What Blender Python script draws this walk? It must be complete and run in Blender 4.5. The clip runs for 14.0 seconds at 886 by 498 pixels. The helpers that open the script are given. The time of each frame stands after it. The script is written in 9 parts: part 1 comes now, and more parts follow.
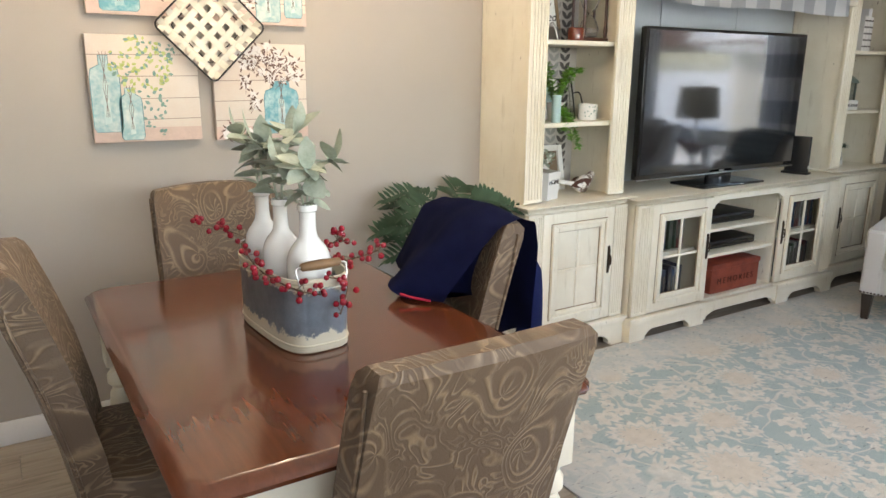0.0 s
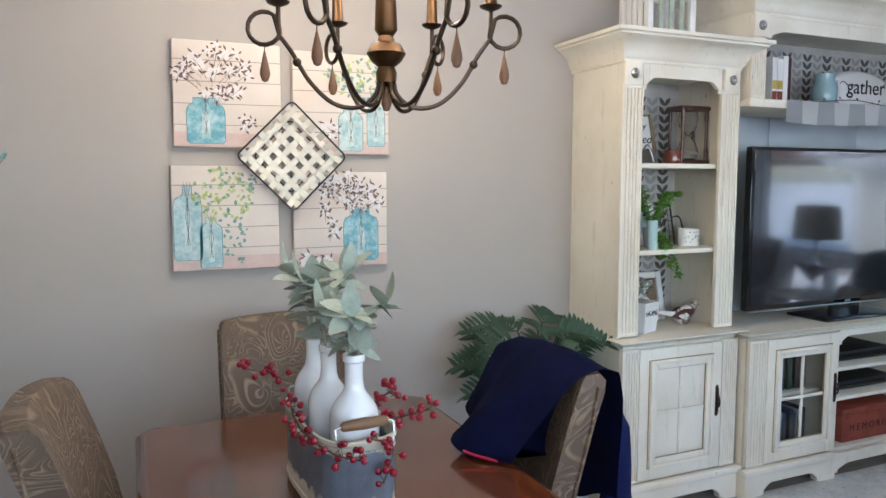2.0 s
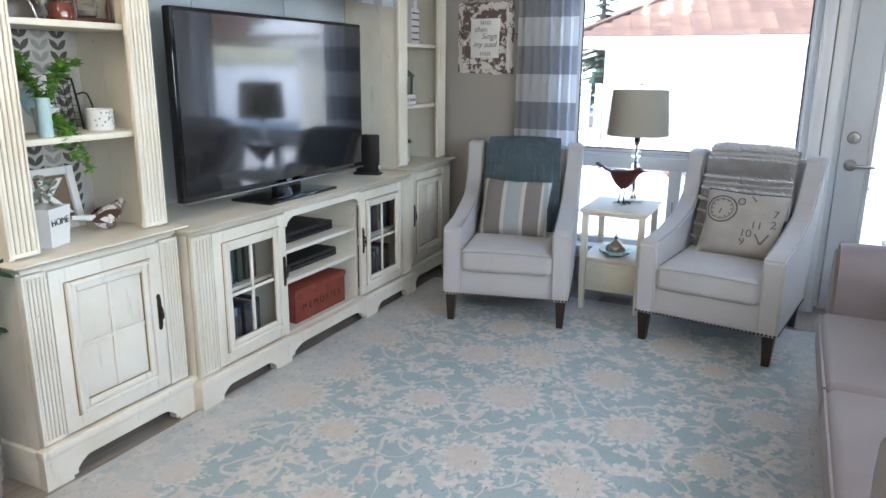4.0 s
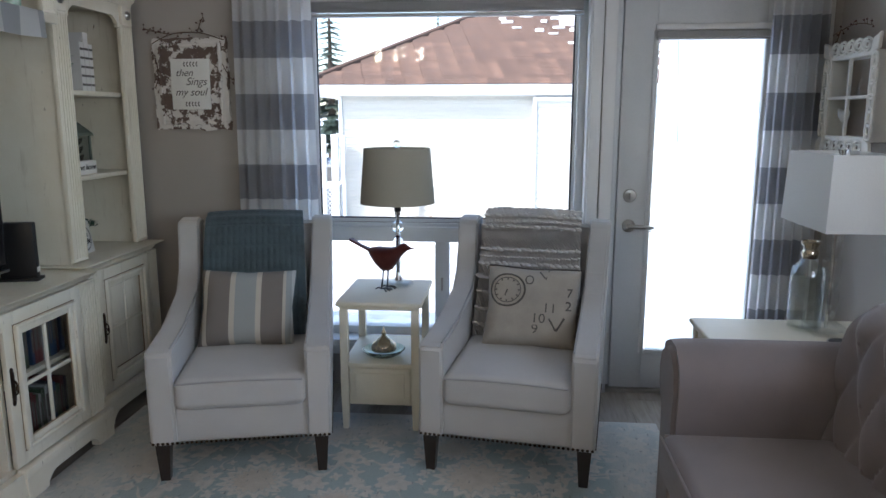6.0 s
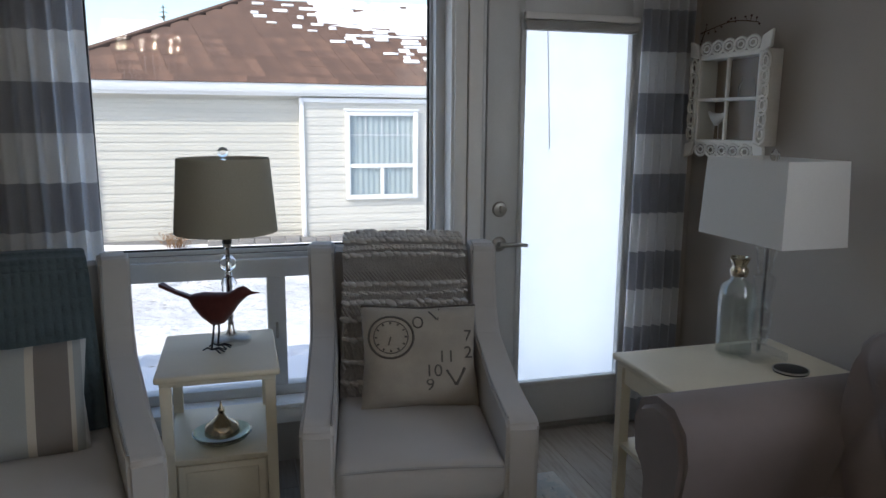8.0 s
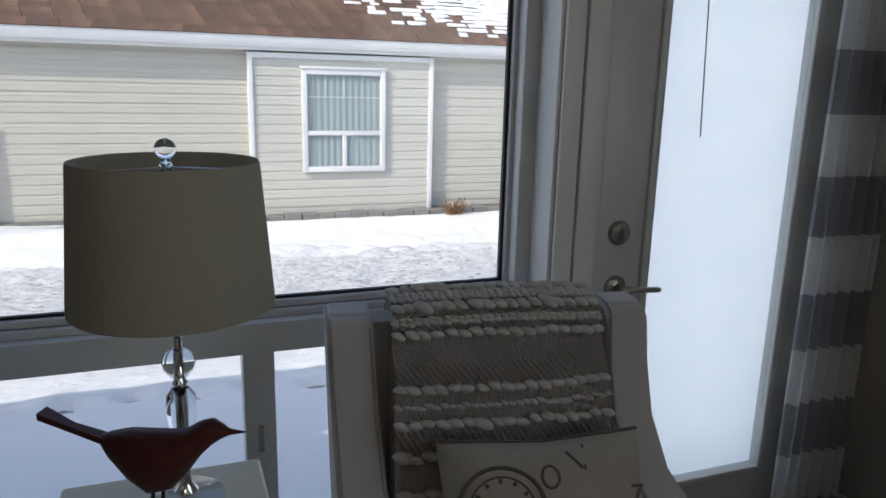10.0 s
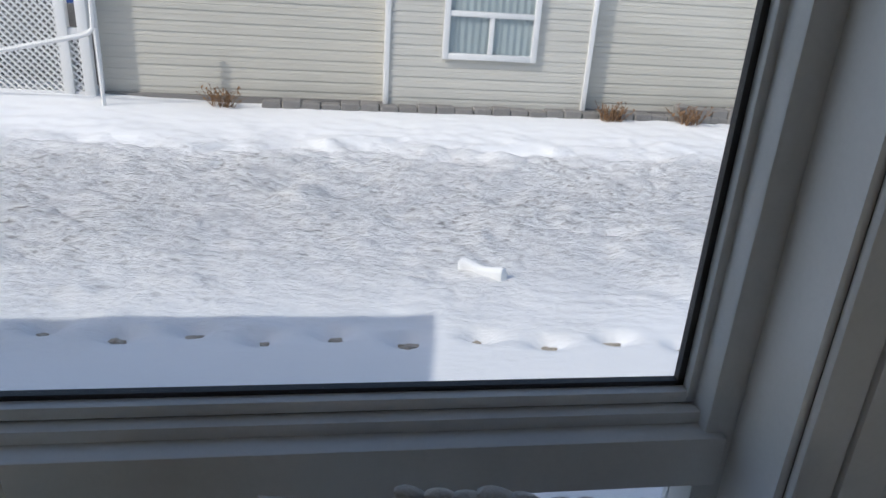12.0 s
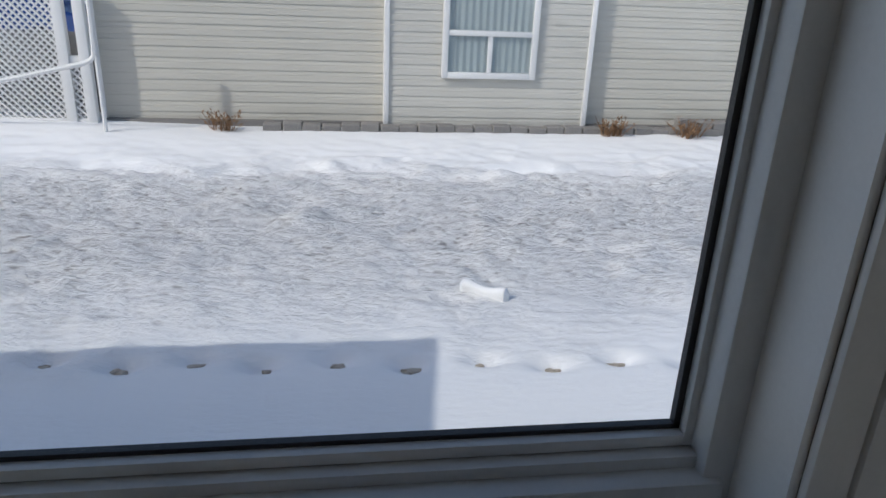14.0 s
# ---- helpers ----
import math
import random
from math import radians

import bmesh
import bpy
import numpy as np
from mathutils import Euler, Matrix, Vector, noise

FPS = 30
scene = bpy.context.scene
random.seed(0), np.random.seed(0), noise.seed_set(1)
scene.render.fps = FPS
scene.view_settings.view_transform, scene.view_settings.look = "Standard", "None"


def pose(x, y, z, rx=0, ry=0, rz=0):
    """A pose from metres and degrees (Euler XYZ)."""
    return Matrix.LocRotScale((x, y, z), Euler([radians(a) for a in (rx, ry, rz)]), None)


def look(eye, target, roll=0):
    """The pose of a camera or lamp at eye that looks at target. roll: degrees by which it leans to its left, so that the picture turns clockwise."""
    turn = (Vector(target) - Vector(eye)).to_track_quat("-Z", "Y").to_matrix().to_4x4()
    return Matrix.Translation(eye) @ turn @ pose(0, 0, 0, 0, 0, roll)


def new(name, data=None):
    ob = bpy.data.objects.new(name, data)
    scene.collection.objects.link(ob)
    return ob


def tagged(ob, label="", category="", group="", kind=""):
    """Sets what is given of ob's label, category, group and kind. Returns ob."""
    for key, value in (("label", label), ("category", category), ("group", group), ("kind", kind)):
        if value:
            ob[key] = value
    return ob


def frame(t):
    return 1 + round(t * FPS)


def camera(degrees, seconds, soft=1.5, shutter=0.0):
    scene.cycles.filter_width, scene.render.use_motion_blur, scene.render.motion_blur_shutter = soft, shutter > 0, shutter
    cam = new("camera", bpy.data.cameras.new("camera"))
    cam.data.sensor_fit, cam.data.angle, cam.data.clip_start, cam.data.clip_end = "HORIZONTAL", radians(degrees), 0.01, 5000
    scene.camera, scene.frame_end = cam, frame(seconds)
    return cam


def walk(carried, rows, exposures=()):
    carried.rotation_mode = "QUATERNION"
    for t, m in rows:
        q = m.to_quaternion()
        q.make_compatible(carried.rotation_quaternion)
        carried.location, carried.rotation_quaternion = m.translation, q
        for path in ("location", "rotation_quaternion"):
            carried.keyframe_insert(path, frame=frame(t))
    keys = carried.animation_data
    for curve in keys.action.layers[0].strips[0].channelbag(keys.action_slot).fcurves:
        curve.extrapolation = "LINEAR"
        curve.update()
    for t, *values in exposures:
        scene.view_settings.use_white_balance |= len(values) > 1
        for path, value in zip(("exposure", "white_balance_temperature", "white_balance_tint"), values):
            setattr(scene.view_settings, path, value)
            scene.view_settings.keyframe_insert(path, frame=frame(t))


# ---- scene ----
cam = camera(63.5, 14.0)
PATH = [
    (0, (-1.078, -2.952, 1.399), (-0.045, -1.311, 0.909), 0.5),
    (0.5, (-0.972, -2.946, 1.433), (-0.266, -1.111, 1.066), -0.3),
    (1, (-0.912, -2.949, 1.463), (-0.342, -1.041, 1.279), -0.1),
    (1.5, (-0.913, -2.894, 1.496), (-0.28, -0.999, 1.4), 0.3),
    (2, (-0.894, -2.826, 1.449), (-0.097, -1.001, 1.262), -0.0),
    (2.2, (-0.896, -2.784, 1.427), (0.005, -1.014, 1.192), -0.4),
    (2.5, (-0.855, -2.76, 1.432), (0.21, -1.098, 1.111), -0.6),
    (3, (-0.754, -2.722, 1.416), (0.606, -1.317, 0.997), -0.6),
    (3.5, (-0.566, -2.636, 1.395), (1.023, -1.52, 0.916), -0.1),
    (4, (-0.376, -2.543, 1.39), (1.37, -1.701, 0.897), 0.5),
    (4.2, (-0.299, -2.521, 1.396), (1.493, -1.78, 0.906), 0.8),
    (6.3, (0.675, -2.165, 1.42), (2.642, -2.071, 1.07), 0.1),
    (6.5, (0.717, -2.118, 1.423), (2.687, -2.082, 1.079), 0.3),
    (7, (0.926, -2.003, 1.401), (2.889, -2.183, 1.066), 0.4),
    (7.2, (0.992, -1.945, 1.409), (2.943, -2.225, 1.07), 0.3),
    (9.3, (2.149, -1.678, 1.384), (3.986, -2.363, 0.99), 0.7),
    (9.5, (2.29, -1.682, 1.395), (4.121, -2.373, 0.979), 0.5),
    (10, (2.622, -1.733, 1.412), (4.44, -2.43, 0.958), 1.4),
    (10.5, (2.888, -1.886, 1.397), (4.711, -2.538, 0.896), 2.8),
    (11, (3.135, -2.001, 1.372), (4.973, -2.551, 0.807), 4.3),
    (11.5, (3.417, -2.084, 1.405), (5.255, -2.505, 0.736), 4.1),
    (12, (3.593, -2.106, 1.402), (5.412, -2.407, 0.626), 4.0),
    (12.5, (3.643, -2.1, 1.407), (5.445, -2.3, 0.562), 3.7),
    (13, (3.65, -2.087, 1.425), (5.453, -2.222, 0.569), 3.4),
    (13.5, (3.651, -2.098, 1.429), (5.474, -2.239, 0.618), 3.1),
    (14, (3.614, -2.129, 1.438), (5.45, -2.416, 0.699), 2.6),
]
EXPOSURES = [(0.0, 2.78, 6950, 10), (0.6, 2.62, 6350, 10), (1.2, 2.38, 6000, 10), (2.0, 2.37, 5750, 10), (3.0, 2.75, 5600, 10), (4.2, 2.85, 6050, 10), (6.3, 1.8, 6150, 10), (7.2, 1.45, 6300, 10), (9.3, 0.75, 6700, 10), (10.5, 0.6, 6700, 10), (11.5, 0.45, 6600, 10), (12.2, 0.24, 6500, 10), (13.2, 0.24, 6450, 10), (14.0, 0.05, 6450, 10)]
walk(cam, [(t, look(e, g, r)) for t, e, g, r in PATH], EXPOSURES)

# ---- world and sun ----
SUN_TRAVEL = Vector((0.45, -0.893, 0)).normalized()
SUN_EL = radians(40)
BULB_WATTS = 0.30
world = bpy.data.worlds.new("sky")
scene.world = world
world.use_nodes = True
_wn = world.node_tree.nodes
_sky = _wn.new("ShaderNodeTexSky")
_sky.sky_type = "NISHITA"
_sky.sun_disc = False
_sky.sun_elevation = SUN_EL
_sky.sun_rotation = math.atan2(-SUN_TRAVEL.x, -SUN_TRAVEL.y)
_sky.air_density, _sky.dust_density = 1.0, 1.5
_wn["Background"].inputs[1].default_value = 0.15
world.node_tree.links.new(_sky.outputs[0], _wn["Background"].inputs[0])

sun = new("sun", bpy.data.lights.new("sun", "SUN"))
sun.data.energy, sun.data.angle, sun.data.color = 2.0, radians(0.5), (1.0, 0.95, 0.87)
sun.matrix_world = look((0, 0, 20), Vector((0, 0, 20)) + SUN_TRAVEL * math.cos(SUN_EL) - Vector((0, 0, math.sin(SUN_EL))))

# fill lamp in the opening of an assumed, unseen window over the sofa
kl = new("south_fill", bpy.data.lights.new("south_fill", "AREA"))
kl.data.shape, kl.data.size, kl.data.size_y, kl.data.energy, kl.data.color = "RECTANGLE", 4.0, 0.98, 8.6, (0.97, 0.98, 1.0)
kl.matrix_world = look((0.35, -3.77, 1.56), (0.35, 0, 1.2))

# area lamp added behind the patio door's frosted glass to boost its daylight
dl = new("door_boost", bpy.data.lights.new("door_boost", "AREA"))
dl.data.shape, dl.data.size, dl.data.size_y, dl.data.energy, dl.data.color = "RECTANGLE", 0.62, 1.62, 0.7, (0.95, 0.98, 1.0)
dl.matrix_world = look((4.42, -3.2, 1.08), (0, -3.2, 1.08))



# ---- modelling helpers ----
class B:
    """A mesh under construction."""

    def __init__(self):
        self.bm = bmesh.new()

    def _add(self, tmp, m):
        if m is not None:
            tmp.transform(m)
        me = bpy.data.meshes.new("tmp")
        tmp.to_mesh(me)
        tmp.free()
        self.bm.from_mesh(me)
        bpy.data.meshes.remove(me)
        return self

    def box(self, lo, hi, bevel=0.0, seg=2, m=None):
        t = bmesh.new()
        bmesh.ops.create_cube(t, size=1)
        s = [hi[i] - lo[i] for i in range(3)]
        c = [(hi[i] + lo[i]) / 2 for i in range(3)]
        for v in t.verts:
            v.co = Vector((v.co.x * s[0] + c[0], v.co.y * s[1] + c[1], v.co.z * s[2] + c[2]))
        if bevel:
            bmesh.ops.bevel(t, geom=t.edges[:], offset=min(bevel, min(s) * 0.49), segments=seg, profile=0.5, affect="EDGES")
        return self._add(t, m)

    def lathe(self, prof, n=24, m=None, cap=True, sx=1.0, sy=1.0):
        """Turn (radius, z) pairs about z."""
        t = bmesh.new()
        rings = []
        for r, z in prof:
            rings.append([t.verts.new((r * sx * math.cos(2 * math.pi * k / n), r * sy * math.sin(2 * math.pi * k / n), z)) for k in range(n)])
        for a, b in zip(rings, rings[1:]):
            for k in range(n):
                t.faces.new((a[k], a[(k + 1) % n], b[(k + 1) % n], b[k]))
        if cap:
            t.faces.new(rings[0][::-1])
            t.faces.new(rings[-1])
        bmesh.ops.recalc_face_normals(t, faces=t.faces[:])
        return self._add(t, m)

    def tube(self, pts, r, n=8, m=None, closed=False):
        """A round bar along points; r is one radius or one for each point."""
        pts = [Vector(p) for p in pts]
        rs = r if isinstance(r, (list, tuple)) else [r] * len(pts)
        t = bmesh.new()
        rings = []
        ref = None
        for i, p in enumerate(pts):
            a = pts[(i - 1) % len(pts)] if closed or i else p
            b = pts[(i + 1) % len(pts)] if closed or i < len(pts) - 1 else p
            d = (b - a).normalized()
            if ref is None:
                ref = d.orthogonal().normalized()
            ref = (ref - d * ref.dot(d)).normalized()
            w = d.cross(ref)
            rings.append([t.verts.new(p + rs[i] * (math.cos(2 * math.pi * k / n) * ref + math.sin(2 * math.pi * k / n) * w)) for k in range(n)])
        pairs = list(zip(rings, rings[1:])) + ([(rings[-1], rings[0])] if closed else [])
        for a, b in pairs:
            for k in range(n):
                t.faces.new((a[k], a[(k + 1) % n], b[(k + 1) % n], b[k]))
        if not closed:
            t.faces.new(rings[0][::-1])
            t.faces.new(rings[-1])
        bmesh.ops.recalc_face_normals(t, faces=t.faces[:])
        return self._add(t, m)

    def ball(self, c, r, n=12, s=(1, 1, 1), m=None):
        t = bmesh.new()
        bmesh.ops.create_uvsphere(t, u_segments=n, v_segments=max(6, n * 2 // 3), radius=r)
        for v in t.verts:
            v.co = Vector((v.co.x * s[0] + c[0], v.co.y * s[1] + c[1], v.co.z * s[2] + c[2]))
        return self._add(t, m)

    def prism(self, poly, lo, hi, axis="y", bevel=0.0, m=None):
        """A flat outline, pushed along an axis. poly holds (x, z) for y, (y, z) for x, (x, y) for z."""
        t = bmesh.new()
        def at(p, d):
            return {"y": (p[0], d, p[1]), "x": (d, p[0], p[1]), "z": (p[0], p[1], d)}[axis]
        a = [t.verts.new(at(p, lo)) for p in poly]
        b = [t.verts.new(at(p, hi)) for p in poly]
        t.faces.new(a)
        t.faces.new(b[::-1])
        for k in range(len(a)):
            t.faces.new((a[k], b[k], b[(k + 1) % len(a)], a[(k + 1) % len(a)]))
        bmesh.ops.recalc_face_normals(t, faces=t.faces[:])
        if bevel:
            bmesh.ops.bevel(t, geom=t.edges[:], offset=bevel, segments=1, affect="EDGES")
        return self._add(t, m)

    def loft(self, rings, m=None, cap=True):
        """Join rings of points, each with the same count."""
        t = bmesh.new()
        rr = [[t.verts.new(p) for p in ring] for ring in rings]
        n = len(rr[0])
        for a, b in zip(rr, rr[1:]):
            for k in range(n):
                t.faces.new((a[k], a[(k + 1) % n], b[(k + 1) % n], b[k]))
        if cap:
            t.faces.new(rr[0][::-1])
            t.faces.new(rr[-1])
        bmesh.ops.recalc_face_normals(t, faces=t.faces[:])
        return self._add(t, m)

    def sheet(self, nu, nv, f, thick=0.0, m=None):
        """A grid surface from f(u, v), u and v from 0 to 1, with a thickness."""
        t = bmesh.new()
        g = [[t.verts.new(f(i / nu, j / nv)) for j in range(nv + 1)] for i in range(nu + 1)]
        for i in range(nu):
            for j in range(nv):
                t.faces.new((g[i][j], g[i + 1][j], g[i + 1][j + 1], g[i][j + 1]))
        if thick:
            bmesh.ops.solidify(t, geom=t.faces[:], thickness=thick)
        bmesh.ops.recalc_face_normals(t, faces=t.faces[:])
        return self._add(t, m)

    def leaf(self, base, tip, width, up=(0, 0, 1), fold=0.2, n=4):
        """A leaf of a few faces, folded along its rib."""
        base, tip, up = Vector(base), Vector(tip), Vector(up)
        d = tip - base
        side = d.cross(up)
        side = side.normalized() if side.length > 1e-6 else d.orthogonal().normalized()
        nn = side.cross(d).normalized()
        bm = self.bm
        mid, l, r = [], [], []
        for k in range(n + 1):
            u = k / n
            w = width * 0.5 * math.sin(math.pi * min(1, u * 0.92 + 0.06)) ** 0.8
            c = base + d * u - nn * (d.length * 0.12 * u * u)
            mid.append(bm.verts.new(c))
            l.append(bm.verts.new(c + side * w + nn * w * fold))
            r.append(bm.verts.new(c - side * w + nn * w * fold))
        for k in range(n):
            bm.faces.new((mid[k], mid[k + 1], l[k + 1], l[k]))
            bm.faces.new((mid[k + 1], mid[k], r[k], r[k + 1]))
        return self

    def mesh(self, name, material, smooth=True):
        me = bpy.data.meshes.new(name)
        if smooth:
            for f in self.bm.faces:
                f.smooth = True
            for e in self.bm.edges:
                if len(e.link_faces) == 2 and e.calc_face_angle(0) > 0.7:
                    e.smooth = False
        self.bm.to_mesh(me)
        self.bm.free()
        for mm in material if isinstance(material, (list, tuple)) else [material]:
            me.materials.append(mm)
        return me


def part(name, b, material, parent=None, label="", smooth=True, m=None):
    """Link a mesh as one object under a thing or a part."""
    ob = new(name, b.mesh(name, material, smooth))
    if parent is not None:
        ob.parent = parent
    if m is not None:
        ob.matrix_basis = m
    return tagged(ob, label)


def shared(name, me, parent, m):
    ob = new(name, me)
    ob.parent = parent
    ob.matrix_basis = m
    return ob


def thing(name, label, category, m=None, group=""):
    ob = new(name)
    ob.empty_display_size = 0.05
    if m is not None:
        ob.matrix_basis = m
    return tagged(ob, label, category, group)


def setting(name, b, material, label="", category="", smooth=False):
    return tagged(part(name, b, material, None, "", smooth), label, category, "", "structure")


def words(name, text, size, material, parent, m, depth=0.001, align="CENTER", label="", lean=0.0):
    """Lettering as a thin mesh in its own x, y plane."""
    cu = bpy.data.curves.new(name, "FONT")
    cu.body, cu.size, cu.extrude, cu.align_x, cu.align_y, cu.shear = text, size, depth, align, "CENTER", lean
    tmp = bpy.data.objects.new(name, cu)
    scene.collection.objects.link(tmp)
    dg = bpy.context.evaluated_depsgraph_get()
    me = bpy.data.meshes.new_from_object(tmp.evaluated_get(dg))
    bpy.data.objects.remove(tmp)
    bpy.data.curves.remove(cu)
    me.materials.clear()
    me.materials.append(material)
    ob = new(name, me)
    ob.parent = parent
    ob.matrix_basis = m
    return tagged(ob, label)


def arc(cx, cy, r, a0, a1, n):
    return [(cx + r * math.cos(radians(a0 + (a1 - a0) * k / n)), cy + r * math.sin(radians(a0 + (a1 - a0) * k / n))) for k in range(n + 1)]


def bez(p, n=12):
    """Points along a Catmull-Rom line through p."""
    p = [Vector(q) for q in p]
    out = []
    for i in range(len(p) - 1):
        a, b, c, d = p[max(0, i - 1)], p[i], p[i + 1], p[min(len(p) - 1, i + 2)]
        for k in range(n):
            u = k / n
            out.append(0.5 * ((2 * b) + (c - a) * u + (2 * a - 5 * b + 4 * c - d) * u * u + (3 * b - 3 * c + d - a) * u ** 3))
    out.append(p[-1])
    return out


# ---- materials ----
def nodes(name):
    mt = bpy.data.materials.new(name)
    mt.use_nodes = True
    nt = mt.node_tree
    return mt, nt, nt.nodes["Principled BSDF"]


def add(nt, kind, **kw):
    n = nt.nodes.new("ShaderNode" + kind)
    for k, v in kw.items():
        n.inputs[k.replace("_", " ")].default_value = v
    return n


def ramp(nt, src, stops):
    r = nt.nodes.new("ShaderNodeValToRGB")
    while len(r.color_ramp.elements) < len(stops):
        r.color_ramp.elements.new(0.5)
    for e, (p, c) in zip(r.color_ramp.elements, stops):
        e.position = p
        e.color = (*c, 1) if len(c) == 3 else c
    nt.links.new(src, r.inputs[0])
    return r.outputs[0]


def mix(nt, fac, a, b, mode="MIX"):
    m = nt.nodes.new("ShaderNodeMix")
    m.data_type, m.blend_type = "RGBA", mode
    for sock, v in ((m.inputs[0], fac), (m.inputs[6], a), (m.inputs[7], b)):
        if hasattr(v, "is_linked"):
            nt.links.new(v, sock)
        elif isinstance(v, (int, float)):
            sock.default_value = v
        else:
            sock.default_value = (*v, 1)
    return m.outputs[2]


def maths(nt, op, a, b=0.0, c=0.0):
    m = nt.nodes.new("ShaderNodeMath")
    m.operation = op
    for sock, v in zip(m.inputs, (a, b, c)):
        if hasattr(v, "is_linked"):
            nt.links.new(v, sock)
        else:
            sock.default_value = v
    return m.outputs[0]


def coords(nt, scale=(1, 1, 1), rot=(0, 0, 0)):
    tc = nt.nodes.new("ShaderNodeTexCoord")
    mp = nt.nodes.new("ShaderNodeMapping")
    mp.inputs["Scale"].default_value = scale
    mp.inputs["Rotation"].default_value = rot
    nt.links.new(tc.outputs["Object"], mp.inputs[0])
    return mp.outputs[0]


def noise_tex(nt, vec, scale, detail=4, rough=0.55, dist=0.0):
    n = add(nt, "TexNoise", Scale=scale, Detail=detail, Roughness=rough, Distortion=dist)
    nt.links.new(vec, n.inputs["Vector"])
    return n.outputs["Fac"]


def voronoi(nt, vec, scale, feature="F1", rand=1.0):
    n = nt.nodes.new("ShaderNodeTexVoronoi")
    n.feature = feature
    n.inputs["Scale"].default_value = scale
    n.inputs["Randomness"].default_value = rand
    nt.links.new(vec, n.inputs["Vector"])
    return n


def bump(nt, bsdf, height, strength=0.2, dist=0.01):
    b = add(nt, "Bump", Strength=strength, Distance=dist)
    nt.links.new(height, b.inputs["Height"])
    nt.links.new(b.outputs[0], bsdf.inputs["Normal"])


def surface(name, col, rough=0.6, metal=0.0, dark=None, big=3.0, fine=60.0, amount=0.5, bumps=0.12, stretch=(1, 1, 1), sheen=0.0, coat=0.0, vary=0.0, spec=0.5):
    """A plain surface with soft stains, fine grain and relief."""
    mt, nt, p = nodes(name)
    v = coords(nt, stretch)
    dark = dark or tuple(c * 0.72 for c in col)
    n1 = noise_tex(nt, v, big, 5, 0.6)
    n2 = noise_tex(nt, v, fine, 3, 0.6)
    f = maths(nt, "MULTIPLY", maths(nt, "ADD", maths(nt, "MULTIPLY", n1, 0.65), maths(nt, "MULTIPLY", n2, 0.35)), 1.0)
    c = ramp(nt, f, [(0.36, tuple(a + (b - a) * amount for a, b in zip(col, dark))), (0.58, col)])
    if vary:
        oi = nt.nodes.new("ShaderNodeObjectInfo")
        c = mix(nt, maths(nt, "MULTIPLY", oi.outputs["Random"], vary), c, dark)
    nt.links.new(c, p.inputs["Base Color"])
    p.inputs["Metallic"].default_value = metal
    p.inputs["Specular IOR Level"].default_value = spec
    nt.links.new(maths(nt, "ADD", maths(nt, "MULTIPLY", n2, 0.16), rough - 0.08), p.inputs["Roughness"])
    if bumps:
        bump(nt, p, n2, bumps, 0.004)
    p.inputs["Sheen Weight"].default_value = sheen
    p.inputs["Coat Weight"].default_value = coat
    return mt


def glass(name, col=(1, 1, 1), rough=0.0, ior=1.45):
    mt, nt, p = nodes(name)
    p.inputs["Base Color"].default_value = (*col, 1)
    p.inputs["Transmission Weight"].default_value = 1
    p.inputs["Roughness"].default_value = rough
    p.inputs["IOR"].default_value = ior
    return mt


WALL = surface("wall_paint", (0.39, 0.353, 0.313), 0.75, big=1.2, fine=220, amount=0.18, bumps=0.25)
CEIL = surface("ceiling_texture", (0.80, 0.785, 0.76), 0.9, big=2, fine=90, amount=0.3, bumps=0.9)
TRIM = surface("white_trim_paint", (0.80, 0.79, 0.77), 0.4, big=4, fine=120, amount=0.2, bumps=0.05)
VINYL = surface("white_vinyl_frame", (0.66, 0.67, 0.67), 0.35, big=4, fine=120, amount=0.25, bumps=0.04)
GASKET = surface("black_gasket", (0.02, 0.02, 0.022), 0.5)
LEGWOOD = surface("espresso_wood_leg", (0.025, 0.016, 0.012), 0.35, coat=0.3)
STEEL = surface("brushed_nickel", (0.45, 0.43, 0.40), 0.32, 1.0, fine=200, bumps=0.03)
CHROME = surface("chrome", (0.8, 0.8, 0.8), 0.1, 1.0, amount=0.1, bumps=0.0)
BRONZE = surface("dark_bronze_metal", (0.045, 0.032, 0.024), 0.38, 0.8, dark=(0.10, 0.06, 0.03), big=25, amount=0.6)
BRASS = surface("aged_brass", (0.10, 0.058, 0.030), 0.42, 1.0, dark=(0.10, 0.05, 0.02), big=18, amount=0.8)
DROPWOOD = surface("turned_walnut", (0.16, 0.075, 0.032), 0.45, dark=(0.06, 0.028, 0.012), big=20, stretch=(1, 1, 0.2))
NAVY = surface("navy_wool", (0.010, 0.014, 0.060), 0.95, dark=(0.003, 0.004, 0.020), big=9, fine=350, bumps=0.4, spec=0.15)
GREY_UP = surface("light_grey_upholstery", (0.51, 0.488, 0.465), 0.9, big=5, fine=420, amount=0.25, bumps=0.35, sheen=0.2)
SOFA_UP = surface("taupe_upholstery", (0.20, 0.165, 0.155), 0.8, dark=(0.125, 0.102, 0.096), big=4, fine=380, amount=0.4, bumps=0.25, sheen=0.15)
PIPING = surface("grey_piping", (0.40, 0.39, 0.38), 0.9, fine=300, bumps=0.3)
BLUEKNIT = surface("slate_blue_knit", (0.17, 0.23, 0.26), 0.95, dark=(0.09, 0.12, 0.14), big=12, fine=160, bumps=0.7, sheen=0.2)
CREAMKNIT = surface("cream_wool_knit", (0.54, 0.51, 0.48), 0.95, dark=(0.33, 0.30, 0.28), big=14, fine=170, bumps=0.8, sheen=0.3)
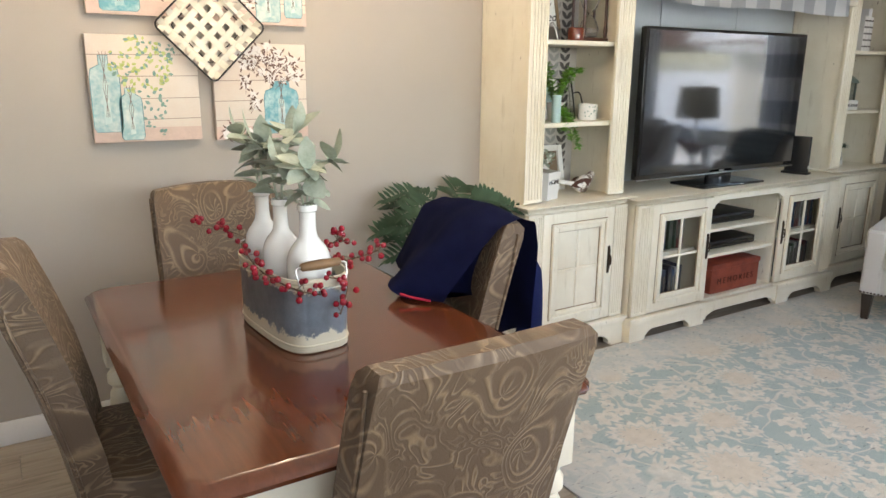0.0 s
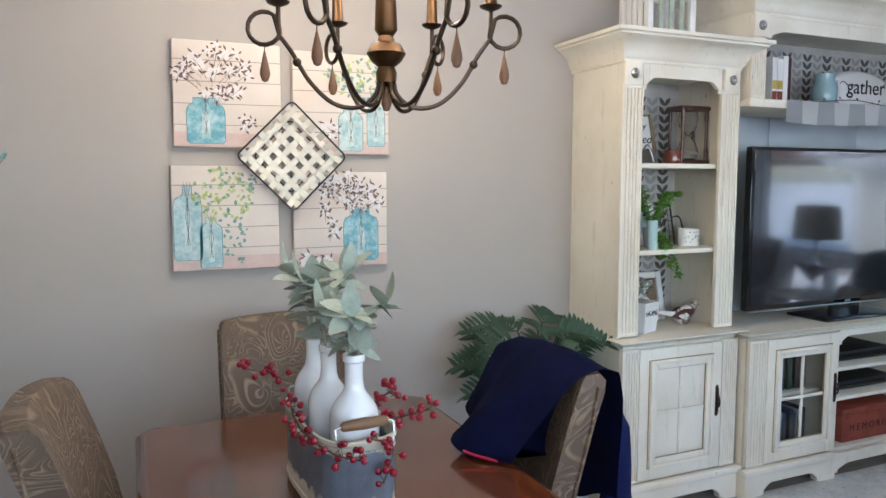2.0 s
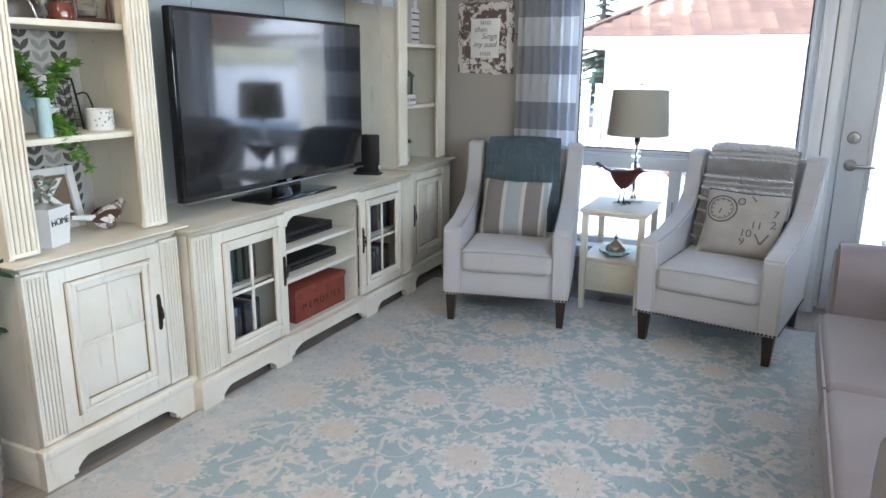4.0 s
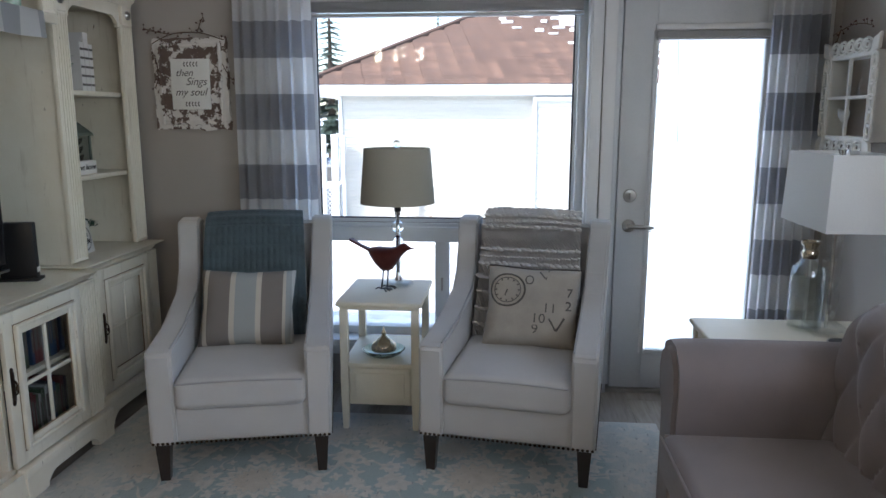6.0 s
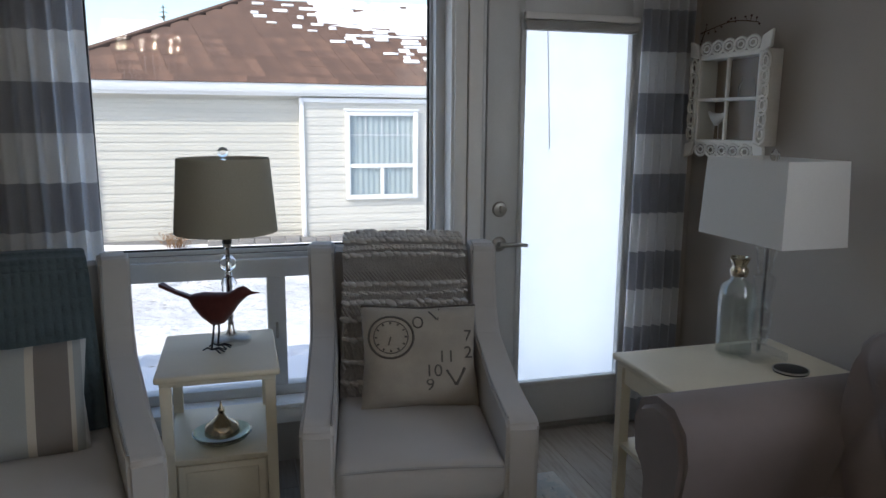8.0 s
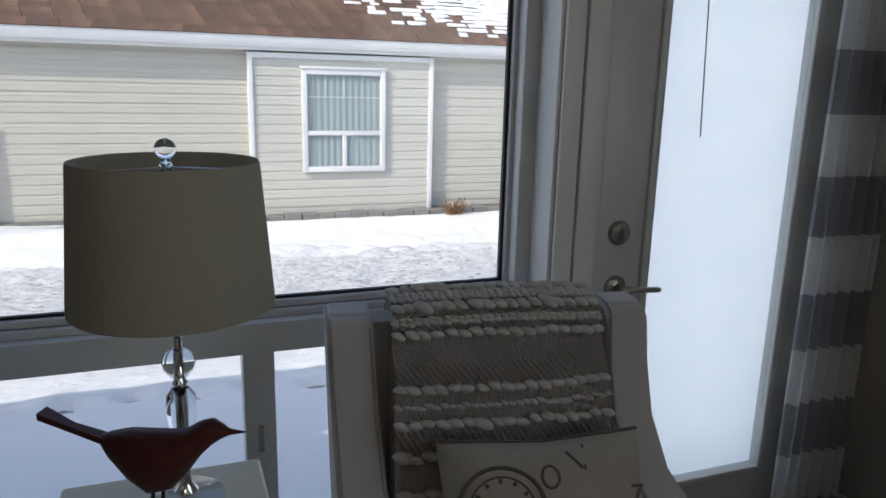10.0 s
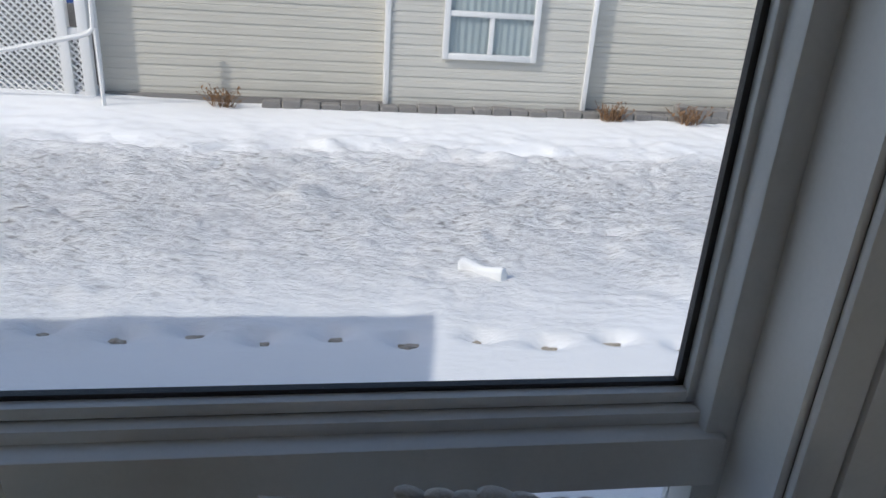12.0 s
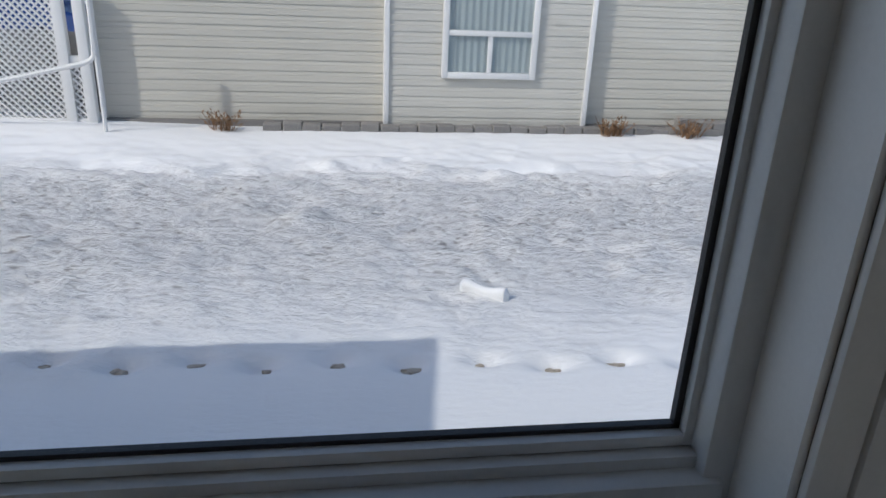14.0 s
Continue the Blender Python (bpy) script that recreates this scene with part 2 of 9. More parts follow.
YARN = surface("grey_white_chunky_yarn", (0.56, 0.535, 0.51), 0.95, big=30, fine=260, bumps=0.5, sheen=0.3)
CREAMPAINT = surface("cream_furniture_paint", (0.74, 0.68, 0.54), 0.45, big=5, fine=90, amount=0.25, bumps=0.06)
WHITEPAINT = surface("white_chalk_paint", (0.78, 0.76, 0.71), 0.6, big=10, fine=120, amount=0.3, bumps=0.15)
CERAMIC = surface("white_glazed_ceramic", (0.80, 0.78, 0.74), 0.12, big=6, amount=0.12, bumps=0.0, coat=0.6)
LEAFGREEN = surface("dark_palm_leaf", (0.030, 0.072, 0.036), 0.5, dark=(0.014, 0.036, 0.022), big=14, bumps=0.1, vary=0.3)
SAGE = surface("dusty_sage_leaf", (0.40, 0.44, 0.35), 0.75, dark=(0.17, 0.21, 0.15), big=25, fine=90, bumps=0.2)
FRESH = surface("bright_green_ivy", (0.17, 0.36, 0.045), 0.5, dark=(0.06, 0.17, 0.02), big=20)
TEALSTEM = surface("teal_dried_flower", (0.22, 0.50, 0.48), 0.8, dark=(0.09, 0.26, 0.26), big=30)
TWIG = surface("brown_twig", (0.10, 0.055, 0.03), 0.8, big=40)
BERRY = surface("red_berry", (0.25, 0.006, 0.018), 0.25, dark=(0.18, 0.004, 0.01), big=60, coat=0.4, bumps=0.0)
BLACK = surface("matte_black", (0.012, 0.012, 0.013), 0.45, big=10)
GLOSSBLACK = surface("gloss_black_plastic", (0.008, 0.008, 0.009), 0.08, bumps=0.0, coat=0.5)
INK = surface("black_lettering", (0.03, 0.03, 0.03), 0.7)
GREYINK = surface("grey_printed_ink", (0.13, 0.118, 0.105), 0.9, big=40)
LINEN = surface("natural_linen", (0.43, 0.385, 0.325), 0.95, dark=(0.25, 0.225, 0.19), big=6, fine=420, bumps=0.5)
SHADE_OATMEAL = None
REDTIN = surface("rust_red_box", (0.26, 0.055, 0.03), 0.55, dark=(0.10, 0.015, 0.01), big=14)
GREENGLASS = glass("pale_green_glass", (0.86, 0.96, 0.92), 0.02, 1.2)
CRYSTAL = glass("clear_crystal", (0.97, 0.98, 0.98), 0.0, 1.22)
MILKGLASS = glass("pale_mint_glass", (0.75, 0.92, 0.86), 0.12)
SILVER = surface("tarnished_silver", (0.55, 0.47, 0.36), 0.18, 1.0, dark=(0.25, 0.19, 0.12), big=25)
RUSTBIRD = surface("red_brown_metal_bird", (0.095, 0.020, 0.016), 0.45, 0.25, dark=(0.05, 0.008, 0.008), big=14, amount=0.8, bumps=0.25)
GALV = None
BURGUNDY = surface("mahogany_brown_wood", (0.06, 0.02, 0.012), 0.35, coat=0.3)
WOVEN = surface("woven_white_rope", (0.62, 0.57, 0.50), 0.9, dark=(0.25, 0.21, 0.16), big=40, fine=150, bumps=0.6)
WIREWHITE = surface("white_wire", (0.75, 0.74, 0.72), 0.5)
PINWOOD = surface("rolling_pin_wood", (0.33, 0.15, 0.06), 0.5, stretch=(1, 0.15, 1), big=30)


def pane_glass(name, tint=(0.97, 0.98, 0.98), gloss=0.015):
    """Thin window glass: mostly clear, with a mirror gloss."""
    mt, nt, p = nodes(name)
    out = nt.nodes["Material Output"]
    tr = add(nt, "BsdfTransparent")
    tr.inputs[0].default_value = (*tint, 1)
    gl = add(nt, "BsdfGlossy", Roughness=0.01)
    lw = add(nt, "LayerWeight", Blend=0.5)
    fac = maths(nt, "ADD", maths(nt, "MULTIPLY", maths(nt, "POWER", lw.outputs["Facing"], 5.0), 0.5), gloss)
    ms = nt.nodes.new("ShaderNodeMixShader")
    nt.links.new(fac, ms.inputs[0])
    nt.links.new(tr.outputs[0], ms.inputs[1])
    nt.links.new(gl.outputs[0], ms.inputs[2])
    nt.links.new(ms.outputs[0], out.inputs[0])
    return mt


PANE = pane_glass("window_glass")
CLEARGLASS = pane_glass("clear_solid_glass", (0.975, 0.985, 0.985), 0.20)
BOTTLEGLASS = pane_glass("pale_green_bottle_glass", (0.955, 0.98, 0.97), 0.12)


def make_frosted():
    mt, nt, p = nodes("frosted_film")
    out = nt.nodes["Material Output"]
    v = coords(nt)
    n = noise_tex(nt, v, 7, 8, 0.7, 0.6)
    c = ramp(nt, n, [(0.3, (0.90, 0.92, 0.93)), (0.6, (0.98, 0.98, 0.98))])
    tl = add(nt, "BsdfTranslucent")
    df = add(nt, "BsdfDiffuse")
    nt.links.new(c, tl.inputs[0])
    nt.links.new(c, df.inputs[0])
    ms = nt.nodes.new("ShaderNodeMixShader")
    ms.inputs[0].default_value = 0.04
    nt.links.new(tl.outputs[0], ms.inputs[1])
    nt.links.new(df.outputs[0], ms.inputs[2])
    nt.links.new(ms.outputs[0], out.inputs[0])
    return mt


FROST = make_frosted()


def cloth_thin(name, colour_of, share=0.5):
    """Thin cloth that lets light through; colour_of(nt) gives its colour."""
    mt, nt, p = nodes(name)
    out = nt.nodes["Material Output"]
    c = colour_of(nt)
    weave = noise_tex(nt, coords(nt), 420, 2)
    tl = add(nt, "BsdfTranslucent")
    df = add(nt, "BsdfDiffuse")
    b = add(nt, "Bump", Strength=0.3, Distance=0.002)
    nt.links.new(weave, b.inputs["Height"])
    for s in (tl, df):
        nt.links.new(c, s.inputs[0])
        nt.links.new(b.outputs[0], s.inputs["Normal"])
    ms = nt.nodes.new("ShaderNodeMixShader")
    ms.inputs[0].default_value = 1 - share
    nt.links.new(tl.outputs[0], ms.inputs[1])
    nt.links.new(df.outputs[0], ms.inputs[2])
    nt.links.new(ms.outputs[0], out.inputs[0])
    return mt


def _stripes(nt):
    sep = nt.nodes.new("ShaderNodeSeparateXYZ")
    nt.links.new(coords(nt), sep.inputs[0])
    f = maths(nt, "FRACT", maths(nt, "MULTIPLY", maths(nt, "ADD", sep.outputs[2], -0.308), 1 / 0.3475))
    s = maths(nt, "GREATER_THAN", f, 0.5)
    n = noise_tex(nt, coords(nt), 160, 3)
    return mix(nt, s, mix(nt, n, (0.40, 0.405, 0.435), (0.48, 0.485, 0.515)), mix(nt, n, (0.78, 0.78, 0.78), (0.88, 0.88, 0.88)))


CURTAIN = cloth_thin("striped_curtain_cloth", _stripes, 0.68)
SHADE_OATMEAL = cloth_thin("oatmeal_shade_linen", lambda nt: mix(nt, noise_tex(nt, coords(nt), 260, 3), (0.40, 0.37, 0.30), (0.50, 0.47, 0.39)), 0.22)
SHADE_WHITE = cloth_thin("white_shade_linen", lambda nt: mix(nt, noise_tex(nt, coords(nt), 260, 3), (0.76, 0.75, 0.73), (0.86, 0.85, 0.83)), 0.3)


def make_distressed():
    """Cream paint with darker glaze and rubbed brown flecks."""
    mt, nt, p = nodes("distressed_cream_paint")
    v = coords(nt)
    n1 = noise_tex(nt, v, 2.6, 5, 0.6)
    base = ramp(nt, n1, [(0.32, (0.70, 0.625, 0.485)), (0.62, (0.81, 0.755, 0.63))])
    streak = noise_tex(nt, coords(nt, (14, 14, 1.6)), 2.2, 6, 0.7)
    base = mix(nt, ramp(nt, streak, [(0.58, (0, 0, 0)), (0.75, (0.55, 0.55, 0.55))]), base, (0.44, 0.36, 0.24))
    fl = noise_tex(nt, coords(nt, (30, 30, 6)), 2.0, 4, 0.6)
    base = mix(nt, ramp(nt, fl, [(0.70, (0, 0, 0)), (0.74, (0.9, 0.9, 0.9))]), base, (0.17, 0.10, 0.05))
    nt.links.new(base, p.inputs["Base Color"])
    p.inputs["Roughness"].default_value = 0.48
    bump(nt, p, streak, 0.12, 0.003)
    return mt


DISTRESS = make_distressed()


def make_paisley():
    """Brocade: curled drop motifs ringed with fine lines, on a ground of scrolling stems."""
    mt, nt, p = nodes("brown_paisley_brocade")
    v = coords(nt, (1, 0.45, 0.8))
    wob = add(nt, "TexNoise", Scale=6.0, Detail=1.0)
    nt.links.new(v, wob.inputs["Vector"])
    vm = nt.nodes.new("ShaderNodeVectorMath")
    vm.operation = "MULTIPLY_ADD"
    nt.links.new(wob.outputs["Color"], vm.inputs[0])
    vm.inputs[1].default_value = (0.09, 0.05, 0.09)
    nt.links.new(v, vm.inputs[2])
    w = vm.outputs[0]
    vo = voronoi(nt, w, 6.2, rand=0.8)
    off = nt.nodes.new("ShaderNodeVectorMath")
    off.operation = "SUBTRACT"
    nt.links.new(w, off.inputs[0])
    nt.links.new(vo.outputs["Position"], off.inputs[1])
    sp = nt.nodes.new("ShaderNodeSeparateXYZ")
    nt.links.new(off.outputs[0], sp.inputs[0])
    cs = nt.nodes.new("ShaderNodeSeparateColor")
    nt.links.new(vo.outputs["Color"], cs.inputs[0])
    ang = maths(nt, "ADD", maths(nt, "ARCTAN2", sp.outputs[2], sp.outputs[0]), maths(nt, "MULTIPLY", cs.outputs[0], 6.28))
    dist = maths(nt, "DIVIDE", vo.outputs["Distance"], 6.2)
    drop = maths(nt, "MULTIPLY", dist, maths(nt, "ADD", 1.0, maths(nt, "MULTIPLY", maths(nt, "SINE", maths(nt, "ADD", ang, maths(nt, "MULTIPLY", dist, 22.0))), 0.45)))
    rings = maths(nt, "SINE", maths(nt, "MULTIPLY", drop, 430.0))
    petals = maths(nt, "SINE", maths(nt, "ADD", maths(nt, "MULTIPLY", ang, 9.0), maths(nt, "MULTIPLY", dist, 150.0)))
    heart = ramp(nt, drop, [(0.026, (1, 1, 1)), (0.030, (0, 0, 0))])
    inside = ramp(nt, drop, [(0.060, (1, 1, 1)), (0.066, (0, 0, 0))])
    scroll = maths(nt, "SINE", maths(nt, "MULTIPLY", noise_tex(nt, w, 11.0, 2, 0.45, 1.2), 80.0))
    pat = mix(nt, inside, maths(nt, "MULTIPLY", scroll, 0.9), mix(nt, heart, rings, petals))
    edge = ramp(nt, maths(nt, "ABSOLUTE", maths(nt, "SUBTRACT", drop, 0.063)), [(0.0022, (1, 1, 1)), (0.0045, (0, 0, 0))])
    pat = maths(nt, "MAXIMUM", pat, edge)
    worn = ramp(nt, noise_tex(nt, v, 16, 3, 0.6), [(0.36, (0.35, 0.35, 0.35)), (0.58, (1, 1, 1))])
    pat = maths(nt, "MULTIPLY", pat, worn)
    col = ramp(nt, pat, [(0.10, (0.098, 0.060, 0.033)), (0.50, (0.150, 0.096, 0.054)), (0.90, (0.26, 0.175, 0.10))])
    fine = noise_tex(nt, v, 500, 2)
    col = mix(nt, maths(nt, "MULTIPLY", fine, 0.4), col, (0.10, 0.065, 0.04))
    nt.links.new(col, p.inputs["Base Color"])
    nt.links.new(maths(nt, "SUBTRACT", 0.62, maths(nt, "MULTIPLY", pat, 0.2)), p.inputs["Roughness"])
    p.inputs["Sheen Weight"].default_value = 0.15
    p.inputs["Sheen Roughness"].default_value = 0.35
    p.inputs["Sheen Tint"].default_value = (0.9, 0.75, 0.6, 1)
    bump(nt, p, maths(nt, "ADD", pat, maths(nt, "MULTIPLY", fine, 0.4)), 0.5, 0.004)
    return mt


PAISLEY = make_paisley()


def make_tabletop():
    mt, nt, p = nodes("polished_cherry_wood")
    v = coords(nt, (9, 0.9, 9))
    n = noise_tex(nt, v, 3.2, 8, 0.65, 0.4)
    g = noise_tex(nt, coords(nt, (60, 3, 60)), 3.0, 4, 0.6)
    c = ramp(nt, n, [(0.3, (0.085, 0.023, 0.010)), (0.55, (0.125, 0.035, 0.014)), (0.75, (0.150, 0.044, 0.018))])
    c = mix(nt, maths(nt, "MULTIPLY", g, 0.35), c, (0.05, 0.013, 0.006))
    nt.links.new(c, p.inputs["Base Color"])
    sm = noise_tex(nt, coords(nt), 5, 5, 0.6)
    nt.links.new(ramp(nt, sm, [(0.35, (0.11, 0.11, 0.11)), (0.7, (0.22, 0.22, 0.22))]), p.inputs["Roughness"])
    p.inputs["Coat Weight"].default_value = 0.3
    p.inputs["Coat Roughness"].default_value = 0.08
    return mt


CHERRY = make_tabletop()


def make_galv():
    """Grey galvanised tin with cream paint worn away in an uneven band."""
    mt, nt, p = nodes("galvanised_and_cream_tin")
    v = coords(nt)
    sep = nt.nodes.new("ShaderNodeSeparateXYZ")
    nt.links.new(v, sep.inputs[0])
    n = noise_tex(nt, v, 26, 6, 0.75)
    d = maths(nt, "ABSOLUTE", maths(nt, "SUBTRACT", sep.outputs[2], 0.098))
    e = maths(nt, "ADD", d, maths(nt, "MULTIPLY", maths(nt, "SUBTRACT", n, 0.5), 0.10))
    s = ramp(nt, e, [(0.050, (0, 0, 0)), (0.054, (1, 1, 1))])
    g = ramp(nt, noise_tex(nt, v, 9, 6, 0.7), [(0.3, (0.11, 0.125, 0.145)), (0.65, (0.22, 0.245, 0.275))])
    nt.links.new(mix(nt, s, g, (0.66, 0.60, 0.46)), p.inputs["Base Color"])
    p.inputs["Roughness"].default_value = 0.45
    p.inputs["Metallic"].default_value = 0.15
    bump(nt, p, s, 0.15, 0.002)
    return mt


GALV = make_galv()


def make_wallpaper():
    mt, nt, p = nodes("grasscloth_wallpaper")
    n = noise_tex(nt, coords(nt, (4, 4, 95)), 2.0, 5, 0.7, 0.3)
    n2 = noise_tex(nt, coords(nt, (9, 9, 240)), 1.6, 3, 0.6)
    c = ramp(nt, n, [(0.34, (0.20, 0.17, 0.14)), (0.46, (0.46, 0.42, 0.37)), (0.6, (0.62, 0.58, 0.52)), (0.75, (0.66, 0.63, 0.58))])
    c = mix(nt, maths(nt, "MULTIPLY", n2, 0.45), c, (0.38, 0.34, 0.29))
    nt.links.new(c, p.inputs["Base Color"])
    p.inputs["Roughness"].default_value = 0.8
    bump(nt, p, n, 0.3, 0.004)
    return mt


PAPER = make_wallpaper()


def make_plank():
    mt, nt, p = nodes("grey_oak_plank")
    oi = nt.nodes.new("ShaderNodeObjectInfo")
    v = coords(nt, (1.2, 14, 14))
    n = noise_tex(nt, v, 3.5, 7, 0.65, 0.4)
    c = ramp(nt, n, [(0.3, (0.20, 0.165, 0.13)), (0.5, (0.31, 0.265, 0.215)), (0.72, (0.38, 0.335, 0.28))])
    c = mix(nt, maths(nt, "MULTIPLY", oi.outputs["Random"], 0.4), c, (0.24, 0.20, 0.165))
    nt.links.new(c, p.inputs["Base Color"])
    p.inputs["Roughness"].default_value = 0.42
    bump(nt, p, n, 0.12, 0.003)
    return mt


PLANK = make_plank()


def make_rug():
    """Faded teal ground with cream palmettes, vines and dark flecks."""
    mt, nt, p = nodes("blue_cream_floral_rug")
    v = coords(nt, (1, 1, 0))
    wob = add(nt, "TexNoise", Scale=7.0, Detail=2.0)
    nt.links.new(v, wob.inputs["Vector"])
    vm = nt.nodes.new("ShaderNodeVectorMath")
    vm.operation = "MULTIPLY_ADD"
    nt.links.new(wob.outputs["Color"], vm.inputs[0])
    vm.inputs[1].default_value = (0.05, 0.05, 0.0)
    nt.links.new(v, vm.inputs[2])
    w = vm.outputs[0]
    streak = noise_tex(nt, coords(nt, (1, 6, 0)), 26, 4, 0.7)
    blue = ramp(nt, noise_tex(nt, v, 3.2, 6, 0.7), [(0.3, (0.23, 0.315, 0.335)), (0.7, (0.35, 0.43, 0.435))])
    blue = mix(nt, maths(nt, "MULTIPLY", streak, 0.45), blue, (0.45, 0.52, 0.52))
    cream = ramp(nt, noise_tex(nt, v, 24, 4, 0.7), [(0.3, (0.50, 0.47, 0.42)), (0.65, (0.68, 0.645, 0.585))])
    warm = (0.56, 0.47, 0.38)

    def flower(scale, rand, radius, lobes, jag):
        """Signed size of a petalled flower round each cell's seed: positive inside."""
        vo = voronoi(nt, w, scale, rand=rand)
        vo.voronoi_dimensions = "2D"
        off = nt.nodes.new("ShaderNodeVectorMath")
        off.operation = "SUBTRACT"
        nt.links.new(w, off.inputs[0])
        nt.links.new(vo.outputs["Position"], off.inputs[1])
        sp = nt.nodes.new("ShaderNodeSeparateXYZ")
        nt.links.new(off.outputs[0], sp.inputs[0])
        ang = maths(nt, "ARCTAN2", sp.outputs[1], sp.outputs[0])
        cs = nt.nodes.new("ShaderNodeSeparateColor")
        nt.links.new(vo.outputs["Color"], cs.inputs[0])
        r = maths(nt, "MULTIPLY", maths(nt, "ADD", maths(nt, "MULTIPLY", cs.outputs[0], 0.55), 0.62), radius)
        pet = maths(nt, "MULTIPLY", maths(nt, "SINE", maths(nt, "MULTIPLY", ang, float(lobes))), jag)
        rr = maths(nt, "MULTIPLY", r, maths(nt, "ADD", pet, 1.0))
        return maths(nt, "DIVIDE", maths(nt, "DIVIDE", vo.outputs["Distance"], scale), rr)

    inside = lambda f, e, a=1.0: ramp(nt, maths(nt, "MULTIPLY", f, 0.5), [(e / 2 - 0.025, (a, a, a)), (e / 2 + 0.025, (0, 0, 0))])
    ring = lambda f, e, h, a=1.0: ramp(nt, maths(nt, "ABSOLUTE", maths(nt, "SUBTRACT", f, e)), [(h * 0.6, (a, a, a)), (h * 1.3, (0, 0, 0))])
    f1 = flower(2.3, 0.6, 0.135, 17, 0.12)
    f2 = flower(4.6, 0.85, 0.052, 7, 0.16)
    f3 = flower(10.5, 0.95, 0.027, 4, 0.35)
    v1 = maths(nt, "ABSOLUTE", maths(nt, "SUBTRACT", noise_tex(nt, w, 2.6, 1, 0.3, 0.8), 0.5))
    v2 = maths(nt, "ABSOLUTE", maths(nt, "SUBTRACT", noise_tex(nt, w, 5.2, 1, 0.3, 0.6), 0.47))
    c = mix(nt, ramp(nt, v1, [(0.009, (0.8, 0.8, 0.8)), (0.017, (0, 0, 0))]), blue, cream)
    c = mix(nt, ramp(nt, v2, [(0.012, (0.8, 0.8, 0.8)), (0.022, (0, 0, 0))]), c, cream)
    c = mix(nt, inside(f3, 1.0, 0.9), c, cream)
    c = mix(nt, inside(f2, 1.0), c, cream)
    c = mix(nt, inside(f2, 0.3, 0.6), c, blue)
    c = mix(nt, inside(f1, 1.16), c, blue)
    c = mix(nt, inside(f1, 1.0), c, cream)
    c = mix(nt, inside(f1, 0.66, 0.45), c, warm)
    c = mix(nt, ring(f1, 0.70, 0.035, 0.55), c, blue)
    fl = noise_tex(nt, coords(nt, (1, 3.2, 0)), 23, 2, 0.6)
    c = mix(nt, ramp(nt, fl, [(0.65, (0, 0, 0)), (0.70, (0.85, 0.85, 0.85))]), c, (0.16, 0.18, 0.19))
    worn = noise_tex(nt, coords(nt, (1, 4, 0)), 60, 3, 0.7)
    c = mix(nt, ramp(nt, worn, [(0.5, (0, 0, 0)), (0.75, (0.5, 0.5, 0.5))]), c, (0.55, 0.55, 0.53))
    # border
    sep = nt.nodes.new("ShaderNodeSeparateXYZ")
    nt.links.new(v, sep.inputs[0])
    dx = maths(nt, "SUBTRACT", 1.675, maths(nt, "ABSOLUTE", sep.outputs[0]))
    dy = maths(nt, "SUBTRACT", 1.24, maths(nt, "ABSOLUTE", sep.outputs[1]))
    d = maths(nt, "MINIMUM", dx, dy)
    edge = ramp(nt, maths(nt, "ADD", d, maths(nt, "MULTIPLY", noise_tex(nt, v, 9, 3), 0.06)), [(0.05, (0.85, 0.85, 0.85)), (0.08, (0.45, 0.45, 0.45)), (0.12, (0.75, 0.75, 0.75)), (0.28, (0.62, 0.62, 0.62)), (0.33, (0, 0, 0))])
    band = mix(nt, inside(f2, 1.1, 0.5), ramp(nt, streak, [(0.3, (0.50, 0.50, 0.48)), (0.7, (0.60, 0.585, 0.55))]), (0.62, 0.585, 0.53))
    band = mix(nt, ramp(nt, fl, [(0.63, (0, 0, 0)), (0.68, (0.8, 0.8, 0.8))]), band, (0.20, 0.22, 0.23))
    c = mix(nt, edge, c, band)
    nt.links.new(c, p.inputs["Base Color"])
    p.inputs["Roughness"].default_value = 0.95
    p.inputs["Sheen Weight"].default_value = 0.2
    bump(nt, p, noise_tex(nt, v, 260, 3), 0.6, 0.006)
    return mt


RUG = make_rug()


